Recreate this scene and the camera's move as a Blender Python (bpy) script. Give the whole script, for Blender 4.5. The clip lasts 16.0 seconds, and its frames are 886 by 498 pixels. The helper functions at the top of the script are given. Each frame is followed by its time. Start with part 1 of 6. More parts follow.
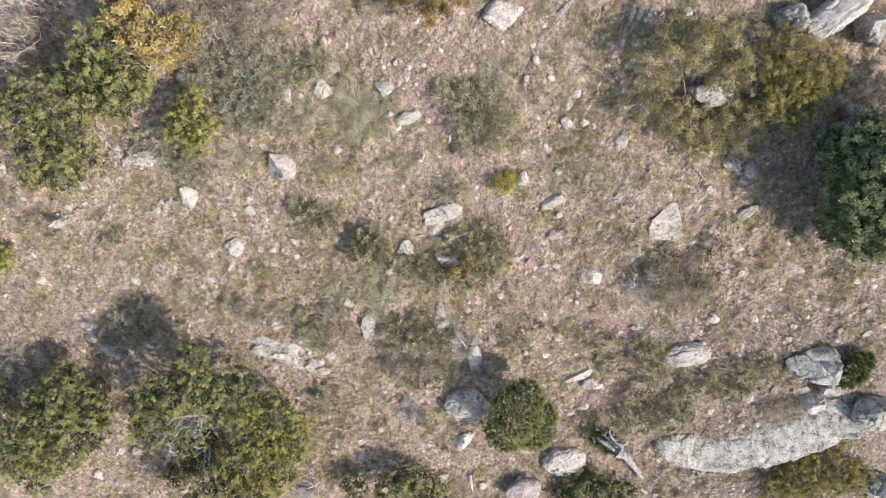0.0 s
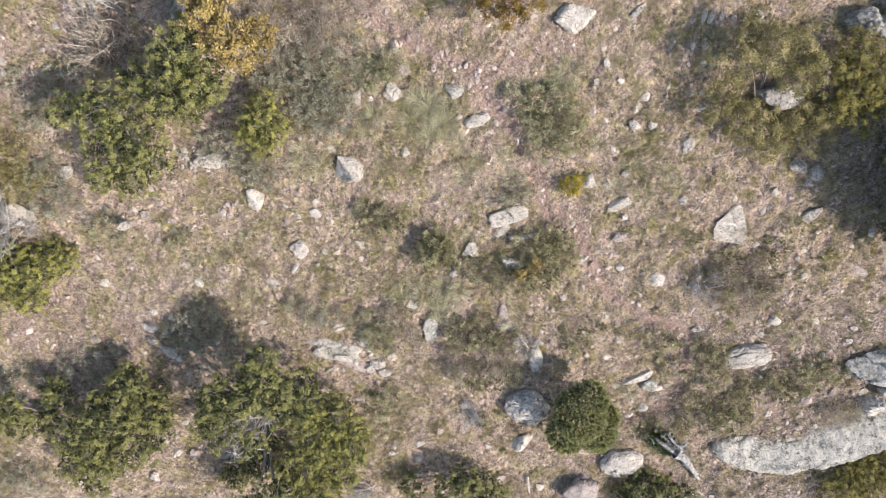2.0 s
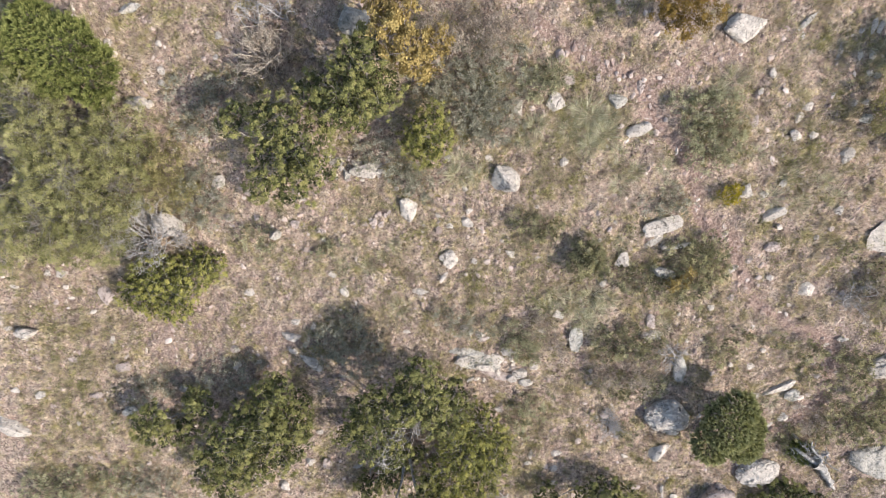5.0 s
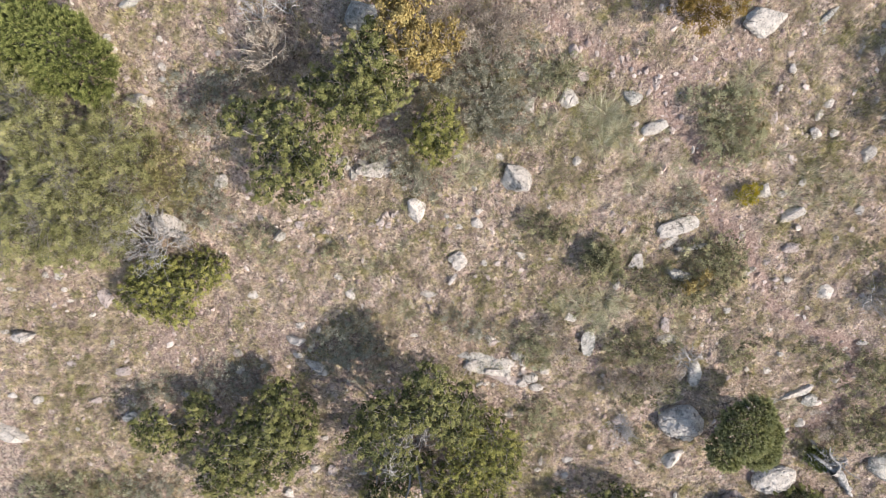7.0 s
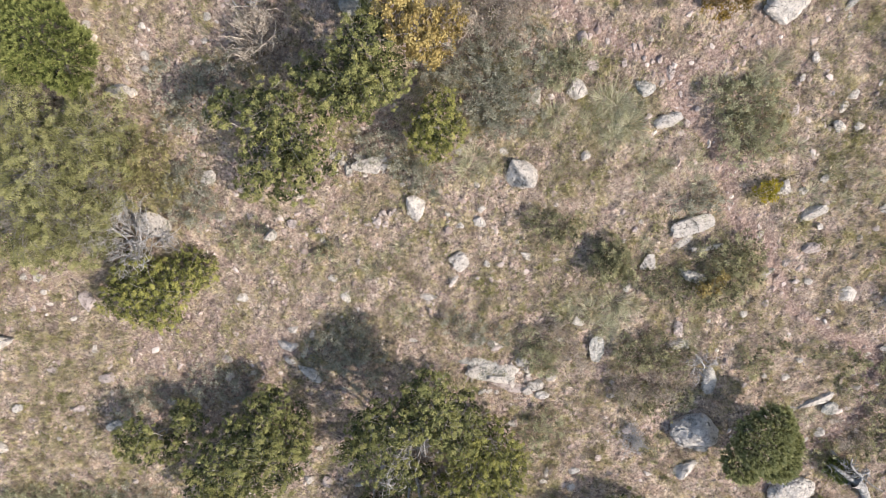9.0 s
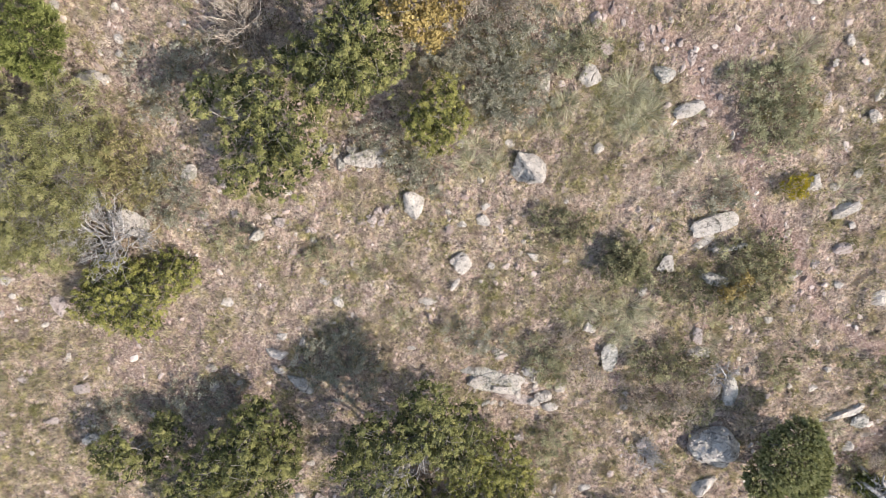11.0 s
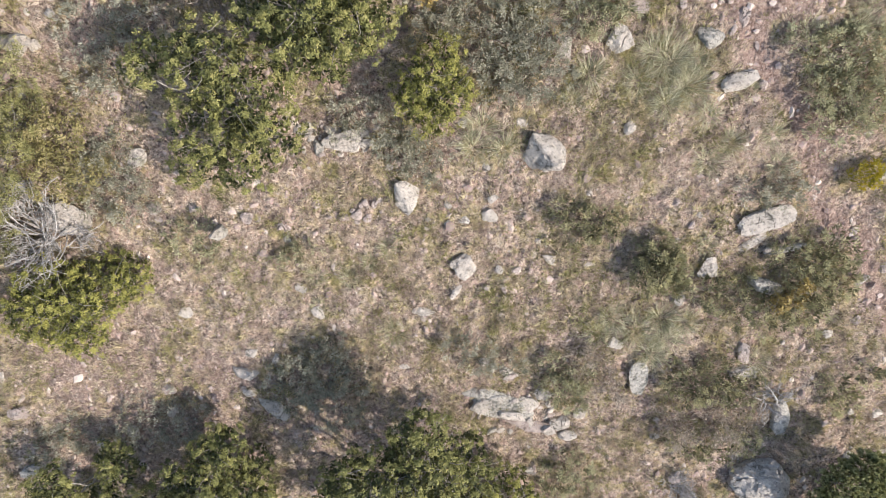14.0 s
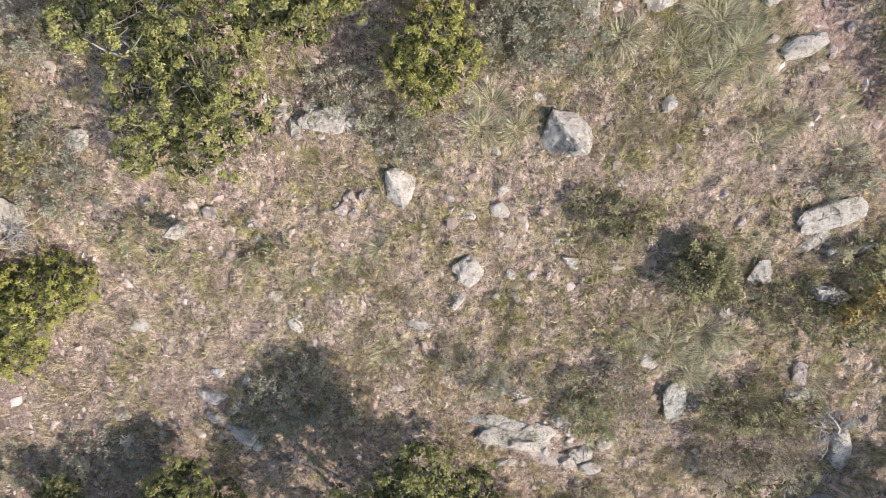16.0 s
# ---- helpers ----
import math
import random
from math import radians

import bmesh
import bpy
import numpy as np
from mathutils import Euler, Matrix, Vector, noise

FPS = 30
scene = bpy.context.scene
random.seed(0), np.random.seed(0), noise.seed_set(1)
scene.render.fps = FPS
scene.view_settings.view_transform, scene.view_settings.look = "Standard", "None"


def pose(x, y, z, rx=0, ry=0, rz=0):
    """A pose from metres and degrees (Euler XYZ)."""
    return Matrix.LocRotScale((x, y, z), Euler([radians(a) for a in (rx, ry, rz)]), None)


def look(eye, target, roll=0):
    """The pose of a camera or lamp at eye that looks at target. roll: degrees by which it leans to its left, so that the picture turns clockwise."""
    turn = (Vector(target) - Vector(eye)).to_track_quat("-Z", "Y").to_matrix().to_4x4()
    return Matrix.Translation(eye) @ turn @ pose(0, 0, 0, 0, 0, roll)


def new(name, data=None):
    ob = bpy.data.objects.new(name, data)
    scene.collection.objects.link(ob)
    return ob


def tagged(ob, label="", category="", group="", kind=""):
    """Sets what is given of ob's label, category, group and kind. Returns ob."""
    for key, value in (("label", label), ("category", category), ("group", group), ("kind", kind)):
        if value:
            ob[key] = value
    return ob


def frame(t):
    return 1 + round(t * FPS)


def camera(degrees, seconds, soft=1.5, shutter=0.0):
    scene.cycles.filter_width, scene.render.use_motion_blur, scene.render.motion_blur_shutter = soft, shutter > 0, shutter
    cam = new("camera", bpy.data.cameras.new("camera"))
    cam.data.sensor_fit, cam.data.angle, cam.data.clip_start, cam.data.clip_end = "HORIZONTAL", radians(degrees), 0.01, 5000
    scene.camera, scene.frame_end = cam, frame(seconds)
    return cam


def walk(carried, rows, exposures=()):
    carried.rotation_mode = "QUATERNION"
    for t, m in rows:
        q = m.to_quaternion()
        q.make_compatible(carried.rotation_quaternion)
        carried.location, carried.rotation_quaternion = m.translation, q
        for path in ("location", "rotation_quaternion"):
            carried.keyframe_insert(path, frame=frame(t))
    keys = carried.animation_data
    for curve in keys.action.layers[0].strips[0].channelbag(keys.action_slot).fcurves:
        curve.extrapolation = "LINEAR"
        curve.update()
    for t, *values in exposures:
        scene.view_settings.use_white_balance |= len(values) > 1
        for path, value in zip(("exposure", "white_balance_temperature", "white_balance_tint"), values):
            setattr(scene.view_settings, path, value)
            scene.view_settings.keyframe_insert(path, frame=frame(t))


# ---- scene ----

# ---------------------------------------------------------------- camera
cam = camera(72.0, 16.0, soft=0.82)
METRES, EYE, TILT, DEEP = 8.0, 12.2, -90.0, 1.3836
ROWS = [
    (0.0, 0.0, 0.0, 0.0, 0.0, 0.0, -0.0),
    (0.5, -0.0262, -0.001, 0.0001, -0.02, 0.0, -0.01),
    (1.0, -0.063, -0.0019, 0.001, -0.03, 0.0, -0.01),
    (1.5, -0.1098, -0.0024, 0.0029, -0.09, 0.0, -0.01),
    (2.0, -0.163, -0.0027, 0.0061, -0.07, -0.02, -0.01),
    (2.5, -0.2222, -0.0025, 0.009, -0.09, -0.01, -0.02),
    (3.0, -0.2854, -0.002, 0.0122, -0.12, 0.01, -0.02),
    (3.5, -0.3508, -0.0012, 0.0164, -0.13, 0.0, -0.01),
    (4.0, -0.4171, 0.0, 0.0209, -0.14, 0.0, -0.02),
    (4.5, -0.4821, 0.0014, 0.0249, -0.14, 0.01, -0.03),
    (5.0, -0.5407, 0.003, 0.0289, -0.13, 0.03, -0.03),
    (5.2, -0.5555, 0.0043, 0.0302, -0.13, 0.03, -0.03),
    (5.6, -0.5615, 0.0083, 0.0312, -0.12, 0.03, -0.02),
    (7.5, -0.5619, 0.0443, 0.0328, -0.1, 0.04, 0.0),
    (8.0, -0.5612, 0.0565, 0.0335, -0.09, 0.03, -0.0),
    (8.5, -0.5621, 0.072, 0.0336, -0.09, 0.02, 0.0),
    (9.0, -0.5626, 0.092, 0.0331, -0.09, 0.01, 0.01),
    (11.5, -0.5638, 0.1896, 0.0353, -0.09, -0.04, 0.02),
    (12.0, -0.5635, 0.211, 0.0349, -0.09, -0.05, 0.01),
    (12.5, -0.5635, 0.2311, 0.0354, -0.09, -0.05, 0.02),
    (13.0, -0.5631, 0.2557, 0.0348, -0.1, -0.02, 0.02),
    (13.5, -0.5622, 0.2882, 0.0353, -0.1, -0.02, 0.01),
    (14.0, -0.5608, 0.3202, 0.0365, -0.08, -0.03, 0.01),
    (14.5, -0.5602, 0.353, 0.0364, -0.09, -0.02, 0.01),
    (15.0, -0.5601, 0.3853, 0.0369, -0.1, -0.02, 0.02),
    (15.5, -0.563, 0.4169, 0.0384, -0.12, -0.02, 0.02),
    (16.0, -0.5626, 0.446, 0.0381, -0.13, -0.05, 0.02),
]
walk(cam, [(t, pose(0, 0, EYE, TILT) @ pose(METRES * x, METRES * DEEP * y, METRES * z, 90 + 0.72 * pitch, 0.72 * roll, 0.72 * yaw))
           for t, x, y, z, yaw, pitch, roll in ROWS])

# ---------------------------------------------------------------- light
SUN_AZ, SUN_EL = math.atan2(-0.51, 0.86), radians(35)
sun_way = Vector((math.cos(SUN_AZ) * math.cos(SUN_EL), math.sin(SUN_AZ) * math.cos(SUN_EL), math.sin(SUN_EL)))
sun = new("sun", bpy.data.lights.new("sun", "SUN"))
sun.data.energy, sun.data.angle, sun.data.color = 4.1, radians(0.8), (1.0, 0.922, 0.855)
sun.matrix_world = look(sun_way * 60, (0, 0, 0))

world = bpy.data.worlds.new("sky")
scene.world = world
world.use_nodes = True
sky = world.node_tree.nodes.new("ShaderNodeTexSky")
sky.sky_type, sky.sun_disc, sky.sun_elevation = "NISHITA", False, SUN_EL
sky.sun_rotation = math.pi / 2 - SUN_AZ
sky.air_density, sky.dust_density = 1.0, 1.6
world.node_tree.nodes["Background"].inputs["Strength"].default_value = 0.18
world.node_tree.links.new(sky.outputs[0], world.node_tree.nodes["Background"].inputs["Color"])
scene.view_settings.exposure = 0.54

# ---------------------------------------------------------------- noise and lie of the land


def lattice(ix, iy, seed):
    h = (ix.astype(np.int64) * 374761393 + iy.astype(np.int64) * 668265263 + seed * 2147483647) & 0xFFFFFFFF
    h = ((h ^ (h >> 13)) * 1274126177) & 0xFFFFFFFF
    return ((h ^ (h >> 16)) & 0xFFFF) / 65535.0


def vnoise(x, y, seed=0):
    """Smooth noise from 0 to 1 over arrays."""
    x, y = np.asarray(x, float), np.asarray(y, float)
    ix, iy = np.floor(x), np.floor(y)
    fx, fy = x - ix, y - iy
    fx, fy = fx * fx * (3 - 2 * fx), fy * fy * (3 - 2 * fy)
    a, b = lattice(ix, iy, seed), lattice(ix + 1, iy, seed)
    c, d = lattice(ix, iy + 1, seed), lattice(ix + 1, iy + 1, seed)
    return (a * (1 - fx) + b * fx) * (1 - fy) + (c * (1 - fx) + d * fx) * fy


def fbm(x, y, size, seed=0, octaves=3):
    """Noise of a grain of that many metres, from about -1 to 1."""
    total, amp, norm = 0.0, 1.0, 0.0
    for i in range(octaves):
        total = total + amp * (vnoise(np.asarray(x) / size, np.asarray(y) / size, seed + i) * 2 - 1)
        norm, amp, size = norm + amp, amp * 0.5, size * 0.5
    return total / norm


def near_line(x, y, line):
    """Distance from points to a line through corners."""
    best = np.full(np.shape(x), 1e9)
    for (ax, ay), (bx, by) in zip(line, line[1:]):
        dx, dy = bx - ax, by - ay
        u = np.clip(((x - ax) * dx + (y - ay) * dy) / (dx * dx + dy * dy), 0, 1)
        best = np.minimum(best, np.hypot(x - ax - u * dx, y - ay - u * dy))
    return best


TRAIL = [(-2.67, 4.36), (-1.89, 3.76), (-0.97, 3.44), (-0.51, 3.14), (-0.44, 2.75), (0.06, 2.27), (0.41, 1.79), (0.59, 1.27), (0.75, 0.77), (1.39, 0.46), (1.63, -0.10), (2.15, -0.86), (3.01, -1.46), (3.83, -1.70), (3.90, -2.52), (3.69, -3.23), (2.73, -3.73), (2.22, -4.52)]
SIDE_TRAIL = [(-0.51, 3.14), (-0.04, 3.47), (0.47, 3.71), (1.19, 3.66)]
BARE_PATCHES = [(-0.09, 3.42, 0.43), (-0.57, 2.89, 0.36), (-9.74, -1.55, 1.32), (-8.08, -1.92, 0.84), (-6.33, 1.46, 0.44), (3.38, -3.30, 0.55), (5.78, -3.71, 0.74), (7.91, 0.01, 0.45), (-5.85, 2.39, 0.39), (-12.20, -0.69, 0.70)]
GREEN_PATCHES = [(-3.62, 3.06, 1.58), (-4.94, 0.13, 1.48), (0.81, 2.45, 0.96), (-1.53, 2.55, 0.95), (0.18, -0.22, 1.25), (3.17, 2.26, 0.96), (-2.60, -0.92, 1.04), (-12.50, -1.67, 1.68), (-12.38, -4.34, 1.91), (2.15, 1.22, 0.77), (-9.35, 1.47, 0.67), (-4.27, -1.16, 1.05)]


def bare(x, y):
    """How bare and trodden the soil is, 0 to 1."""
    x, y = np.asarray(x, float), np.asarray(y, float)
    ragged = 0.10 * fbm(x, y, 0.35, 31) + 0.05 * fbm(x, y, 0.12, 35)
    d = near_line(x, y, TRAIL) + ragged
    out = np.clip(1.45 - d / 0.18, 0, 1)
    d2 = near_line(x, y, SIDE_TRAIL) + ragged
    out = np.maximum(out, 0.75 * np.clip(1.3 - d2 / 0.22, 0, 1))
    for px, py, r in BARE_PATCHES:
        d3 = np.hypot(x - px, y - py) + 2.0 * ragged
        out = np.maximum(out, 0.5 * np.clip(1.6 * (1.1 - d3 / r), 0, 1))
    return out


def stony(x, y):
    """How gravelly the ground is, 0 to 1: most below the path and along the rock ledge."""
    x, y = np.asarray(x, float), np.asarray(y, float)
    out = np.clip((x - 2.9) / 1.8, 0, 1) * np.clip((0.4 - y) / 2.2, 0, 1)
    return np.clip(out * (0.75 + 0.6 * fbm(x, y, 0.9, 45, 3)), 0, 1)


def ground_z(x, y):
    """Height of the hillside."""
    x, y = np.asarray(x, float), np.asarray(y, float)
    rise = 90 * np.tanh((0.303 * y - 0.0093 * x) / 90)
    west = np.clip(-(x + 0.8), 0, 9)
    rise = rise - 0.045 * west * west / (west + 0.6)
    swell = 0.03 * fbm(x, y, 2.3, 3, 2) + 0.022 * fbm(x, y, 0.45, 11, 2) + 0.040 * fbm(x, y, 0.20, 14, 2) + 0.036 * fbm(x, y, 0.10, 17, 2)
    far = np.clip((np.hypot(x + 3, y) - 25) / 200, 0, 1)
    hills = far * 14 * fbm(x, y, 90, 21, 3)
    return rise + swell * np.clip(1 - far * 3, 0, 1) + hills - 0.035 * np.clip(1.3 - near_line(x, y, TRAIL) / 0.25, 0, 1)


def gz(x, y):
    return float(ground_z(np.array([x]), np.array([y]))[0])


# ---------------------------------------------------------------- mesh helpers
def mesh_of(name, verts, faces, tint=None, smooth=False, tag="tint"):
    """A mesh from arrays; all faces have the same number of corners. tint: a number for each vertex."""
    verts, faces = np.asarray(verts, np.float32), np.asarray(faces, np.int32)
    me = bpy.data.meshes.new(name)
    n, k = faces.shape
    me.vertices.add(len(verts))
    me.vertices.foreach_set("co", verts.ravel())
    me.loops.add(n * k)
    me.loops.foreach_set("vertex_index", faces.ravel())
    me.polygons.add(n)
    me.polygons.foreach_set("loop_start", np.arange(0, n * k, k, dtype=np.int32))
    me.polygons.foreach_set("use_smooth", np.full(n, smooth))
    me.update(calc_edges=True)
    if tint is not None:
        me.attributes.new(tag, "FLOAT", "POINT").data.foreach_set("value", np.asarray(tint, np.float32))
    return me


def part(name, me, material, parent, label=""):
    ob = new(name, me)
    me.materials.append(material)
    ob.parent = parent
    if label:
        ob["label"] = label
    return ob


def base_at(name, x, y, label, category, group=""):
    """An Empty on the ground that carries the parts of a thing."""
    ob = new(name)
    ob.location = (x, y, gz(x, y))
    return tagged(ob, label, category, group)


def tube(path, radii, sides=6):
    """Vertices and quads of a tapered limb along a path."""
    path, radii = np.asarray(path, float), np.asarray(radii, float)
    way = np.gradient(path, axis=0)
    way /= np.linalg.norm(way, axis=1)[:, None] + 1e-9
    ref = np.where(np.abs(way[:, 2:3]) > 0.9, [[1.0, 0, 0]], [[0, 0, 1.0]])
    a = np.cross(way, ref)
    a /= np.linalg.norm(a, axis=1)[:, None] + 1e-9
    b = np.cross(way, a)
    turn = np.linspace(0, 2 * math.pi, sides, endpoint=False)
    ring = a[:, None] * np.cos(turn)[None, :, None] + b[:, None] * np.sin(turn)[None, :, None]
    verts = (path[:, None] + ring * radii[:, None, None]).reshape(-1, 3)
    faces = []
    for i in range(len(path) - 1):
        for j in range(sides):
            k = (j + 1) % sides
            faces.append((i * sides + j, i * sides + k, (i + 1) * sides + k, (i + 1) * sides + j))
    return verts, np.array(faces)


def joined(pieces):
    verts, faces, n = [], [], 0
    for v, f in pieces:
        verts.append(v)
        faces.append(f + n)
        n += len(v)
    return np.concatenate(verts), np.concatenate(faces)


def limb(a, b, r0, r1, r, bend=0.12, steps=6, sides=5):
    """A bent, tapered limb from a to b."""
    a, b = np.asarray(a, float), np.asarray(b, float)
    u = np.linspace(0, 1, steps)[:, None]
    length = np.linalg.norm(b - a)
    side = r.normal(0, 1, 3) * bend * length
    side2 = r.normal(0, 1, 3) * bend * 0.5 * length
    path = a + (b - a) * u + side * np.sin(u * math.pi) + side2 * np.sin(u * 2 * math.pi)
    return tube(path, np.linspace(r0, r1, steps), sides)


# ---------------------------------------------------------------- materials
def material(name, rough=0.9):
    m = bpy.data.materials.new(name)
    m.use_nodes = True
    nodes, links = m.node_tree.nodes, m.node_tree.links
    b = nodes["Principled BSDF"]
    b.inputs["Roughness"].default_value = rough
    b.inputs["Specular IOR Level"].default_value = 0.25

    def add(kind, **values):
        node = nodes.new("ShaderNode" + kind)
        for key, value in values.items():
            node.inputs[key].default_value = value
        return node
    return m, add, links, b


def ramp(add, stops):
    node = add("ValToRGB")
    e = node.color_ramp.elements
    while len(e) < len(stops):
        e.new(0.5)
    for el, (p, c) in zip(e, stops):
        el.position, el.color = p, (*c, 1)
    return node


def blend(add, links, factor, a, b, mode="MIX"):
    """A colour mix; a and b are sockets or colours."""
    node = add("Mix")
    node.data_type, node.blend_type = "RGBA", mode
    for value, slot in ((factor, 0), (a, 6), (b, 7)):
        if isinstance(value, bpy.types.NodeSocket):
            links.new(value, node.inputs[slot])
        else:
            node.inputs[slot].default_value = (*value, 1) if isinstance(value, tuple) else value
    return node.outputs[2]


def spots(add, links, where, scale, low, high, detail=4.0):
    """Noise stretched so that it runs from 0 at low to 1 at high."""
    n = add("TexNoise", Scale=scale, Detail=detail, Roughness=0.6)
    links.new(where, n.inputs["Vector"])
    r = add("MapRange", **{"From Min": low, "From Max": high})
    links.new(n.outputs["Fac"], r.inputs["Value"])
    return r.outputs["Result"]


def bump(add, links, b, height, strength, distance):
    node = add("Bump", Strength=strength, Distance=distance)
    links.new(height, node.inputs["Height"])
    links.new(node.outputs["Normal"], b.inputs["Normal"])


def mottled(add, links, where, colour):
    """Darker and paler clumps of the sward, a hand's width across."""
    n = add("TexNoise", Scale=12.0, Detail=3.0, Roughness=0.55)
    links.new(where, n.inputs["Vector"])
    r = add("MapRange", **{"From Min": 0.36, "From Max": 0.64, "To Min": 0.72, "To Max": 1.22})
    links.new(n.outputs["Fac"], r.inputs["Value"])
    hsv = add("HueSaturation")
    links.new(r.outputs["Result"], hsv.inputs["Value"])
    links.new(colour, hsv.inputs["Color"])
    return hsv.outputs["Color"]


def soil_material():
    m, add, links, b = material("dry_hillside_soil", 0.95)
    where = add("TexCoord").outputs["Object"]
    tread = add("Attribute")
    tread.attribute_name = "tread"
    litter = ramp(add, [(0.36, (0.075, 0.053, 0.041)), (0.46, (0.19, 0.140, 0.108)), (0.56, (0.33, 0.252, 0.20)), (0.66, (0.52, 0.43, 0.355))])
    n = add("TexNoise", Scale=17.0, Detail=6.0, Roughness=0.64)
    links.new(where, n.inputs["Vector"])
    links.new(n.outputs["Fac"], litter.inputs["Fac"])
    broad = spots(add, links, where, 0.9, 0.42, 0.62)
    reddish = blend(add, links, 0.5, litter.outputs["Color"], (0.36, 0.255, 0.205))
    colour = blend(add, links, broad, litter.outputs["Color"], reddish)
    fleck = spots(add, links, where, 7.0, 0.45, 0.60)
    colour = blend(add, links, fleck, colour, blend(add, links, 0.6, colour, (0.45, 0.30, 0.24)))
    strawy = spots(add, links, where, 4.0, 0.52, 0.66)
    colour = blend(add, links, strawy, colour, blend(add, links, 0.5, colour, (0.58, 0.47, 0.31)))
    earth = ramp(add, [(0.35, (0.16, 0.098, 0.080)), (0.5, (0.30, 0.208, 0.170)), (0.68, (0.48, 0.37, 0.312))])
    n2 = add("TexNoise", Scale=24.0, Detail=7.0, Roughness=0.7)
    links.new(where, n2.inputs["Vector"])
    links.new(n2.outputs["Fac"], earth.inputs["Fac"])
    grit = add("TexVoronoi", Scale=60.0, Randomness=1.0)
    links.new(where, grit.inputs["Vector"])
    pick = add("MapRange", **{"From Min": 0.78, "From Max": 0.84})
    sep = add("SeparateColor")
    links.new(grit.outputs["Color"], sep.inputs["Color"])
    links.new(sep.outputs["Red"], pick.inputs["Value"])
    close = add("MapRange", **{"From Min": 0.42, "From Max": 0.30})
    links.new(grit.outputs["Distance"], close.inputs["Value"])
    both = add("Math")
    both.operation = "MULTIPLY"
    links.new(pick.outputs[0], both.inputs[0])
    links.new(close.outputs[0], both.inputs[1])
    colour = blend(add, links, both.outputs[0], colour, (0.47, 0.41, 0.35))
    # patches of mossy ochre and of purplish dead litter
    ochre = spots(add, links, where, 3.1, 0.53, 0.62, 5.0)
    colour = blend(add, links, ochre, colour, blend(add, links, 0.55, colour, (0.34, 0.285, 0.105)))
    shifted = add("VectorMath")
    shifted.operation = "ADD"
    links.new(where, shifted.inputs[0])
    shifted.inputs[1].default_value = (31.0, 17.0, 5.0)
    purple = spots(add, links, shifted.outputs["Vector"], 3.6, 0.53, 0.62, 5.0)
    colour = blend(add, links, purple, colour, blend(add, links, 0.6, colour, (0.26, 0.185, 0.165)))
    # dark flecks painted for the shadow between tufts and for tiny weeds
    dark_flecks = spots(add, links, where, 22.0, 0.55, 0.60, 3.0)
    colour = blend(add, links, dark_flecks, colour, blend(add, links, 0.75, colour, (0.075, 0.055, 0.04)))
    # pale straw lying in all directions
    for turn, low in ((0.2, 0.60), (1.1, 0.61), (1.9, 0.60), (2.7, 0.61)):
        lie = add("Mapping")
        lie.vector_type = "TEXTURE"
        lie.inputs["Rotation"].default_value = (0, 0, turn)
        lie.inputs["Scale"].default_value = (0.06, 0.0075, 0.06)
        links.new(where, lie.inputs["Vector"])
        stalk = spots(add, links, lie.outputs["Vector"], 1.0, low, low + 0.04, 2.0)
        amount = add("Math")
        amount.operation = "MULTIPLY"
        links.new(stalk, amount.inputs[0])
        amount.inputs[1].default_value = 0.4
        colour = blend(add, links, amount.outputs[0], colour, (0.70, 0.59, 0.46))
    # pale chaff and dark gaps
    chaff = spots(add, links, shifted.outputs["Vector"], 20.0, 0.57, 0.62, 3.0)
    colour = blend(add, links, chaff, colour, blend(add, links, 0.4, colour, (0.62, 0.52, 0.415)))
    # gravelly purplish ground, then the trodden path
    stony = add("Attribute")
    stony.attribute_name = "stony"
    rubble = ramp(add, [(0.38, (0.06, 0.046, 0.041)), (0.5, (0.19, 0.15, 0.132)), (0.66, (0.42, 0.355, 0.315))])
    links.new(n2.outputs["Fac"], rubble.inputs["Fac"])
    half = add("Math")
    half.operation = "MULTIPLY"
    links.new(stony.outputs["Fac"], half.inputs[0])
    half.inputs[1].default_value = 0.7
    colour = blend(add, links, half.outputs[0], colour, rubble.outputs["Color"])
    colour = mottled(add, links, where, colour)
    worn = blend(add, links, 0.85, colour, earth.outputs["Color"])
    colour = blend(add, links, tread.outputs["Fac"], colour, worn)
    links.new(colour, b.inputs["Base Color"])
    bump(add, links, b, n.outputs["Fac"], 1.0, 0.09)
    return m


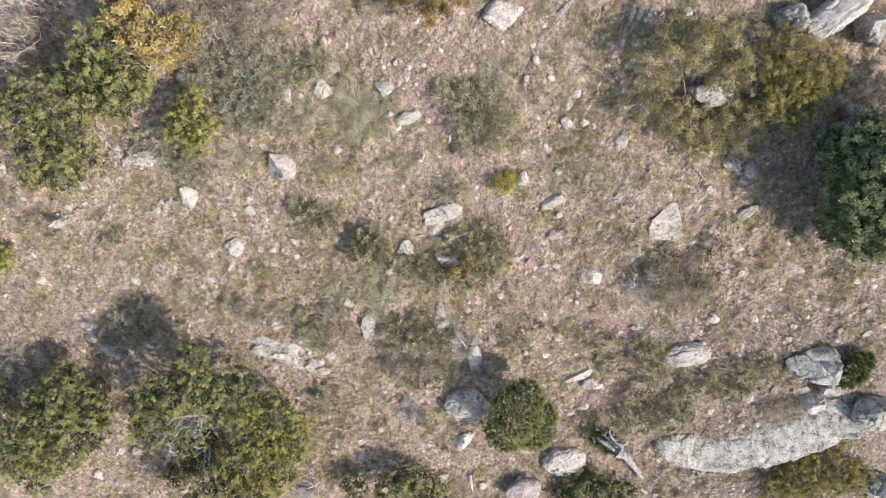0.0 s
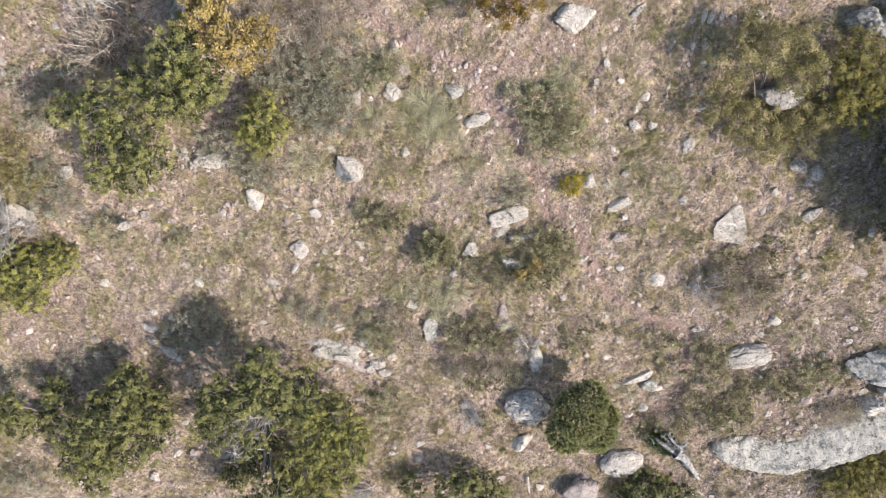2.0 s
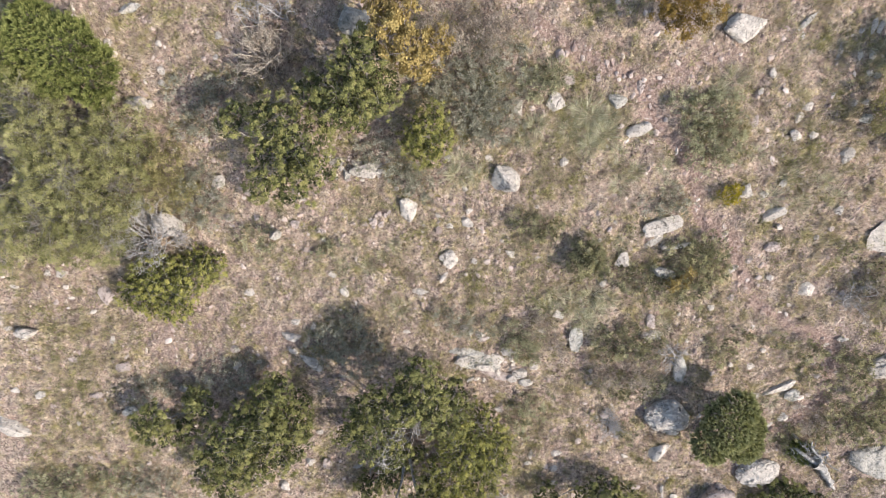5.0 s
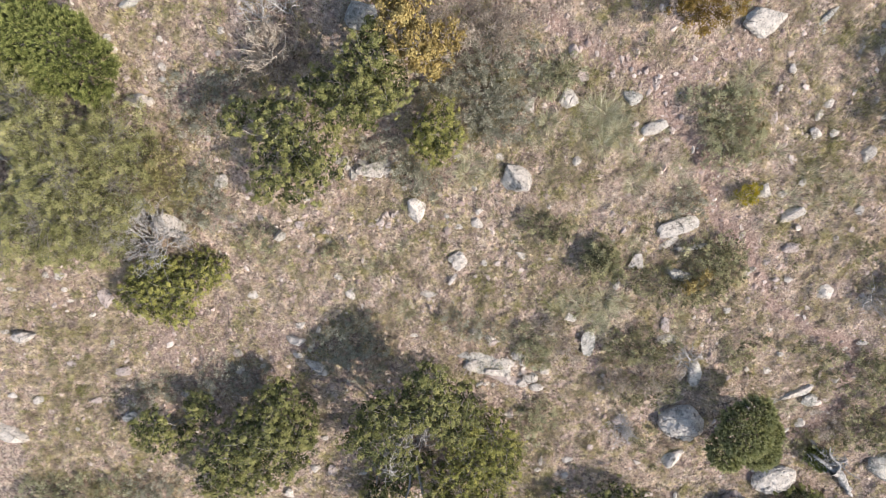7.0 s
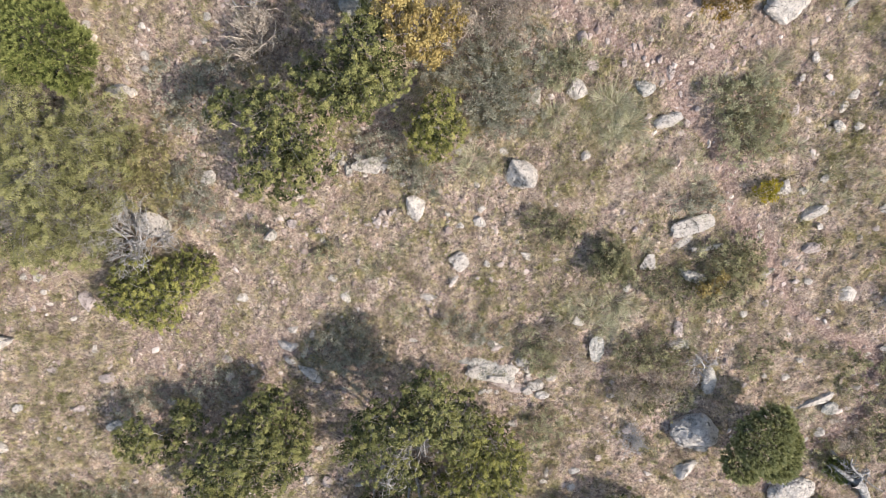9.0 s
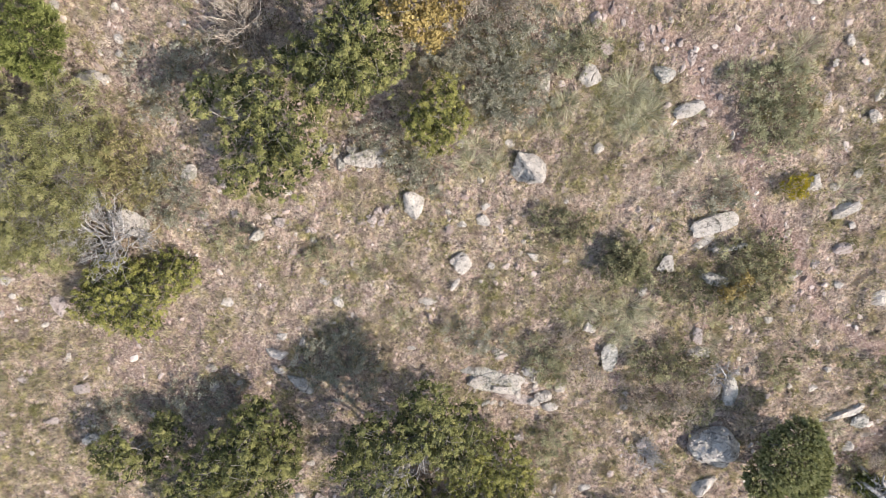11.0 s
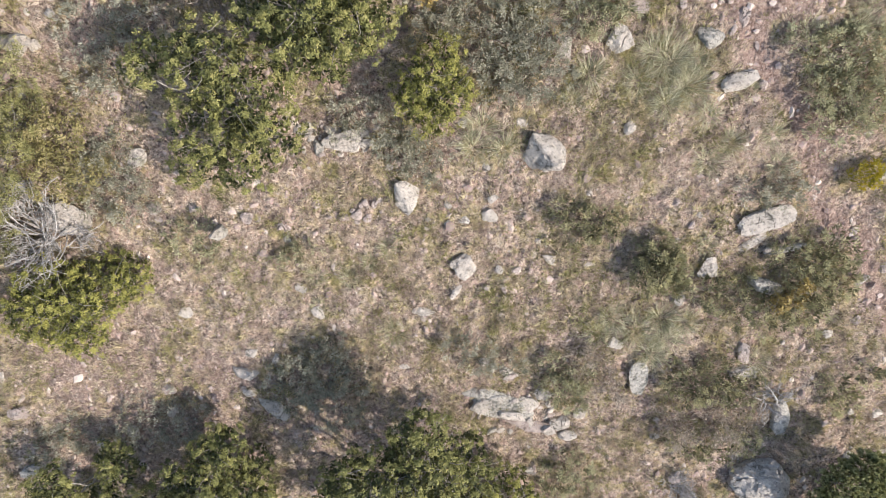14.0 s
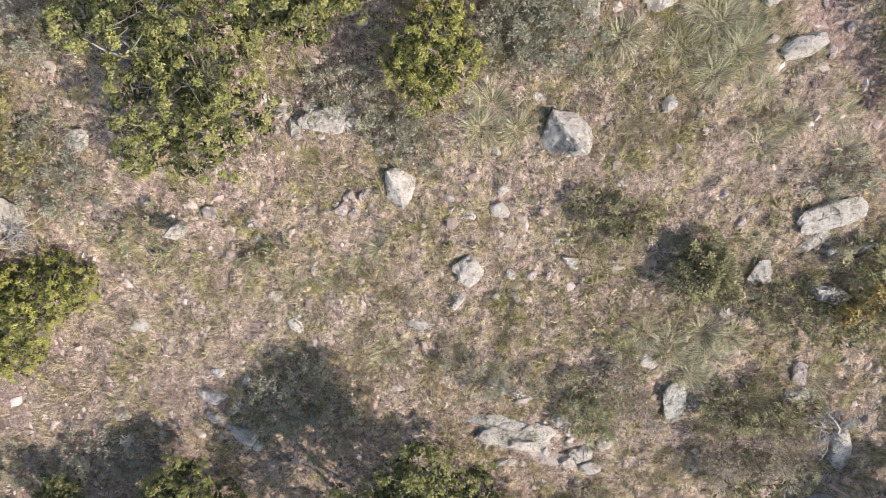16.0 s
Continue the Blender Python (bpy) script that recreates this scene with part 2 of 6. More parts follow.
def rock_material(name, pale, mid, dark, lichen, amount):
    m, add, links, b = material(name, 0.9)
    where = add("TexCoord").outputs["Object"]
    info = add("ObjectInfo")
    shift = add("VectorMath")
    shift.operation = "ADD"
    links.new(where, shift.inputs[0])
    links.new(info.outputs["Location"], shift.inputs[1])
    where = shift.outputs["Vector"]
    n = add("TexNoise", Scale=9.0, Detail=8.0, Roughness=0.7)
    links.new(where, n.inputs["Vector"])
    body = ramp(add, [(0.36, dark), (0.46, mid), (0.62, pale)])
    links.new(n.outputs["Fac"], body.inputs["Fac"])
    pits = spots(add, links, where, 24.0, 0.57, 0.66, 8.0)
    colour = blend(add, links, pits, body.outputs["Color"], tuple(0.42 * c for c in mid))
    crust = spots(add, links, where, 4.5, amount, amount + 0.12, 8.0)
    speck = spots(add, links, where, 22.0, 0.36, 0.58, 7.0)
    cover = add("Math")
    cover.operation = "MULTIPLY"
    links.new(crust, cover.inputs[0])
    links.new(speck, cover.inputs[1])
    colour = blend(add, links, cover.outputs[0], colour, lichen)
    warp = add("TexNoise", Scale=6.0, Detail=4.0)
    links.new(where, warp.inputs["Vector"])
    bent = blend(add, links, 0.12, where, warp.outputs["Color"])
    seams = add("TexVoronoi", Scale=3.0)
    seams.feature = "DISTANCE_TO_EDGE"
    links.new(bent, seams.inputs["Vector"])
    thin = add("MapRange", **{"From Min": 0.02, "From Max": 0.0})
    links.new(seams.outputs["Distance"], thin.inputs["Value"])
    broken = spots(add, links, where, 5.0, 0.52, 0.62, 2.0)
    line = add("Math")
    line.operation = "MULTIPLY"
    links.new(thin.outputs[0], line.inputs[0])
    links.new(broken, line.inputs[1])
    colour = blend(add, links, line.outputs[0], colour, tuple(0.35 * c for c in dark))
    value = add("MapRange", **{"To Min": 0.85, "To Max": 1.12})
    links.new(info.outputs["Random"], value.inputs["Value"])
    hsv = add("HueSaturation")
    links.new(value.outputs[0], hsv.inputs["Value"])
    links.new(colour, hsv.inputs["Color"])
    links.new(hsv.outputs["Color"], b.inputs["Base Color"])
    fine = add("TexNoise", Scale=28.0, Detail=8.0, Roughness=0.75)
    links.new(where, fine.inputs["Vector"])
    deep = add("Math")
    deep.operation = "MULTIPLY_ADD"
    links.new(line.outputs[0], deep.inputs[0])
    deep.inputs[1].default_value = -0.5
    links.new(fine.outputs["Fac"], deep.inputs[2])
    bump(add, links, b, deep.outputs[0], 1.0, 0.07)
    return m


def pebble_material():
    m, add, links, b = material("loose_stone", 0.9)
    geo = add("NewGeometry")
    r = ramp(add, [(0.0, (0.24, 0.18, 0.155)), (0.4, (0.38, 0.295, 0.25)), (0.75, (0.43, 0.35, 0.30)), (1.0, (0.56, 0.485, 0.425))])
    links.new(geo.outputs["Random Per Island"], r.inputs["Fac"])
    where = add("TexCoord").outputs["Object"]
    n = add("TexNoise", Scale=60.0, Detail=5.0)
    links.new(where, n.inputs["Vector"])
    colour = blend(add, links, 0.5, r.outputs["Color"], n.outputs["Color"], "SOFT_LIGHT")
    links.new(colour, b.inputs["Base Color"])
    bump(add, links, b, n.outputs["Fac"], 0.6, 0.01)
    return m


def leaf_material(name, stops, glow=0.25, rough=0.6):
    """Leaves: colour by sprig (tint) and by leaf, with light coming through."""
    m, add, links, b = material(name, rough)
    geo = add("NewGeometry")
    at = add("Attribute")
    at.attribute_name = "tint"
    mixed = add("Math")
    mixed.operation = "MULTIPLY_ADD"
    links.new(geo.outputs["Random Per Island"], mixed.inputs[0])
    mixed.inputs[1].default_value = 0.16
    scaled = add("Math")
    scaled.operation = "MULTIPLY"
    links.new(at.outputs["Fac"], scaled.inputs[0])
    scaled.inputs[1].default_value = 0.84
    links.new(scaled.outputs[0], mixed.inputs[2])
    r = ramp(add, stops)
    links.new(mixed.outputs[0], r.inputs["Fac"])
    links.new(r.outputs["Color"], b.inputs["Base Color"])
    b.inputs["Specular IOR Level"].default_value = 0.3
    through_leaf = add("BsdfTranslucent")
    links.new(r.outputs["Color"], through_leaf.inputs["Color"])
    mix = add("MixShader", Fac=glow)
    links.new(b.outputs[0], mix.inputs[1])
    links.new(through_leaf.outputs[0], mix.inputs[2])
    out = [x for x in m.node_tree.nodes if x.type == "OUTPUT_MATERIAL"][0]
    links.new(mix.outputs[0], out.inputs["Surface"])
    return m


def bark_material(name, dark, pale, scale=30.0):
    m, add, links, b = material(name, 0.9)
    where = add("TexCoord").outputs["Object"]
    n = add("TexNoise", Scale=scale, Detail=6.0, Roughness=0.7)
    links.new(where, n.inputs["Vector"])
    r = ramp(add, [(0.3, dark), (0.7, pale)])
    links.new(n.outputs["Fac"], r.inputs["Fac"])
    links.new(r.outputs["Color"], b.inputs["Base Color"])
    bump(add, links, b, n.outputs["Fac"], 0.7, 0.01)
    return m


def straw_material():
    """Short grass: straw to green by tuft, with pinkish dead patches."""
    m = leaf_material("dry_grass_blade", [(0.0, (0.80, 0.685, 0.56)), (0.30, (0.69, 0.57, 0.445)), (0.48, (0.59, 0.50, 0.33)), (0.62, (0.45, 0.41, 0.195)), (0.80, (0.25, 0.245, 0.095)), (1.0, (0.12, 0.118, 0.058))], 0.3, 0.75)
    nodes, links = m.node_tree.nodes, m.node_tree.links

    def add(kind, **values):
        node = nodes.new("ShaderNode" + kind)
        for key, value in values.items():
            node.inputs[key].default_value = value
        return node
    r = [x for x in nodes if x.type == "VALTORGB"][0]
    where = add("TexCoord").outputs["Object"]
    dead = spots(add, links, where, 2.6, 0.44, 0.56, 3.0)
    faded = blend(add, links, 0.45, r.outputs["Color"], (0.55, 0.435, 0.355))
    colour = blend(add, links, dead, r.outputs["Color"], faded)
    ochre = spots(add, links, where, 3.1, 0.53, 0.62, 5.0)
    colour = blend(add, links, ochre, colour, blend(add, links, 0.55, colour, (0.40, 0.36, 0.14)))
    shifted = add("VectorMath")
    shifted.operation = "ADD"
    links.new(where, shifted.inputs[0])
    shifted.inputs[1].default_value = (31.0, 17.0, 5.0)
    purple = spots(add, links, shifted.outputs["Vector"], 3.6, 0.53, 0.62, 5.0)
    colour = blend(add, links, purple, colour, blend(add, links, 0.6, colour, (0.30, 0.215, 0.185)))
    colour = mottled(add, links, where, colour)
    for x in nodes:
        if x.type == "BSDF_PRINCIPLED":
            links.new(colour, x.inputs["Base Color"])
        if x.type == "BSDF_TRANSLUCENT":
            links.new(colour, x.inputs["Color"])
    return m


SOIL = soil_material()
ROCK_PALE = rock_material("pale_limestone", (0.74, 0.665, 0.585), (0.61, 0.545, 0.47), (0.38, 0.33, 0.285), (0.21, 0.195, 0.17), 0.53)
ROCK_GREY = rock_material("lichened_grey_rock", (0.67, 0.625, 0.55), (0.53, 0.49, 0.425), (0.28, 0.26, 0.225), (0.17, 0.17, 0.15), 0.48)
ROCK_PINK = rock_material("pinkish_stone", (0.65, 0.55, 0.49), (0.53, 0.435, 0.385), (0.34, 0.265, 0.235), (0.22, 0.19, 0.175), 0.55)
PEBBLE = pebble_material()
# darkest stops of the oak and bright leaves carry the crowns' inner shade
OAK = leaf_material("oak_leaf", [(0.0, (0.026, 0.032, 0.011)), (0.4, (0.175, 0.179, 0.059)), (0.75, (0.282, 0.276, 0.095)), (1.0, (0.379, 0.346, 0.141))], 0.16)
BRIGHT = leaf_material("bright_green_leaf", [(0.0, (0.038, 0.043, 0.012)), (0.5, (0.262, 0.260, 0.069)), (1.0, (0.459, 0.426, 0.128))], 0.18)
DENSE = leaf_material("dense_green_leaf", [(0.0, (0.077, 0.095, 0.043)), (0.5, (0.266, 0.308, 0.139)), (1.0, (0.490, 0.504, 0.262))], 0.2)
GREYGREEN = leaf_material("grey_green_leaf", [(0.0, (0.170, 0.172, 0.120)), (0.5, (0.414, 0.402, 0.309)), (1.0, (0.584, 0.560, 0.447))], 0.45)
OLIVE = leaf_material("olive_leaf", [(0.0, (0.155, 0.142, 0.059)), (0.5, (0.328, 0.290, 0.124)), (1.0, (0.547, 0.460, 0.248))], 0.35)
DUSKY = leaf_material("dusky_olive_leaf", [(0.0, (0.103, 0.100, 0.057)), (0.5, (0.352, 0.333, 0.186)), (1.0, (0.632, 0.590, 0.354))], 0.3)
FEATHER = leaf_material("feathery_green_leaf", [(0.0, (0.030, 0.039, 0.013)), (0.5, (0.190, 0.216, 0.064)), (1.0, (0.380, 0.385, 0.138))], 0.14)
TUFTED = leaf_material("tufted_grey_green_leaf", [(0.0, (0.068, 0.074, 0.030)), (0.5, (0.321, 0.323, 0.139)), (1.0, (0.555, 0.536, 0.279))], 0.15)
FINEOLIVE = leaf_material("fine_olive_leaf", [(0.0, (0.066, 0.070, 0.030)), (0.5, (0.350, 0.340, 0.145)), (1.0, (0.520, 0.490, 0.240))], 0.24)
GREYOLIVE = leaf_material("grey_olive_leaf", [(0.0, (0.150, 0.150, 0.085)), (0.5, (0.430, 0.418, 0.262)), (1.0, (0.620, 0.600, 0.400))], 0.42)
YELLOWOLIVE = leaf_material("yellow_olive_leaf", [(0.0, (0.10, 0.088, 0.022)), (0.5, (0.31, 0.265, 0.07)), (1.0, (0.50, 0.43, 0.15))], 0.25)
GOLD = leaf_material("golden_leaf", [(0.0, (0.150, 0.108, 0.038)), (0.5, (0.340, 0.255, 0.088)), (1.0, (0.520, 0.412, 0.165))], 0.25)
RUST = leaf_material("rust_leaf", [(0.0, (0.07, 0.05, 0.012)), (0.5, (0.20, 0.13, 0.025)), (1.0, (0.33, 0.22, 0.05))])
FLOWER = leaf_material("yellow_flower", [(0.0, (0.16, 0.16, 0.02)), (0.5, (0.40, 0.33, 0.03)), (1.0, (0.58, 0.46, 0.05))])
TWIGLEAF = leaf_material("dry_brown_leaf", [(0.0, (0.172, 0.141, 0.115)), (0.5, (0.414, 0.351, 0.282)), (1.0, (0.598, 0.517, 0.420))], 0.35)
STRAW = straw_material()
HERB = leaf_material("small_herb_leaf", [(0.0, (0.131, 0.129, 0.047)), (0.5, (0.264, 0.246, 0.095)), (1.0, (0.405, 0.371, 0.182))], 0.35)
BUNCH = leaf_material("bunch_grass_blade", [(0.0, (0.170, 0.172, 0.090)), (0.5, (0.380, 0.365, 0.225)), (1.0, (0.680, 0.630, 0.470))], 0.3, 0.7)
BARK = bark_material("grey_bark", (0.15, 0.13, 0.11), (0.40, 0.37, 0.33))
WEATHERED = bark_material("weathered_cracked_wood", (0.05, 0.045, 0.04), (0.52, 0.49, 0.455), 17.0)
TANTWIG = bark_material("tan_twig", (0.27, 0.22, 0.17), (0.60, 0.52, 0.42))
DEADWOOD = bark_material("bleached_dead_wood", (0.20, 0.185, 0.17), (0.56, 0.53, 0.50), 26.0)
BROWNTWIG = bark_material("brown_twig", (0.14, 0.105, 0.085), (0.36, 0.29, 0.24))

# ---------------------------------------------------------------- the hillside
def axis(low, high, step, reach):
    inner = np.arange(low, high + step / 2, step)
    out = np.cumsum(step * 1.22 ** np.arange(1, 60))
    out = out[out < reach]
    return np.concatenate([low - out[::-1], inner, high + out])


gx, gy = axis(-13.8, 9.4, 0.038, 900), axis(-6.1, 5.6, 0.038, 900)
mx, my = np.meshgrid(gx, gy)
flat_x, flat_y = mx.ravel(), my.ravel()
nx = len(gx)
ii, jj = np.meshgrid(np.arange(nx - 1), np.arange(len(gy) - 1))
corner = (jj * nx + ii).ravel()
ground = new("ground", mesh_of("ground", np.stack([flat_x, flat_y, ground_z(flat_x, flat_y)], 1),
                               np.stack([corner, corner + 1, corner + nx + 1, corner + nx], 1), bare(flat_x, flat_y), True, "tread"))
ground.data.attributes.new("stony", "FLOAT", "POINT").data.foreach_set("value", stony(flat_x, flat_y).astype(np.float32))
ground.data.materials.append(SOIL)
tagged(ground, "dry stony hillside of pale soil with a narrow reddish footpath", "ground", kind="structure")


# ---------------------------------------------------------------- rocks
def rock_shape(r, detail, cuts, rough, form=""):
    """A lump of stone with broken faces, about 1 across."""
    bm = bmesh.new()
    bmesh.ops.create_icosphere(bm, subdivisions=detail, radius=0.5)
    v = np.array([p.co[:] for p in bm.verts])
    f = np.array([[p.index for p in face.verts] for face in bm.faces])
    bm.free()
    if form in ("slab", "wedge"):
        # blocky, or blocky and tapering to one end
        v = np.sign(v) * np.abs(2 * v) ** 0.55 / 2
    if form == "wedge":
        v[:, 0] = (v[:, 0] - 0.1) * (0.78 - 1.15 * v[:, 1])
    s = Vector(r.uniform(-50, 50, 3))
    swell = np.array([noise.fractal(Vector(p) * 1.6 + s, 1.0, 2.0, 2) for p in v])
    v = v * (1 + (0.10 if form else 0.24) * swell)[:, None]
    ways = r.normal(0, 1, (5 if form else cuts, 3))
    for d in ways:
        d = d / np.linalg.norm(d)
        over = np.maximum(0, v @ d - r.uniform(0.22, 0.42) * (1.45 if form else 1.0))
        v = v - over[:, None] * d * 0.90
    grain = np.array([noise.fractal(Vector(p) * 4.5 + s, 0.9, 2.1, 4) for p in v])
    ridge = np.array([abs(noise.noise(Vector(p) * 3.2 - s)) for p in v])
    v = v * (1 + rough * grain - rough * 1.3 * np.maximum(0, 0.10 - ridge) / 0.10)[:, None]
    return v, f


def rock(x, y, length, width, height, turn, seed, stone=None, label="", sink=0.32, lean=0.0, flat=False, form=""):
    """A stone lying on the hillside: its size in metres, its turn in degrees."""
    r = np.random.default_rng(seed)
    big = max(length, width)
    detail = 2 if big < 0.12 else 3 if big < 0.3 else 4 if big < 0.75 else 5
    v, f = rock_shape(r, detail, 13 if big > 0.3 else 12, 0.085 if big < 0.3 else 0.10, form)
    if flat:
        top = 0.10 + 0.03 * v[:, 0] - 0.02 * v[:, 1]
        v[:, 2] = np.where(v[:, 2] > top, top + 0.3 * (v[:, 2] - top), v[:, 2])
    size = v.max(0) - v.min(0)
    v = (v - (v.max(0) + v.min(0)) / 2) / size
    v = v * [length, width, height / (1 - sink)]
    v[:, 2] += height / (1 - sink) * (0.5 - sink)
    stone = stone or ROCK_PALE
    if big < 0.25:
        name, cat = "stone", "stone"
    elif big < 0.62:
        name, cat = "rock", "rock"
    else:
        name, cat = "boulder", "boulder"
    me = mesh_of(name, v, f, smooth=False)
    me.materials.append(stone)
    ob = new(name, me)
    ob.location = (x, y, gz(x, y))
    slope = Vector((0.0093, -0.303, 1)).normalized()
    ob.rotation_mode = "QUATERNION"
    ob.rotation_quaternion = Vector((0, 0, 1)).rotation_difference(slope) @ Euler((0, radians(lean), radians(turn))).to_quaternion()
    words = {"pale_limestone": "pale limestone", "lichened_grey_rock": "grey lichen-spotted", "pinkish_stone": "pinkish weathered"}[stone.name]
    sizes = {"stone": "small %s stone half sunk in dry grass", "rock": "rough %s rock lying in dry grass", "boulder": "large %s boulder on the dry slope"}
    return tagged(ob, label or sizes[name] % words, cat, {"stone": "stones on the slope", "rock": "rocks on the slope"}.get(name, ""))


def ledge_body(line, seed, top, deep, tip=0.55):
    """A long rounded back of bedrock along a line of (x, y, half width); top: its height over the ground at the middle."""
    r = np.random.default_rng(seed)
    line = np.array(line)
    run = np.concatenate([[0], np.cumsum(np.hypot(*np.diff(line[:, :2], axis=0).T))])
    n, k = max(40, int(run[-1] / 0.03)), 56
    u = np.linspace(0, run[-1], n)
    mid = np.stack([np.interp(u, run, line[:, i]) for i in range(3)], 1)
    for _ in range(14):
        mid[1:-1] = (mid[:-2] + 2 * mid[1:-1] + mid[2:]) / 4
    way = np.gradient(mid[:, :2], axis=0)
    way /= np.linalg.norm(way, axis=1)[:, None]
    side = np.stack([-way[:, 1], way[:, 0]], 1)
    close = np.clip(np.minimum(u, u[-1] - u) / tip, 0, 1)
    close = np.sqrt(1 - (1 - close) ** 2)
    a = np.linspace(0, 2 * math.pi, k, endpoint=False)
    ca, sa = np.sign(np.cos(a)) * np.abs(np.cos(a)) ** 0.75, np.sign(np.sin(a)) * np.abs(np.sin(a)) ** 0.5
    wide = mid[:, 2] * (0.25 + 0.75 * close)
    wide = wide * (1 + 0.10 * fbm(u, 0 * u, 0.7, seed, 3))
    zc = ground_z(mid[:, 0], mid[:, 1])
    for _ in range(30):
        zc[1:-1] = (zc[:-2] + 2 * zc[1:-1] + zc[2:]) / 4
    x = mid[:, 0, None] + side[:, 0, None] * ca * wide[:, None]
    y = mid[:, 1, None] + side[:, 1, None] * ca * wide[:, None]
    z = zc[:, None] + np.where(sa > 0, top, deep) * sa * (0.15 + 0.85 * close)[:, None] + 0.02 * ca * wide[:, None]
    v = np.stack([x, y, z], 2).reshape(-1, 3)
    s = Vector(r.uniform(-50, 50, 3))
    out = np.stack([np.repeat(side[:, 0, None] * 1, k, 1) * ca, np.repeat(side[:, 1, None] * 1, k, 1) * ca, np.tile(sa, (n, 1))], 2).reshape(-1, 3)
    lump = np.array([0.07 * noise.fractal(Vector(p) * 1.1 + s, 1.0, 2.0, 2) + 0.028 * noise.fractal(Vector(p) * 7.5 + s, 0.8, 2.1, 4)
                     - 0.035 * max(0, 0.035 - abs(noise.noise(Vector(p) * 1.3 - s))) / 0.035 for p in v])
    v = v + out * lump[:, None]
    i, j = np.meshgrid(np.arange(n - 1), np.arange(k), indexing="ij")
    f = np.stack([i * k + j, i * k + (j + 1) % k, (i + 1) * k + (j + 1) % k, (i + 1) * k + j], 2).reshape(-1, 4)
    return v, f


def outcrop(bodies, seed, stone, label):
    """A long ledge of bedrock in a few joined backs. bodies: (line, top, depth)."""
    x, y = bodies[0][0][0][:2]
    ob = base_at("rock_ledge", x, y, label, "rock ledge")
    for i, (line, top, deep) in enumerate(bodies):
        v, f = ledge_body(line, seed + i, top, deep)
        part("slab", mesh_of("slab", v - np.array(ob.location), f, smooth=False), stone, ob)
    return ob


# ---------------------------------------------------------------- plants
def leaf_quads(centre, out, size, r, slim=0.5, droop=0.6, face=None):
    """Pointed leaves at the centres, turned roughly along the given ways; face: the way that their upper sides look."""
    n = len(centre)
    d = out + r.normal(0, droop, (n, 3))
    d /= np.linalg.norm(d, axis=1)[:, None] + 1e-9
    s = np.cross(d, r.normal(0, 1, (n, 3)) + [[0, 0, 1.2]] if face is None else face + r.normal(0, 0.45, (n, 3)))
    s /= np.linalg.norm(s, axis=1)[:, None] + 1e-9
    length = (size * r.uniform(0.6, 1.3, n))[:, None]
    wide = length * slim * 0.5
    up = np.cross(s, d) * length * 0.12
    v = np.stack([centre, centre + d * length * 0.5 + s * wide + up, centre + d * length, centre + d * length * 0.5 - s * wide + up], 1).reshape(-1, 3)
    return v, np.arange(n * 4, dtype=np.int32).reshape(-1, 4)


STYLES = {
    # leaf material, leaf length, slimness, sprigs per square metre, leaves per sprig, sprig radius, droop, clump radius, even share, twig material
    "oak": (OAK, 0.028, 0.60, 250, 23, 0.034, 0.6, 0.080, 0.15, BARK),
    "bright": (BRIGHT, 0.026, 0.56, 270, 21, 0.034, 0.6, 0.060, 0.5, BARK),
    "yellow": (YELLOWOLIVE, 0.028, 0.5, 250, 20, 0.038, 0.6, 0.07, 0.5, BARK),
    "dense": (DENSE, 0.068, 0.32, 160, 15, 0.045, 0.5, 0.08, 0.7, BARK),
    "feather": (FEATHER, 0.050, 0.40, 240, 15, 0.030, 0.4, 0.055, 0.3, BARK),
    "tufted": (TUFTED, 0.044, 0.48, 300, 16, 0.034, 0.5, 0.075, 0.4, BARK),
    "olive": (FINEOLIVE, 0.033, 0.34, 260, 20, 0.050, 0.8, 0.07, 0.5, BARK),
    "thin": (OLIVE, 0.038, 0.5, 115, 18, 0.070, 0.9, 0.15, 0.7, BROWNTWIG),
    "gold": (GOLD, 0.048, 0.65, 150, 18, 0.065, 0.8, 0.11, 0.6, BARK),
    "rust": (RUST, 0.044, 0.4, 190, 16, 0.060, 0.7, 0.09, 0.5, BROWNTWIG),
    "scrub": (GREYGREEN, 0.041, 0.40, 150, 14, 0.042, 0.9, 0.075, 0.15, BROWNTWIG),
    "olivescrub": (GREYOLIVE, 0.046, 0.38, 140, 14, 0.042, 0.9, 0.07, 0.15, BROWNTWIG),
    "darkscrub": (DUSKY, 0.044, 0.40, 150, 14, 0.040, 0.9, 0.065, 0.15, BROWNTWIG),
    "brown": (TWIGLEAF, 0.060, 0.18, 120, 15, 0.075, 0.9, 0.10, 0.5, BROWNTWIG),
    "flower": (FLOWER, 0.028, 0.7, 420, 15, 0.04, 0.8, 0.05, 0.7, BROWNTWIG),
}


COVER = []
ROUND = ("oak", "bright", "yellow", "gold", "thin", "rust", "dense")
# leaves inside the crown, tinted dark for its inner shade: sprigs per square metre, how much larger, brightest tint
SHELL = {"oak": (105, 2.3, 0.12), "bright": (105, 2.3, 0.12), "yellow": (80, 2.0, 0.2), "gold": (40, 1.8, 0.3), "dense": (110, 2.3, 0.12), "olive": (70, 1.7, 0.25), "thin": (32, 1.5, 0.35),
         "scrub": (42, 1.4, 0.45), "olivescrub": (52, 1.5, 0.4), "darkscrub": (62, 1.6, 0.3), "brown": (8, 1.2, 0.4)}
SPIKY = {"feather": (165, 42, 0.10, 0.045, 0.36), "tufted": (300, 24, 0.085, 0.040, 0.50)}   # sprigs per square metre, leaves, sprig length, leaf length, slimness


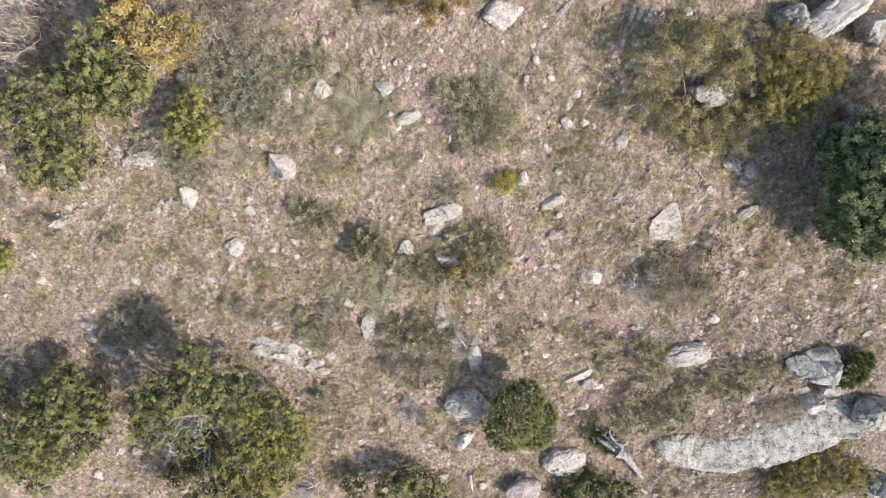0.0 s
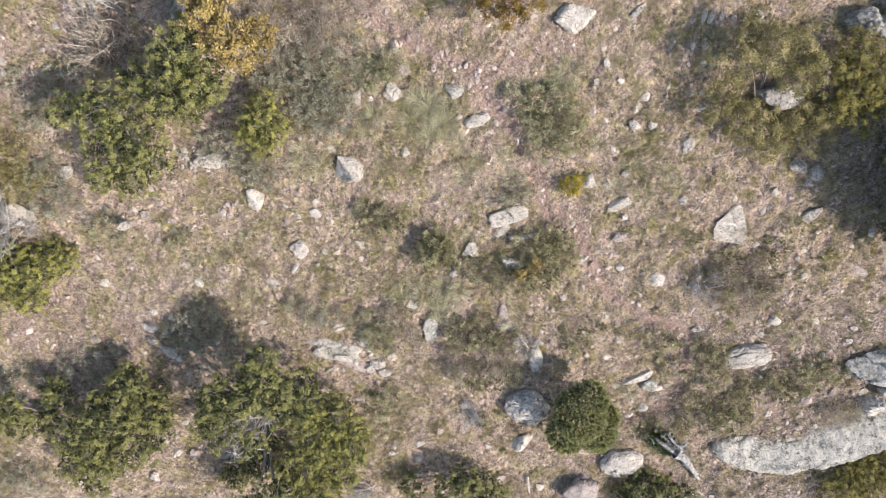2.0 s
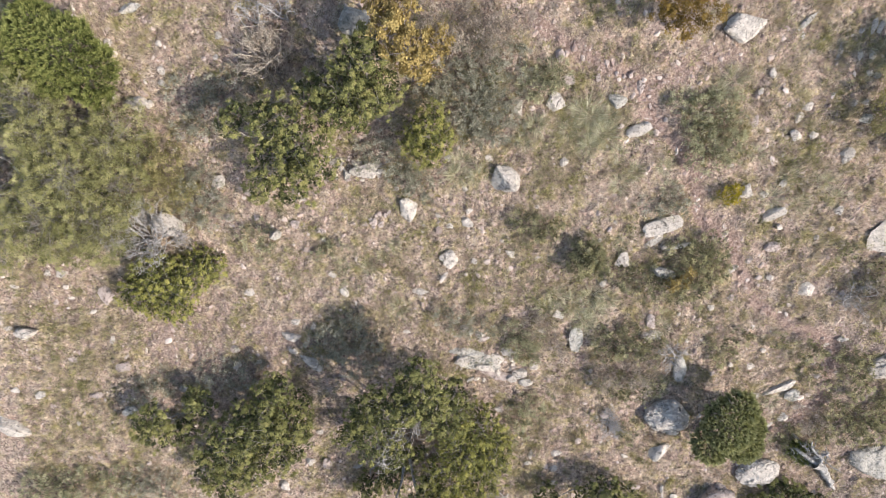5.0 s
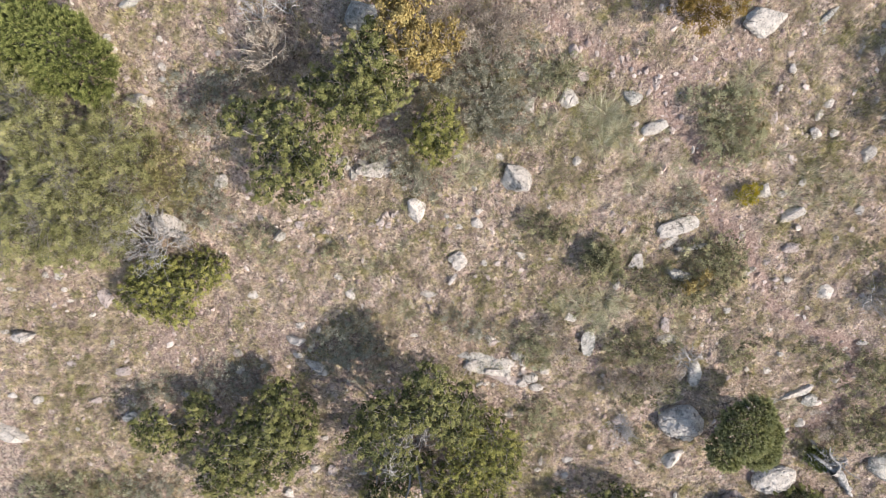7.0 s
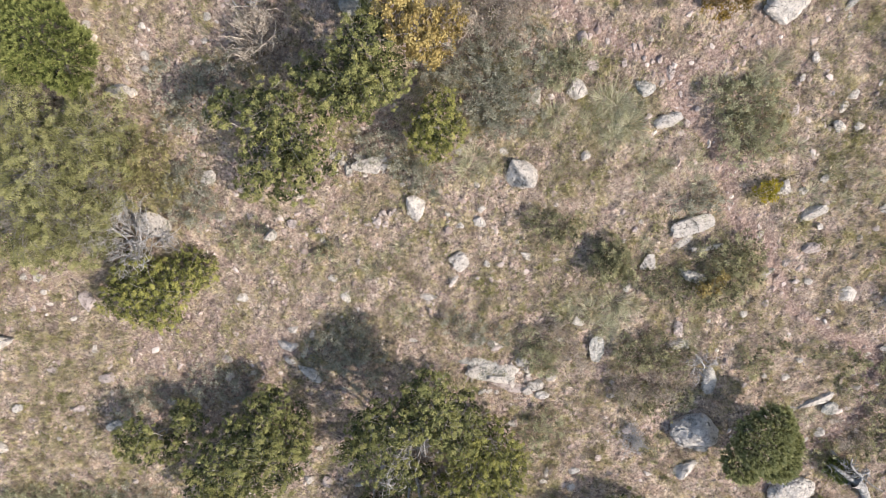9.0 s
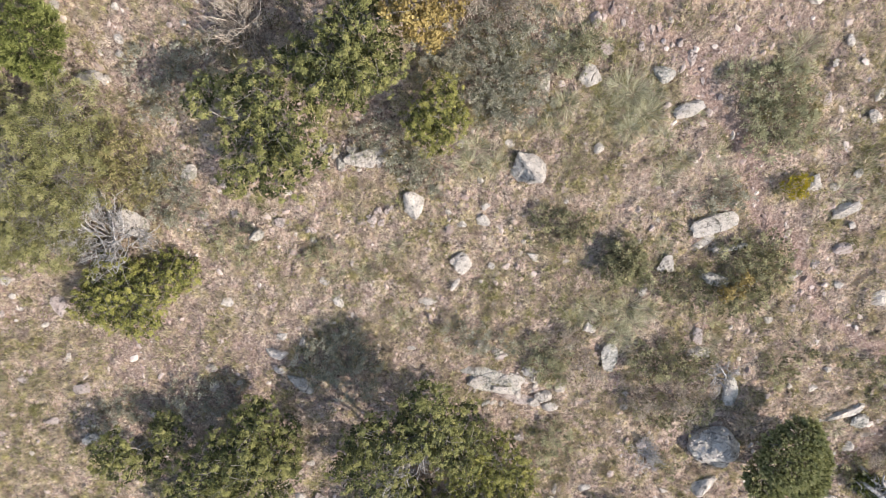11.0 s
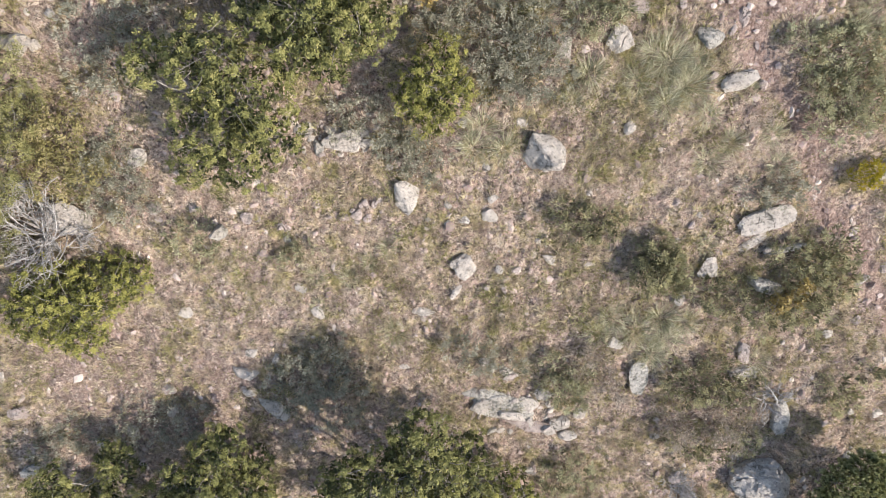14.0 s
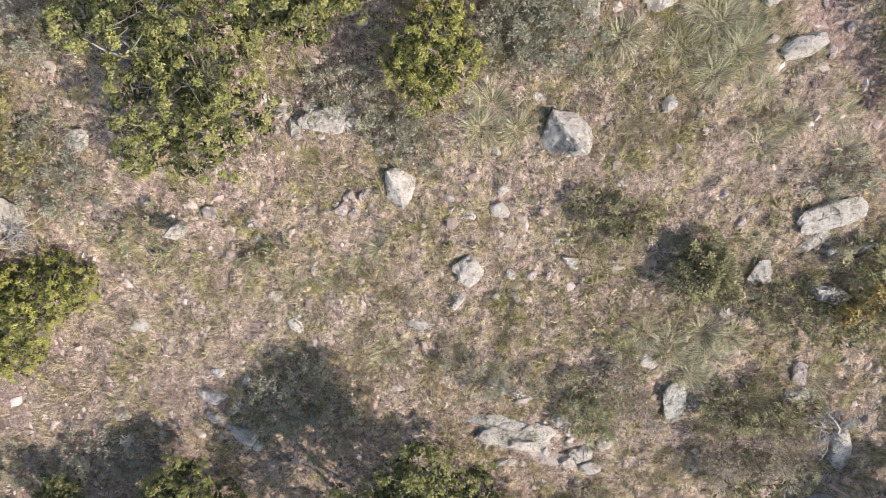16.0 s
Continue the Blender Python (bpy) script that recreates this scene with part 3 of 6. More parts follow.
def shrub(name, label, style, lobes, seed, category="shrub", group="", thick=1.0):
    """A bush: stems from one foot to lobes of leafy sprigs. lobes: (x, y, radius, height of the top over the ground)."""
    leafmat, size, slim, per, each, spread, droop, clump, even, barkmat = STYLES[style]
    r = np.random.default_rng(seed)
    lob = np.array(lobes, float)
    if category == "low shrub":
        lob[:, 3] *= 1.2
    weight = lob[:, 2] ** 2
    cx, cy = (lob[:, 0] * weight).sum() / weight.sum(), (lob[:, 1] * weight).sum() / weight.sum()
    ob = base_at(name, cx, cy, label, category, group)
    z0 = gz(cx, cy)
    foot = np.array([0, 0, -0.06])
    wood, tips, outs, tints, grows = [], [], [], [], []
    top = lob[:, 3].max()
    if top > 0.5:
        COVER.extend((x, y, rad * 0.75) for x, y, rad, high in lobes)
    for x, y, rad, high in lob:
        gl = gz(x, y) - z0
        half = min(rad * 0.85, high * 0.55)
        centre = np.array([x - cx, y - cy, gl + high - half])
        n = max(8, int(per * 2.6 * rad * rad * thick))
        # clumps standing out of an even shell, whose dark tint paints the shade between them
        m = max(4, int(1.15 * (rad / clump) ** 2))
        a = r.uniform(0, 2 * math.pi, m)
        zc = 1 - r.uniform(0, 1.15, m)
        ring = np.sqrt(np.maximum(0, 1 - zc * zc))
        way = np.stack([np.cos(a) * ring, np.sin(a) * ring, zc], 1)
        hub = centre + way * (r.uniform(0.78, 1.08, m))[:, None] * [rad, rad, half]
        girth = clump * r.uniform(0.6, 1.15, m)
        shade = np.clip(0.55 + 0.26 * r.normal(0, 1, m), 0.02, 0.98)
        pick = r.integers(0, m, n)
        off = r.normal(0, 1, (n, 3)) + way[pick] * 0.9
        off /= np.linalg.norm(off, axis=1)[:, None]
        c = hub[pick] + off * (girth[pick] * r.uniform(0.3, 1.0, n) ** 0.5)[:, None] * [1, 1, 0.75]
        d = off * 0.7 + way[pick] * 0.5
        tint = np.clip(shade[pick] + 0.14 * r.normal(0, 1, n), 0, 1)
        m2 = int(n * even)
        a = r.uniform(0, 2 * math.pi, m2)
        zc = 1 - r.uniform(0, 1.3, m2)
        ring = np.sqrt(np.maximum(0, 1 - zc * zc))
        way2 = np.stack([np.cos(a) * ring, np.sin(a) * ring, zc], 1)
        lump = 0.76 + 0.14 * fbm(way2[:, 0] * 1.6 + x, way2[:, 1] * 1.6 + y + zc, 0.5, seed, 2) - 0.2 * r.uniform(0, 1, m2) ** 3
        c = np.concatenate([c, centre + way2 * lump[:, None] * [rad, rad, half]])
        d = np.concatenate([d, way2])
        # low tint: shade between the clumps put into the leaf colour
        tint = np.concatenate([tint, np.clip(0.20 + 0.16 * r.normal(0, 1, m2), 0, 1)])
        if style in SPIKY:
            # upright sprigs set evenly over the dome
            m3 = max(6, int(SPIKY[style][0] * 2 * math.pi * rad * max(half, 0.6 * rad) * thick))
            k = np.arange(m3) + 0.5
            zc = 1 - 1.15 * k / m3
            a = k * 2.39996 + r.normal(0, 0.12, m3)
            ring = np.sqrt(np.maximum(0, 1 - zc * zc))
            d = np.stack([np.cos(a) * ring, np.sin(a) * ring, zc], 1)
            c = centre + d * (0.93 + 0.05 * r.normal(0, 1, m3))[:, None] * [rad, rad, half] - d * SPIKY[style][2] * 0.6
            for ox, oy, orad, ohigh in lob:
                ohalf = min(orad * 0.85, ohigh * 0.55)
                oc = np.array([ox - cx, oy - cy, gz(ox, oy) - z0 + ohigh - ohalf])
                inside = np.linalg.norm((c - oc) / [orad, orad, ohalf], axis=1) < 0.80
                if (ox, oy) != (x, y):
                    c, d = c[~inside], d[~inside]
            tint = r.uniform(0.3, 0.8, len(c))
            # a second layer deeper in, tinted dark to paint the shade in the gaps
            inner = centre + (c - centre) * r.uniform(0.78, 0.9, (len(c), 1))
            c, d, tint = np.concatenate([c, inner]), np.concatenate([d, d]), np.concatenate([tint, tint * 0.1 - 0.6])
            n = len(c)
        grow = np.ones(len(c))
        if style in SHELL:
            # an inner shell of larger leaves, the crown's inner shade put into their dark tint
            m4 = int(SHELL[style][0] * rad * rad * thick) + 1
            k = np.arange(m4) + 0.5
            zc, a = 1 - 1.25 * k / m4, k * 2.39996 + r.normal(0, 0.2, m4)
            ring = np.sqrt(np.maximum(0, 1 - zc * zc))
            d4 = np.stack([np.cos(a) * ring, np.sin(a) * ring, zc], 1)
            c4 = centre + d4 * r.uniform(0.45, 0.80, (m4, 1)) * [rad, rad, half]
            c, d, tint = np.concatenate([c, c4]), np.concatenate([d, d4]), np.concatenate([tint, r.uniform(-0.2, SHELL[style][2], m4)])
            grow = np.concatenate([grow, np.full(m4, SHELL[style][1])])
        keep = c[:, 2] > ground_z(c[:, 0] + cx, c[:, 1] + cy) - z0 + 0.02
        c, d, tint = c[keep], d[keep], tint[keep]
        grows.append(grow[keep])
        tips.append(c)
        outs.append(d)
        tints.append(tint)
        mid = foot + (centre - foot) * 0.45 + r.normal(0, 0.05, 3) * [1, 1, 0]
        thickness = (0.012 + 0.022 * min(1.6, top)) * min(1.0, rad / 0.5) * (0.55 if style == "thin" else 1.0)
        lower = limb(foot + r.normal(0, 0.03, 3) * [1, 1, 0], mid, thickness, thickness * 0.7, r, 0.08, 4, 6)
        upper = limb(mid, centre, thickness * 0.7, thickness * 0.4, r, 0.1, 4, 6)
        part("limb", mesh_of("limb", *joined([lower, upper]), smooth=True), barkmat, ob)
        for k in r.permutation(len(c))[:max(4, int(n * (0.12 if style == "oak" else 0.04 if style in SPIKY else 0.20 if top > 0.55 else 0.07)))]:
            wood.append(limb(centre + r.normal(0, 0.15, 3) * rad, c[k] + d[k] * 0.05, thickness * 0.17, 0.003, r, 0.12, 4, 3))
    tips, outs, tints = np.concatenate(tips), np.concatenate(outs), np.concatenate(tints)
    grows = np.concatenate(grows)
    n = len(tips)
    if style in SPIKY:
        each, size, slim = SPIKY[style][1], SPIKY[style][3], SPIKY[style][4]
    who = np.repeat(np.arange(n), each)
    jig = r.normal(0, 1, (n * each, 3))
    jig /= np.linalg.norm(jig, axis=1)[:, None]
    jig *= (r.uniform(0, 1, n * each) ** 0.45)[:, None]
    c = tips[who] + jig * spread * np.array([1, 1, 0.6]) * grows[who][:, None]
    away = outs[who] * 0.6 + jig * 0.7 + [[0, 0, 0.35]]
    shade = tints[who]
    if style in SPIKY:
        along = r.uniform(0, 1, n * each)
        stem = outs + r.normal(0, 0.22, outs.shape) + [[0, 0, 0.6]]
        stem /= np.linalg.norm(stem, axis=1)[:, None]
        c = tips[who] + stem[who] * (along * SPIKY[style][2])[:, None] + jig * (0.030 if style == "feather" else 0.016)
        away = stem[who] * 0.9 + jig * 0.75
        # sprig bases tinted dark and tips pale, as shade between sprigs
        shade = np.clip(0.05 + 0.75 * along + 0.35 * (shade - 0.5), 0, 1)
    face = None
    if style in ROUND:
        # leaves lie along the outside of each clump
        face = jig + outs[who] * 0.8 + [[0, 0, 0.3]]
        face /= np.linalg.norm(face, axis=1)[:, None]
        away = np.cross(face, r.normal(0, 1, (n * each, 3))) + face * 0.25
        # light from above put into the tint: leaves facing up are paler
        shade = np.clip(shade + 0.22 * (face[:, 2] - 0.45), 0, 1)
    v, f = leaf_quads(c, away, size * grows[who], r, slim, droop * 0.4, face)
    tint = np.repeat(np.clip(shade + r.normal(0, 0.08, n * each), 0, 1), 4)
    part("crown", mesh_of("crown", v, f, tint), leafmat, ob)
    wv, wf = joined(wood)
    tagged(part("twig", mesh_of("twig", wv, wf, smooth=True), barkmat, ob), kind="stuff")
    return ob


def dead_shrub(x, y, radius, height, twigs, seed, wood=None, label="", one_way=None, name="dead_shrub", flat=0.5):
    """A leafless bush of forking bleached branches."""
    r = np.random.default_rng(seed)
    ob = base_at(name, x, y, label, "dead shrub")
    for i in range(twigs):
        a = r.uniform(0, 2 * math.pi) if one_way is None else radians(one_way) + r.normal(0, 0.35)
        reach = radius * r.uniform(0.55, 1.0)
        tip = np.array([math.cos(a) * reach, math.sin(a) * reach, height * r.uniform(0.35, 1.0)])
        tip[2] += gz(x + tip[0], y + tip[1]) - gz(x, y)
        start = np.array([0, 0, -0.04]) + r.normal(0, 0.03, 3) * [1, 1, 0]
        v, f = limb(start, tip, 0.013 * r.uniform(0.6, 1.4), 0.005, r, 0.22, 8, 5)
        branch = part("branch", mesh_of("branch", v, f, smooth=True), wood or DEADWOOD, ob)
        fine = []
        for _ in range(6):
            p = start + (tip - start) * r.uniform(0.3, 0.9)
            q = p + (tip - start) * 0.35 + r.normal(0, 0.16, 3) * radius * [1, 1, flat]
            fine.append(limb(p, q, 0.006, 0.003, r, 0.18, 4, 4))
        tagged(part("twig", mesh_of("twig", *joined(fine), smooth=True), wood or DEADWOOD, branch), kind="stuff")
    return ob


def fallen_trunk(line, radius, boughs, seed, label):
    """A bleached broken trunk lying on the ground with a tangle of boughs at its top. line: (x, y, height over the ground);
    boughs: tips in the same way, all from the trunk's upper end."""
    r = np.random.default_rng(seed)
    pts = np.array([(x, y, gz(x, y) + h) for x, y, h in line])
    ob = base_at("fallen_trunk", pts[0, 0], pts[0, 1], label, "dead tree")
    origin = np.array(ob.location)
    u = np.linspace(0, 1, 24)
    at = np.linspace(0, 1, len(pts))
    path = np.stack([np.interp(u, at, pts[:, k]) for k in range(3)], 1) - origin
    path[1:-1] = (path[:-2] + 2 * path[1:-1] + path[2:]) / 4 + r.normal(0, 0.006, (22, 3))
    girth = radius * np.interp(u, [0, 0.3, 0.85, 1], [1.5, 1.15, 0.8, 0.35]) * (1 + 0.16 * r.normal(0, 1, 24))
    v, f = tube(path, girth, 12)
    v = v + 0.012 * r.normal(0, 1, v.shape)
    part("trunk", mesh_of("trunk", v, f, smooth=True), WEATHERED, ob)
    for x, y, h in boughs:
        tip = np.array([x, y, gz(x, y) + h]) - origin
        v, f = limb(path[0], tip, radius * 0.62, 0.014, r, 0.17, 12, 7)
        bough = part("bough", mesh_of("bough", v, f, smooth=True), WEATHERED, ob)
        twigs = []
        for _ in range(9):
            p = path[0] + (tip - path[0]) * r.uniform(0.2, 0.95)
            twigs.append(limb(p, p + r.normal(0, 0.13, 3) * [1, 1, 0.5], 0.014, 0.004, r, 0.2, 5, 4))
        tagged(part("twig", mesh_of("twig", *joined(twigs), smooth=True), WEATHERED, bough), kind="stuff")
    return ob


def blades(base, way, length, width, r, droop):
    """Grass blades: three-cornered strips in two lengths that bow over. way: level unit ways; base: feet."""
    n = len(base)
    lean = r.uniform(0.35, 1.25, n)[:, None]
    up = np.array([[0, 0, 1.0]])
    d1 = way * np.sin(lean) + up * np.cos(lean)
    d2 = way * np.sin(lean + droop) + up * np.cos(lean + droop)
    side = np.cross(way, up) * (width / 2)[:, None]
    mid = base + d1 * (length * 0.55)[:, None]
    tip = mid + d2 * (length * 0.45)[:, None]
    v = np.stack([base - side, base + side, mid + side * 0.8, mid - side * 0.8, tip], 1).reshape(-1, 3)
    k = np.arange(n) * 5
    f = np.concatenate([np.stack([k, k + 1, k + 2], 1), np.stack([k, k + 2, k + 3], 1), np.stack([k + 3, k + 2, k + 4], 1)])
    return v, f


def short_blades(base, way, length, width, r, up, down):
    """Short straight grass blades, one tapered face each."""
    lean = r.uniform(up, down, len(base))[:, None]
    d = way * np.sin(lean) + np.array([[0, 0, 1.0]]) * np.cos(lean)
    side = np.cross(way, [[0, 0, 1.0]]) * (width / 2)[:, None]
    v = np.stack([base - side, base + side, base + d * length[:, None]], 1).reshape(-1, 3)
    return v, np.arange(len(v), dtype=np.int32).reshape(-1, 3)


def bunch_grass(x, y, radius, count, seed, label="", mat=None):
    """A tussock of long arching blades."""
    count = int(count * 2.4)
    r = np.random.default_rng(seed)
    ob = base_at("grass_tussock", x, y, label or "pale tussock of long arching grass blades", "grass tussock", "grass tussocks")
    a = r.uniform(0, 2 * math.pi, count)
    way = np.stack([np.cos(a), np.sin(a), 0 * a], 1)
    foot = way * (r.uniform(0, 1, count) ** 0.7 * 0.40 * radius)[:, None] + [[0, 0, -0.02]]
    way = way + r.normal(0, 0.25, (count, 3)) * [1, 1, 0]
    way /= np.linalg.norm(way, axis=1)[:, None]
    v, f = blades(foot, way, radius * r.uniform(0.35, 1.15, count), r.uniform(0.0035, 0.0075, count), r, r.uniform(0.2, 1.0, (count, 1)))
    v[:, 2] += ground_z(v[:, 0] + x, v[:, 1] + y) - gz(x, y)
    part("tuft", mesh_of("tuft", v, f, np.repeat(r.uniform(0, 1, count), 5)), mat or BUNCH, ob)
    return ob


# ---------------------------------------------------------------- outcrops and boulders
outcrop([
    ([(4.68, -4.34, 0.20), (5.15, -4.42, 0.33), (5.83, -4.54, 0.43), (6.48, -4.46, 0.50), (7.14, -4.33, 0.50), (7.76, -4.09, 0.53), (8.35, -3.79, 0.58), (8.72, -3.40, 0.50)], 0.15, 0.5),
    ([(8.40, -4.02, 0.30), (8.80, -3.72, 0.52), (9.12, -3.50, 0.46)], 0.22, 0.6),
], 301, ROCK_GREY, "long pale grey lichen-spotted rock ledge along the slope")
rock(9.27, -3.47, 0.80, 0.92, 0.55, 70, 101, ROCK_GREY)
rock(9.68, -5.30, 1.01, 0.83, 0.60, 30, 102, ROCK_GREY)
rock(7.82, -2.35, 1.16, 0.78, 0.50, -10, 103, ROCK_GREY)
rock(8.28, -2.94, 0.48, 0.53, 0.30, 20, 104, ROCK_PALE)
rock(7.98, -3.30, 0.51, 0.44, 0.30, 15, 105, ROCK_PALE)
rock(7.78, -3.04, 0.24, 0.17, 0.06, 30, 106, ROCK_PALE)
rock(6.89, 4.25, 1.23, 0.63, 0.60, 28, 107, ROCK_PALE, flat=True)
rock(6.26, 4.12, 0.56, 0.62, 0.50, 40, 108, ROCK_GREY)
rock(7.66, 3.97, 0.60, 0.60, 0.50, 10, 109, ROCK_GREY)
rock(7.33, 2.20, 0.70, 0.32, 0.30, 38, 110, ROCK_GREY)
rock(7.64, 2.59, 0.36, 0.32, 0.25, 20, 111, ROCK_GREY)
rock(5.15, -2.22, 1.02, 0.59, 0.24, 8, 112, ROCK_PALE, form="round")
rock(0.53, -3.34, 1.01, 0.80, 0.40, -12, 113, ROCK_PALE, form="round")
rock(1.06, 4.19, 0.76, 0.54, 0.13, 18, 114, ROCK_PALE, flat=True)
rock(4.46, 0.55, 0.71, 0.80, 0.03, -8, 115, ROCK_PALE, flat=True, form="wedge")
rock(4.86, 2.88, 0.84, 0.46, 0.36, 8, 116, ROCK_PALE, flat=True)
rock(-0.01, 0.70, 0.80, 0.33, 0.08, 20, 117, ROCK_PALE, flat=True, form="slab")
rock(-0.13, 0.40, 0.45, 0.15, 0.05, 38, 118, ROCK_PALE, form="slab")
rock(0.35, 0.31, 0.56, 0.10, 0.10, 14, 119, ROCK_GREY, form="slab")
rock(0.10, 0.27, 0.18, 0.11, 0.04, 10, 120, ROCK_PALE)
rock(0.07, -0.21, 0.59, 0.21, 0.20, -18, 121, ROCK_GREY, form="slab")
rock(-3.10, 1.59, 0.58, 0.52, 0.36, -20, 122, ROCK_PALE)
rock(-3.42, 1.97, 0.18, 0.16, 0.06, 0, 123, ROCK_PALE)
rock(-4.99, 1.03, 0.40, 0.46, 0.12, 40, 124, ROCK_PALE)
rock(-4.18, 0.05, 0.37, 0.40, 0.09, 60, 125, ROCK_PALE)
rock(2.71, -4.73, 1.00, 0.70, 0.24, 10, 126, ROCK_PALE, form="round")
rock(1.79, -5.33, 0.84, 0.73, 0.34, 0, 127, ROCK_PINK, flat=True)
rock(-3.55, -2.10, 0.99, 0.49, 0.042, -10, 128, ROCK_GREY, label="pale broken rock shelf at the edge of a bush", flat=True)
rock(-3.18, -2.43, 0.77, 0.21, 0.048, -12, 129, ROCK_PINK, flat=True)
rock(-3.86, -2.10, 0.32, 0.25, 0.078, 20, 130, ROCK_PALE, flat=True)
rock(-3.20, -2.07, 0.37, 0.29, 0.078, -30, 131, ROCK_PALE, flat=True)
rock(-3.41, -2.27, 0.44, 0.19, 0.072, -14, 132, ROCK_PALE, flat=True)
rock(-3.64, -1.97, 0.29, 0.16, 0.084, 10, 133, ROCK_GREY)
rock(-2.92, -1.93, 0.32, 0.17, 0.060, 0, 134, ROCK_PALE)
rock(-2.64, -2.41, 0.27, 0.25, 0.090, 40, 135, ROCK_PALE)
rock(-4.01, -1.91, 0.36, 0.17, 0.084, -15, 136, ROCK_GREY)
rock(-3.47, -1.64, 0.22, 0.14, 0.060, 20, 137, ROCK_PINK)
rock(-3.73, -1.49, 0.09, 0.19, 0.060, -15, 138, ROCK_PALE)
rock(-2.39, -2.24, 0.21, 0.13, 0.060, 35, 139, ROCK_PALE)
rock(0.67, -2.27, 0.31, 0.57, 0.09, 10, 140, ROCK_GREY, flat=True)
rock(0.47, -4.21, 0.57, 0.35, 0.18, 32, 141, ROCK_PALE)
rock(-5.90, 4.32, 0.52, 0.58, 0.45, 70, 142, ROCK_GREY)
rock(-9.72, 0.74, 0.58, 0.45, 0.30, -30, 143, ROCK_PALE)
rock(-10.09, 2.98, 0.44, 0.30, 0.25, 5, 144, ROCK_PALE)
rock(-13.82, -3.71, 0.87, 0.45, 0.20, -15, 145, ROCK_PALE)
rock(-13.04, -1.50, 0.47, 0.28, 0.22, 10, 146, ROCK_PALE)
rock(-7.09, -2.15, 0.58, 0.24, 0.15, -35, 147, ROCK_GREY)
rock(-5.81, 1.73, 0.58, 0.32, 0.10, 12, 148, ROCK_PALE, label="low pale broken rock set in the slope", flat=True)
rock(-6.36, 1.90, 0.29, 0.18, 0.10, 0, 149, ROCK_PALE)
rock(-6.17, 1.68, 0.15, 0.23, 0.08, 10, 150, ROCK_GREY)
rock(-5.97, 1.88, 0.25, 0.15, 0.08, 0, 151, ROCK_PALE)
rock(-5.53, 1.73, 0.25, 0.14, 0.07, 20, 152, ROCK_PALE)
rock(-1.55, -1.63, 0.30, 0.56, 0.08, 5, 153, ROCK_GREY, flat=True)

# ---------------------------------------------------------------- rocks and stones, upper slope
rock(-2.25, 2.98, 0.35, 0.38, 0.13, 20, 154, ROCK_PALE)
rock(-1.08, 2.98, 0.35, 0.29, 0.11, 10, 155, ROCK_GREY)
rock(-0.65, 2.47, 0.49, 0.25, 0.09, 25, 156, ROCK_PALE)
rock(-0.68, 3.21, 0.17, 0.27, 0.06, 0, 157, ROCK_PINK)
rock(-0.81, 3.06, 0.10, 0.15, 0.04, 0, 158, ROCK_PINK)
rock(-2.17, 3.74, 0.17, 0.27, 0.06, 10, 159, ROCK_PINK)
rock(-2.01, 3.35, 0.27, 0.21, 0.07, 0, 160, ROCK_PINK)
rock(-2.90, 2.87, 0.19, 0.29, 0.07, -10, 161, ROCK_PALE)
rock(2.18, 4.30, 0.44, 0.12, 0.04, 48, 162, ROCK_GREY)
rock(2.15, 4.08, 0.08, 0.16, 0.03, 20, 163, ROCK_PALE)
rock(1.71, 3.45, 0.14, 0.19, 0.05, 0, 164, ROCK_PALE)
rock(1.54, 3.14, 0.10, 0.13, 0.04, 0, 165, ROCK_PALE)
rock(1.52, 2.63, 0.13, 0.25, 0.05, -20, 166, ROCK_PINK)
rock(2.47, 2.91, 0.25, 0.19, 0.07, -10, 167, ROCK_PALE)
rock(2.36, 2.70, 0.17, 0.21, 0.06, 0, 168, ROCK_PALE)
rock(2.33, 2.38, 0.25, 0.23, 0.08, 0, 169, ROCK_PALE)
rock(2.67, 2.40, 0.19, 0.15, 0.05, 30, 170, ROCK_PALE)
rock(3.37, 2.03, 0.28, 0.34, 0.10, -20, 171, ROCK_PALE)
rock(2.88, 3.82, 0.13, 0.37, 0.05, -15, 172, ROCK_PALE)
rock(3.26, 3.76, 0.11, 0.23, 0.04, 0, 173, ROCK_PALE)
rock(3.49, 3.77, 0.14, 0.18, 0.05, 0, 174, ROCK_PALE)
rock(3.60, 2.68, 0.27, 0.21, 0.08, 10, 175, ROCK_GREY)
rock(3.55, 4.26, 0.12, 0.34, 0.04, -20, 176, ROCK_PALE)
rock(3.38, 4.22, 0.10, 0.30, 0.04, -10, 177, ROCK_PALE)
rock(3.73, 4.26, 0.10, 0.22, 0.04, -30, 178, ROCK_PALE)
rock(4.39, 4.26, 0.18, 0.16, 0.06, 0, 179, ROCK_PALE)
rock(3.19, 4.15, 0.12, 0.10, 0.04, 0, 180, ROCK_PALE)
rock(3.48, 3.45, 0.14, 0.12, 0.04, 0, 181, ROCK_PALE)
rock(3.62, 3.41, 0.15, 0.12, 0.04, 0, 182, ROCK_PALE)
rock(3.33, 2.95, 0.13, 0.13, 0.05, 0, 183, ROCK_PALE)
rock(3.52, 2.97, 0.15, 0.13, 0.05, 0, 184, ROCK_PALE)
rock(-2.01, 1.89, 0.17, 0.19, 0.06, 0, 185, ROCK_PALE)
rock(-1.76, 3.70, 0.08, 0.14, 0.03, 0, 186, ROCK_PINK)
rock(-1.33, 3.61, 0.10, 0.16, 0.04, 0, 187, ROCK_PINK)
rock(-0.99, 2.52, 0.13, 0.13, 0.05, 0, 188, ROCK_PINK)
rock(-0.29, 2.43, 0.13, 0.15, 0.05, 0, 189, ROCK_PINK)
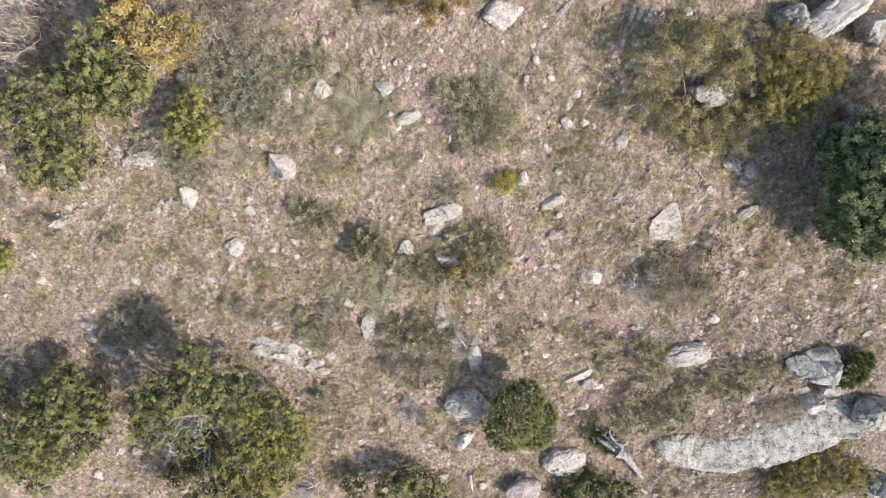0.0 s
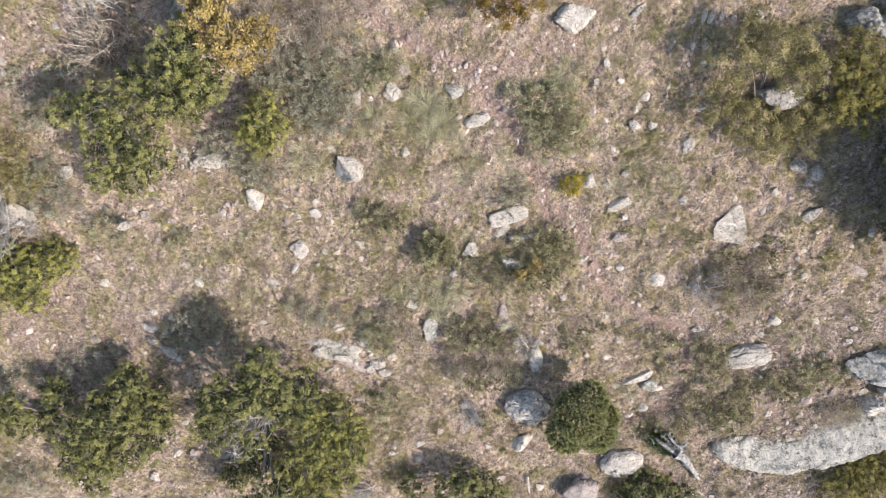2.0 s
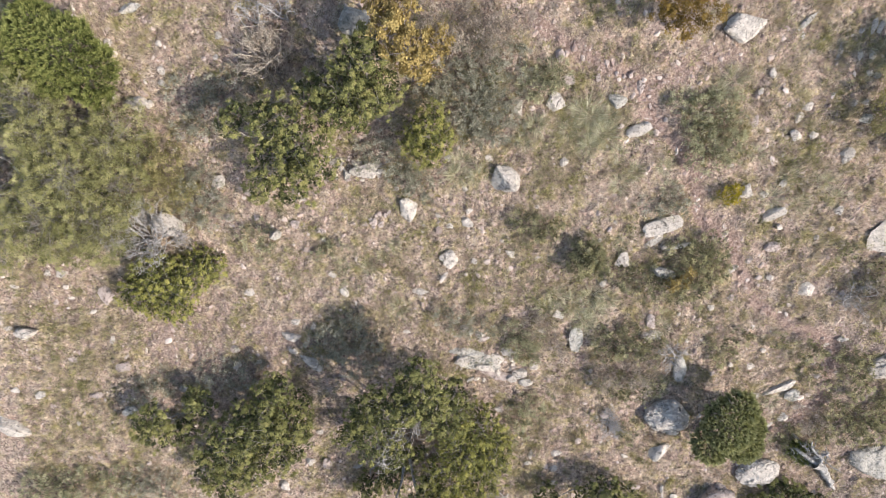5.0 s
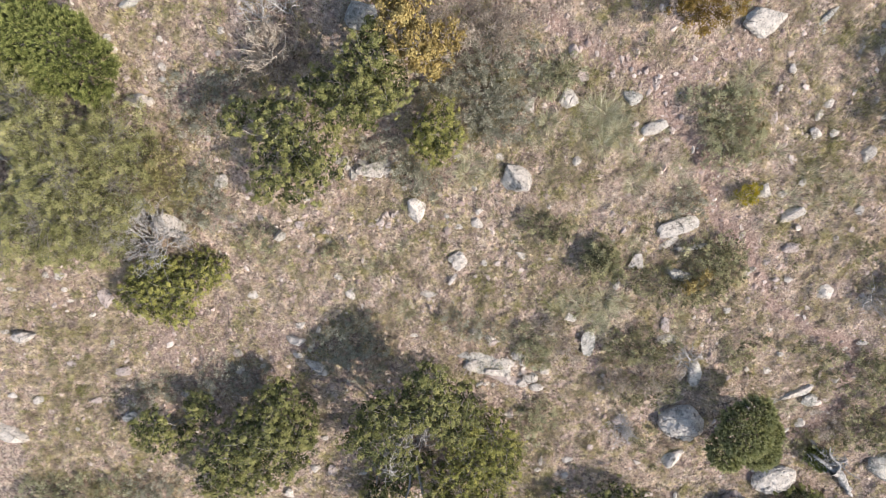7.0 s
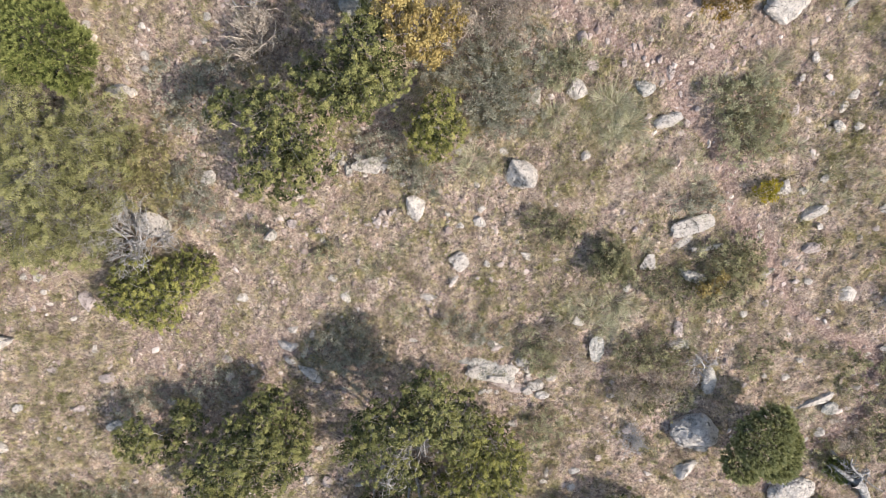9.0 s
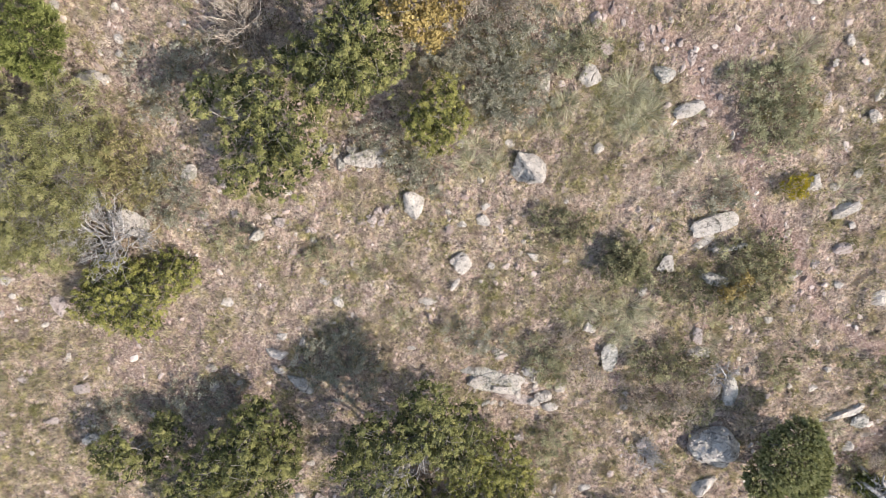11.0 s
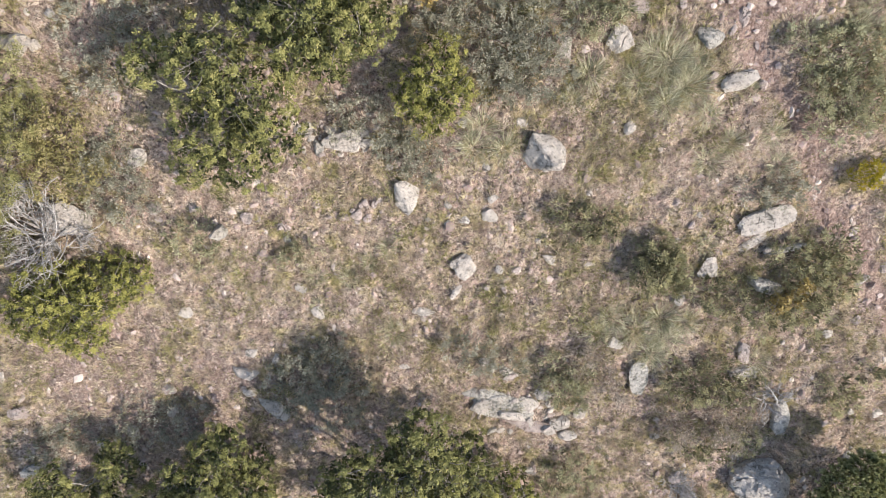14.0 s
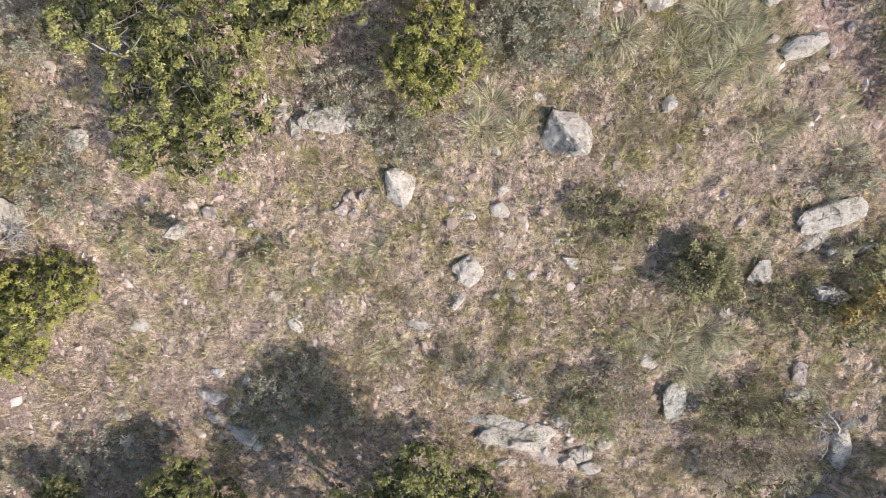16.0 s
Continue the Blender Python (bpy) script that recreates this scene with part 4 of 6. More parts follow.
rock(-0.46, 2.89, 0.06, 0.15, 0.03, 10, 190, ROCK_PINK)
rock(-1.47, 3.37, 0.10, 0.17, 0.04, 0, 191, ROCK_PINK)
rock(-0.87, 3.42, 0.10, 0.12, 0.04, 0, 192, ROCK_PINK)
rock(-0.99, 3.40, 0.08, 0.08, 0.03, 0, 193, ROCK_PINK)
rock(-1.14, 3.44, 0.08, 0.08, 0.03, 0, 194, ROCK_PINK)
rock(1.54, 1.34, 0.24, 0.33, 0.09, 20, 195, ROCK_PALE)
rock(1.92, 1.30, 0.20, 0.15, 0.06, 0, 196, ROCK_PALE)
rock(2.14, 0.92, 0.53, 0.24, 0.09, 26, 197, ROCK_PALE)
rock(2.25, 0.29, 0.36, 0.22, 0.08, 0, 198, ROCK_PINK)
rock(1.52, -0.16, 0.29, 0.16, 0.06, 30, 199, ROCK_PALE)
rock(1.82, 0.03, 0.16, 0.16, 0.06, 0, 200, ROCK_PINK)
rock(-1.07, -0.44, 0.18, 0.18, 0.07, 0, 201, ROCK_PALE)
rock(-0.75, 0.01, 0.34, 0.36, 0.12, 30, 202, ROCK_PALE)
rock(-1.92, -1.09, 0.30, 0.21, 0.08, 10, 203, ROCK_PALE)
rock(-2.27, -1.45, 0.16, 0.12, 0.04, 0, 204, ROCK_PALE)
rock(0.01, -1.53, 0.47, 0.23, 0.08, 0, 205, ROCK_PALE)
rock(-0.05, -1.24, 0.19, 0.35, 0.07, 10, 206, ROCK_PINK)
rock(5.94, 1.53, 0.28, 0.33, 0.10, 0, 207, ROCK_GREY)
rock(5.58, 1.64, 0.39, 0.26, 0.09, -30, 208, ROCK_PALE)
rock(5.84, 1.33, 0.18, 0.18, 0.06, 0, 209, ROCK_PALE)
rock(6.01, 0.72, 0.44, 0.27, 0.10, 20, 210, ROCK_PALE)
rock(7.24, 0.38, 0.16, 0.20, 0.06, 0, 211, ROCK_PALE)
rock(7.09, 0.23, 0.20, 0.11, 0.04, 20, 212, ROCK_PALE)
rock(7.17, -0.40, 0.39, 0.18, 0.07, -20, 213, ROCK_PINK)
rock(5.19, 1.17, 0.15, 0.20, 0.06, 0, 214, ROCK_PALE)
rock(5.50, 1.09, 0.15, 0.15, 0.06, 0, 215, ROCK_PINK)
rock(5.99, 0.01, 0.16, 0.11, 0.04, 0, 216, ROCK_PALE)
rock(5.87, -0.13, 0.11, 0.11, 0.04, 0, 217, ROCK_PALE)
rock(3.04, -0.58, 0.43, 0.34, 0.12, 25, 218, ROCK_PALE)
rock(3.40, 1.00, 0.18, 0.18, 0.06, 0, 219, ROCK_PALE)
rock(3.32, 0.65, 0.13, 0.13, 0.05, 0, 220, ROCK_PINK)
rock(3.09, 0.48, 0.11, 0.11, 0.04, 0, 221, ROCK_PALE)
rock(4.05, -1.64, 0.28, 0.12, 0.04, 8, 222, ROCK_PALE)
rock(5.60, -1.42, 0.28, 0.21, 0.08, 0, 223, ROCK_PALE)
rock(3.73, -1.76, 0.12, 0.12, 0.04, 0, 224, ROCK_PALE)
rock(6.04, -0.50, 0.14, 0.18, 0.05, 0, 225, ROCK_PALE)
rock(5.73, -0.33, 0.11, 0.14, 0.04, 0, 226, ROCK_PALE)
rock(8.71, -1.16, 0.21, 0.16, 0.06, 0, 227, ROCK_PALE)
rock(8.80, -1.28, 0.12, 0.12, 0.04, 0, 228, ROCK_PALE)
rock(8.44, -0.65, 0.16, 0.12, 0.04, 0, 229, ROCK_PALE)
rock(8.42, -1.40, 0.16, 0.09, 0.03, 30, 230, ROCK_PALE)
rock(8.91, -1.77, 0.26, 0.12, 0.04, 30, 231, ROCK_PALE)
rock(4.98, 0.12, 0.18, 0.09, 0.03, 40, 232, ROCK_PALE)
rock(4.53, 0.12, 0.14, 0.11, 0.04, 0, 233, ROCK_PINK)
rock(5.39, -1.76, 0.12, 0.14, 0.04, 0, 234, ROCK_PALE)
rock(6.24, -2.26, 0.19, 0.12, 0.04, 20, 235, ROCK_PALE)
rock(6.77, -2.20, 0.12, 0.17, 0.04, 0, 236, ROCK_PALE)
rock(6.57, -2.45, 0.12, 0.17, 0.04, 0, 237, ROCK_PALE)
rock(7.26, -1.89, 0.14, 0.12, 0.04, 0, 238, ROCK_PALE)
rock(7.92, -1.25, 0.19, 0.09, 0.03, 0, 239, ROCK_PINK)
rock(6.32, -1.64, 0.14, 0.17, 0.05, 0, 240, ROCK_PALE)
rock(3.15, -2.89, 0.36, 0.34, 0.12, 20, 241, ROCK_GREY)
rock(3.37, -3.16, 0.39, 0.12, 0.04, 8, 242, ROCK_PALE)
rock(3.05, -3.39, 0.24, 0.22, 0.08, 0, 243, ROCK_PALE)
rock(2.78, -3.58, 0.22, 0.12, 0.04, 30, 244, ROCK_PALE)
rock(3.53, -2.90, 0.17, 0.12, 0.04, 0, 245, ROCK_PINK)
rock(2.85, -2.74, 0.77, 0.24, 0.09, 28, 246, ROCK_PALE)
rock(1.89, -3.02, 0.19, 0.34, 0.07, 10, 247, ROCK_PALE)
rock(2.41, -2.90, 0.27, 0.15, 0.05, 0, 248, ROCK_PALE)
rock(2.38, -1.88, 0.14, 0.12, 0.04, 0, 249, ROCK_PALE)
rock(2.19, -2.23, 0.21, 0.17, 0.06, 0, 250, ROCK_PALE)
rock(1.74, -2.19, 0.12, 0.12, 0.04, 0, 251, ROCK_PALE)
rock(3.65, -2.45, 0.17, 0.14, 0.05, 0, 252, ROCK_PALE)
rock(5.51, -2.71, 0.12, 0.12, 0.04, 0, 253, ROCK_PALE)
rock(6.62, -3.23, 0.27, 0.20, 0.07, 0, 254, ROCK_PINK)
rock(6.54, -3.90, 0.20, 0.15, 0.05, 0, 255, ROCK_PINK)
rock(5.81, -3.56, 0.15, 0.17, 0.05, 0, 256, ROCK_PALE)
rock(5.50, -3.56, 0.15, 0.15, 0.05, 0, 257, ROCK_PALE)
rock(6.11, -3.90, 0.15, 0.12, 0.04, 0, 258, ROCK_PALE)
rock(6.91, -3.86, 0.17, 0.15, 0.05, 0, 259, ROCK_PALE)
rock(7.15, -3.04, 0.15, 0.22, 0.05, 0, 260, ROCK_PINK)
rock(7.17, -3.91, 0.15, 0.15, 0.05, 0, 261, ROCK_PINK)
rock(6.27, -3.77, 0.12, 0.12, 0.04, 0, 262, ROCK_PINK)
rock(7.93, -3.98, 0.17, 0.15, 0.05, 0, 263, ROCK_PALE)
rock(8.30, -1.70, 0.12, 0.14, 0.04, 0, 264, ROCK_PALE)
rock(7.33, -1.62, 0.17, 0.12, 0.04, 0, 265, ROCK_PALE)
rock(6.51, -1.46, 0.16, 0.12, 0.04, 0, 266, ROCK_PALE)

# ---------------------------------------------------------------- rocks and stones, lower slope
rock(-1.21, -2.61, 0.17, 0.12, 0.04, 0, 267, ROCK_PALE)
rock(-2.37, -2.23, 0.24, 0.17, 0.06, 20, 268, ROCK_PALE)
rock(-2.55, -2.60, 0.31, 0.19, 0.07, 10, 269, ROCK_PALE)
rock(-2.84, -2.51, 0.26, 0.22, 0.08, -30, 270, ROCK_PALE)
rock(-2.75, -2.39, 0.19, 0.14, 0.05, 0, 271, ROCK_PALE)
rock(-3.01, -1.89, 0.19, 0.14, 0.05, 0, 272, ROCK_PALE)
rock(-2.37, -4.31, 0.13, 0.28, 0.05, 0, 273, ROCK_PALE)
rock(-2.42, -4.52, 0.18, 0.13, 0.05, 0, 274, ROCK_PALE)
rock(-1.80, -4.26, 0.25, 0.17, 0.06, 20, 275, ROCK_PALE)
rock(-1.84, -4.65, 0.18, 0.18, 0.06, 0, 276, ROCK_PALE)
rock(-1.83, -5.00, 0.18, 0.15, 0.05, 0, 277, ROCK_PALE)
rock(-1.36, -3.95, 0.17, 0.15, 0.05, 30, 278, ROCK_PINK)
rock(-0.80, -3.30, 0.20, 0.29, 0.07, -30, 279, ROCK_PINK)
rock(-0.30, -4.34, 0.18, 0.10, 0.04, -20, 280, ROCK_PALE)
rock(-0.95, -2.63, 0.10, 0.10, 0.03, 0, 281, ROCK_PALE)
rock(-0.49, -4.99, 0.18, 0.18, 0.06, 0, 282, ROCK_PALE)
rock(0.01, -5.14, 0.28, 0.20, 0.07, 10, 283, ROCK_PINK)
rock(0.91, -5.36, 0.18, 0.18, 0.06, 0, 284, ROCK_PALE)
rock(0.63, -5.29, 0.08, 0.51, 0.03, 8, 285, ROCK_PALE)
rock(-3.07, -3.20, 0.17, 0.20, 0.06, 0, 286, ROCK_PINK)
rock(-2.96, 0.15, 0.25, 0.16, 0.06, -20, 287, ROCK_PALE)
rock(-3.68, 0.00, 0.14, 0.14, 0.05, 0, 288, ROCK_PALE)
rock(-3.43, -0.02, 0.14, 0.14, 0.05, 0, 289, ROCK_PINK)
rock(-3.59, -0.27, 0.11, 0.21, 0.04, 20, 290, ROCK_PINK)
rock(-3.83, 0.76, 0.22, 0.22, 0.08, 20, 291, ROCK_PALE)
rock(-4.18, 0.70, 0.16, 0.11, 0.04, 0, 292, ROCK_PALE)
rock(-4.41, 0.90, 0.11, 0.13, 0.04, 0, 293, ROCK_PALE)
rock(-4.41, 0.66, 0.11, 0.09, 0.03, 0, 294, ROCK_PALE)
rock(-3.79, 0.98, 0.16, 0.13, 0.05, 0, 295, ROCK_PALE)
rock(-4.76, -0.62, 0.35, 0.16, 0.06, 8, 296, ROCK_PALE)
rock(-4.69, 0.71, 0.09, 0.09, 0.03, 0, 297, ROCK_PALE)
rock(-4.29, -0.33, 0.09, 0.28, 0.03, -30, 298, ROCK_PALE)
rock(-6.32, -0.65, 0.16, 0.23, 0.06, 30, 299, ROCK_PALE)
rock(-6.55, -0.28, 0.21, 0.16, 0.06, 0, 300, ROCK_PALE)
rock(-8.28, -0.65, 0.21, 0.19, 0.07, -20, 301, ROCK_PALE)
rock(-7.38, -1.29, 0.21, 0.14, 0.05, 0, 302, ROCK_PALE)
rock(-7.01, -1.37, 0.14, 0.17, 0.05, 0, 303, ROCK_PALE)
rock(-7.50, -1.62, 0.43, 0.19, 0.07, -10, 304, ROCK_PALE)
rock(-5.05, -1.49, 0.19, 0.09, 0.03, 0, 305, ROCK_PALE)
rock(-7.25, 0.74, 0.18, 0.18, 0.06, -30, 306, ROCK_PINK)
rock(-6.70, 0.60, 0.14, 0.14, 0.05, 0, 307, ROCK_PINK)
rock(-6.70, 0.43, 0.11, 0.11, 0.04, 30, 308, ROCK_PALE)
rock(-7.98, 0.86, 0.16, 0.11, 0.04, 0, 309, ROCK_PALE)
rock(-7.07, 1.23, 0.11, 0.11, 0.04, 0, 310, ROCK_PALE)
rock(-5.70, 0.77, 0.18, 0.18, 0.06, 0, 311, ROCK_PINK)
rock(-5.86, 0.74, 0.13, 0.11, 0.04, 0, 312, ROCK_PINK)
rock(-5.57, 0.93, 0.11, 0.13, 0.04, 0, 313, ROCK_PINK)
rock(-5.54, 0.71, 0.13, 0.09, 0.03, 0, 314, ROCK_PINK)
rock(-4.20, 1.98, 0.17, 0.15, 0.05, 0, 315, ROCK_PALE)
rock(-6.30, 1.95, 0.17, 0.15, 0.05, 0, 316, ROCK_PALE)
rock(-5.22, 1.42, 0.13, 0.11, 0.04, 0, 317, ROCK_PALE)
rock(-3.88, 1.41, 0.15, 0.13, 0.05, 0, 318, ROCK_PALE)
rock(-3.52, -1.54, 0.26, 0.16, 0.06, 0, 319, ROCK_PALE)
rock(-3.86, -1.40, 0.19, 0.16, 0.06, 0, 320, ROCK_PALE)
rock(-3.39, -1.62, 0.14, 0.12, 0.04, 0, 321, ROCK_PALE)
rock(-8.67, -2.23, 0.15, 0.12, 0.04, 0, 322, ROCK_PALE)
rock(-8.53, 0.71, 0.14, 0.11, 0.04, 0, 323, ROCK_PINK)
rock(-2.47, 1.06, 0.09, 0.09, 0.03, 0, 324, ROCK_PALE)
rock(-1.28, 0.93, 0.11, 0.13, 0.04, 0, 325, ROCK_PINK)
rock(-1.04, 0.62, 0.11, 0.13, 0.04, 0, 326, ROCK_PINK)
rock(-0.93, 0.76, 0.09, 0.09, 0.03, 0, 327, ROCK_PALE)
rock(-1.22, 0.40, 0.09, 0.11, 0.03, 0, 328, ROCK_PALE)
rock(0.62, 0.64, 0.09, 0.09, 0.03, 0, 329, ROCK_PINK)
rock(1.29, 0.55, 0.11, 0.11, 0.04, 0, 330, ROCK_PINK)
rock(1.20, 1.84, 0.13, 0.09, 0.03, 0, 331, ROCK_PALE)
rock(2.24, 1.51, 0.17, 0.17, 0.06, 0, 332, ROCK_PALE)
rock(2.29, 0.68, 0.13, 0.13, 0.05, 0, 333, ROCK_PALE)
rock(1.17, -0.97, 0.16, 0.16, 0.06, 0, 334, ROCK_PALE)
rock(1.54, -0.74, 0.14, 0.16, 0.05, 0, 335, ROCK_PINK)
rock(2.06, -0.33, 0.16, 0.11, 0.04, 0, 336, ROCK_PINK)
rock(2.29, -0.33, 0.16, 0.14, 0.05, 0, 337, ROCK_PALE)
rock(0.78, -1.94, 0.12, 0.12, 0.04, 0, 338, ROCK_PALE)
rock(0.53, -1.09, 0.09, 0.09, 0.03, 0, 339, ROCK_PALE)
rock(-8.70, 1.55, 0.29, 0.29, 0.10, 0, 340, ROCK_PALE)
rock(-8.85, 1.28, 0.18, 0.13, 0.05, -20, 341, ROCK_PALE)
rock(-8.12, 1.34, 0.22, 0.13, 0.05, -20, 342, ROCK_PINK)
rock(-11.87, -2.96, 0.32, 0.17, 0.06, 0, 343, ROCK_PINK)
rock(-11.21, -2.30, 0.41, 0.22, 0.08, 10, 344, ROCK_PINK)
rock(-11.27, -0.71, 0.30, 0.40, 0.11, 30, 345, ROCK_PINK)
rock(-13.06, -2.93, 0.25, 0.20, 0.07, 0, 346, ROCK_PALE)
rock(-13.56, -2.82, 0.20, 0.15, 0.05, 0, 347, ROCK_PALE)
rock(-12.22, -2.13, 0.22, 0.15, 0.05, 0, 348, ROCK_PINK)
rock(-11.62, -1.08, 0.19, 0.09, 0.03, 20, 349, ROCK_PALE)
rock(-12.34, -0.87, 0.12, 0.16, 0.04, 0, 350, ROCK_PINK)
rock(-12.07, -0.55, 0.14, 0.12, 0.04, 0, 351, ROCK_PALE)
rock(-12.03, -0.78, 0.19, 0.09, 0.03, -10, 352, ROCK_PALE)
rock(-12.39, -0.25, 0.14, 0.14, 0.05, 0, 353, ROCK_PALE)
rock(-12.10, -0.27, 0.21, 0.19, 0.07, 0, 354, ROCK_PALE)
rock(-13.15, -0.54, 0.23, 0.12, 0.04, 0, 355, ROCK_PALE)
rock(-13.23, -0.07, 0.16, 0.16, 0.06, 0, 356, ROCK_PALE)
rock(-8.73, -1.89, 0.22, 0.19, 0.07, 0, 357, ROCK_PINK)
rock(-8.24, -2.17, 0.14, 0.12, 0.04, 0, 358, ROCK_PALE)
rock(-7.47, -1.93, 0.22, 0.14, 0.05, -30, 359, ROCK_PALE)
rock(-8.74, -2.30, 0.15, 0.12, 0.04, 0, 360, ROCK_PALE)
rock(-9.41, -2.59, 0.22, 0.20, 0.07, 0, 361, ROCK_PALE)
rock(-9.95, -2.80, 0.20, 0.17, 0.06, 0, 362, ROCK_PALE)
rock(-11.21, -3.33, 0.37, 0.22, 0.08, 20, 363, ROCK_GREY)
rock(-12.26, -4.47, 0.15, 0.13, 0.05, 0, 364, ROCK_PINK)
rock(-10.95, -4.62, 0.13, 0.13, 0.05, 0, 365, ROCK_PINK)
rock(-12.85, -3.22, 0.15, 0.12, 0.04, 0, 366, ROCK_PINK)
rock(-7.28, -4.55, 0.23, 0.20, 0.07, -20, 367, ROCK_PALE)
rock(-7.04, -3.81, 0.18, 0.13, 0.05, 0, 368, ROCK_PALE)
rock(-6.89, -4.60, 0.23, 0.33, 0.08, 0, 369, ROCK_PINK)
rock(-6.22, -4.64, 0.25, 0.13, 0.05, 15, 370, ROCK_PALE)
rock(-3.10, -3.23, 0.22, 0.17, 0.06, 0, 371, ROCK_PALE)
rock(-7.52, -4.28, 0.18, 0.13, 0.05, 0, 372, ROCK_PALE)
rock(-9.69, -5.35, 0.13, 0.13, 0.05, 0, 373, ROCK_PALE)
rock(-7.90, -5.17, 0.21, 0.26, 0.07, 0, 374, ROCK_PALE)
rock(-10.22, 3.37, 0.13, 0.11, 0.04, 0, 375, ROCK_PINK)
rock(-9.58, 3.36, 0.13, 0.13, 0.05, 0, 376, ROCK_PALE)
rock(-9.90, 3.37, 0.08, 0.11, 0.03, 0, 377, ROCK_PALE)
rock(-9.85, 2.97, 0.15, 0.17, 0.05, 0, 378, ROCK_PALE)
rock(-9.33, 2.41, 0.17, 0.15, 0.05, 0, 379, ROCK_PINK)
rock(-9.55, 3.56, 0.15, 0.15, 0.05, 0, 380, ROCK_PALE)
rock(-8.52, 3.79, 0.15, 0.12, 0.05, 0, 381, ROCK_PALE)
rock(-8.73, 3.74, 0.10, 0.10, 0.04, 0, 382, ROCK_PINK)
rock(-9.97, 4.59, 0.41, 0.18, 0.07, 15, 383, ROCK_GREY)
rock(-11.02, 4.45, 0.12, 0.14, 0.04, 0, 384, ROCK_PINK)
rock(-10.47, 4.03, 0.15, 0.15, 0.05, 0, 385, ROCK_PALE)
rock(-9.54, 4.01, 0.12, 0.12, 0.04, 0, 386, ROCK_PALE)
rock(-8.42, 4.14, 0.14, 0.14, 0.05, 0, 387, ROCK_PALE)
rock(-9.48, 2.16, 0.11, 0.11, 0.04, 0, 388, ROCK_PALE)
rock(-10.16, 2.36, 0.11, 0.11, 0.04, 0, 389, ROCK_PALE)
rock(-10.52, 3.10, 0.13, 0.13, 0.05, 0, 390, ROCK_PALE)
rock(-6.77, 0.61, 0.13, 0.13, 0.05, 0, 391, ROCK_PINK)
rock(-6.72, 0.44, 0.11, 0.09, 0.03, 30, 392, ROCK_PALE)
rock(-8.56, 0.86, 0.20, 0.18, 0.06, 0, 393, ROCK_PINK)
rock(-8.00, 0.86, 0.11, 0.13, 0.04, 0, 394, ROCK_PINK)
rock(-11.30, -1.67, 0.10, 0.24, 0.03, -20, 395, ROCK_PALE)
rock(-12.37, -3.63, 0.10, 0.10, 0.04, 0, 396, ROCK_PALE)
rock(-13.45, -1.42, 0.21, 0.12, 0.04, 0, 397, ROCK_PALE)

# ---------------------------------------------------------------- large shrubs
shrub("oak_shrub", "sprawling olive-green scrub oak with grey twigs", "oak", [(-7.19, 2.45, 0.52, 1.50), (-8.06, 2.39, 0.24, 1.20), (-7.42, 1.83, 0.56, 1.10), (-6.85, 2.10, 0.58, 1.30), (-7.14, 1.41, 0.47, 0.80), (-6.63, 1.70, 0.44, 0.90), (-7.77, 1.42, 0.32, 0.60), (-7.96, 2.60, 0.23, 1.10), (-7.40, 2.54, 0.30, 1.30)], 398, thick=0.95)
shrub("oak_shrub", "dark-green scrub oak beside a golden bush", "oak", [(-6.08, 2.89, 0.53, 1.50), (-5.67, 3.31, 0.50, 1.60), (-5.64, 2.82, 0.43, 1.30), (-6.24, 2.64, 0.42, 1.10), (-6.61, 2.95, 0.33, 1.20), (-5.87, 2.58, 0.32, 0.80), (-5.59, 3.68, 0.25, 1.30), (-5.31, 3.04, 0.36, 1.20), (-5.45, 2.80, 0.26, 0.80)], 399, thick=1.25)
shrub("evergreen_shrub", "compact round yellow-green evergreen bush on its own", "bright", [(-4.60, 2.32, 0.43, 0.95), (-4.81, 2.20, 0.33, 0.75), (-4.43, 2.19, 0.37, 0.80), (-4.64, 1.97, 0.29, 0.60), (-4.50, 2.62, 0.28, 0.80)], 400)
shrub("autumn_shrub", "golden-yellow autumn bush with open crown", "gold", [(-5.18, 3.92, 0.36, 1.50), (-4.96, 3.58, 0.36, 1.50), (-4.78, 3.38, 0.29, 1.20), (-5.30, 4.20, 0.30, 1.40), (-5.04, 4.13, 0.33, 1.50), (-4.40, 3.73, 0.27, 1.00), (-4.45, 3.50, 0.19, 0.80)], 401)
shrub("evergreen_shrub", "dense dark-green clipped-looking evergreen mound", "feather", [(-11.36, 3.83, 0.59, 1.20), (-10.82, 3.67, 0.59, 1.30), (-11.75, 3.60, 0.52, 1.20), (-10.57, 3.36, 0.54, 1.10), (-11.12, 3.31, 0.47, 1.10), (-10.39, 3.37, 0.30, 0.80), (-10.54, 3.09, 0.34, 0.80), (-11.34, 4.18, 0.36, 1.00)], 402)
shrub("juniper_shrub", "broad olive-green shrub with fine feathery foliage", "olive", [(-11.60, 2.69, 0.78, 1.50), (-11.11, 1.53, 0.77, 1.60), (-10.44, 2.05, 0.51, 1.30), (-11.72, 0.82, 0.88, 1.40), (-10.93, 0.87, 0.77, 1.30), (-10.40, 1.39, 0.62, 1.10), (-13.09, 1.41, 0.34, 0.80), (-10.84, 0.46, 0.55, 0.90), (-10.04, 1.93, 0.45, 0.70), (-12.84, 0.46, 0.79, 1.20), (-10.27, 2.44, 0.54, 1.00), (-11.40, 2.23, 0.63, 1.50), (-11.46, 0.35, 0.51, 1.00)], 403, thick=1.15)
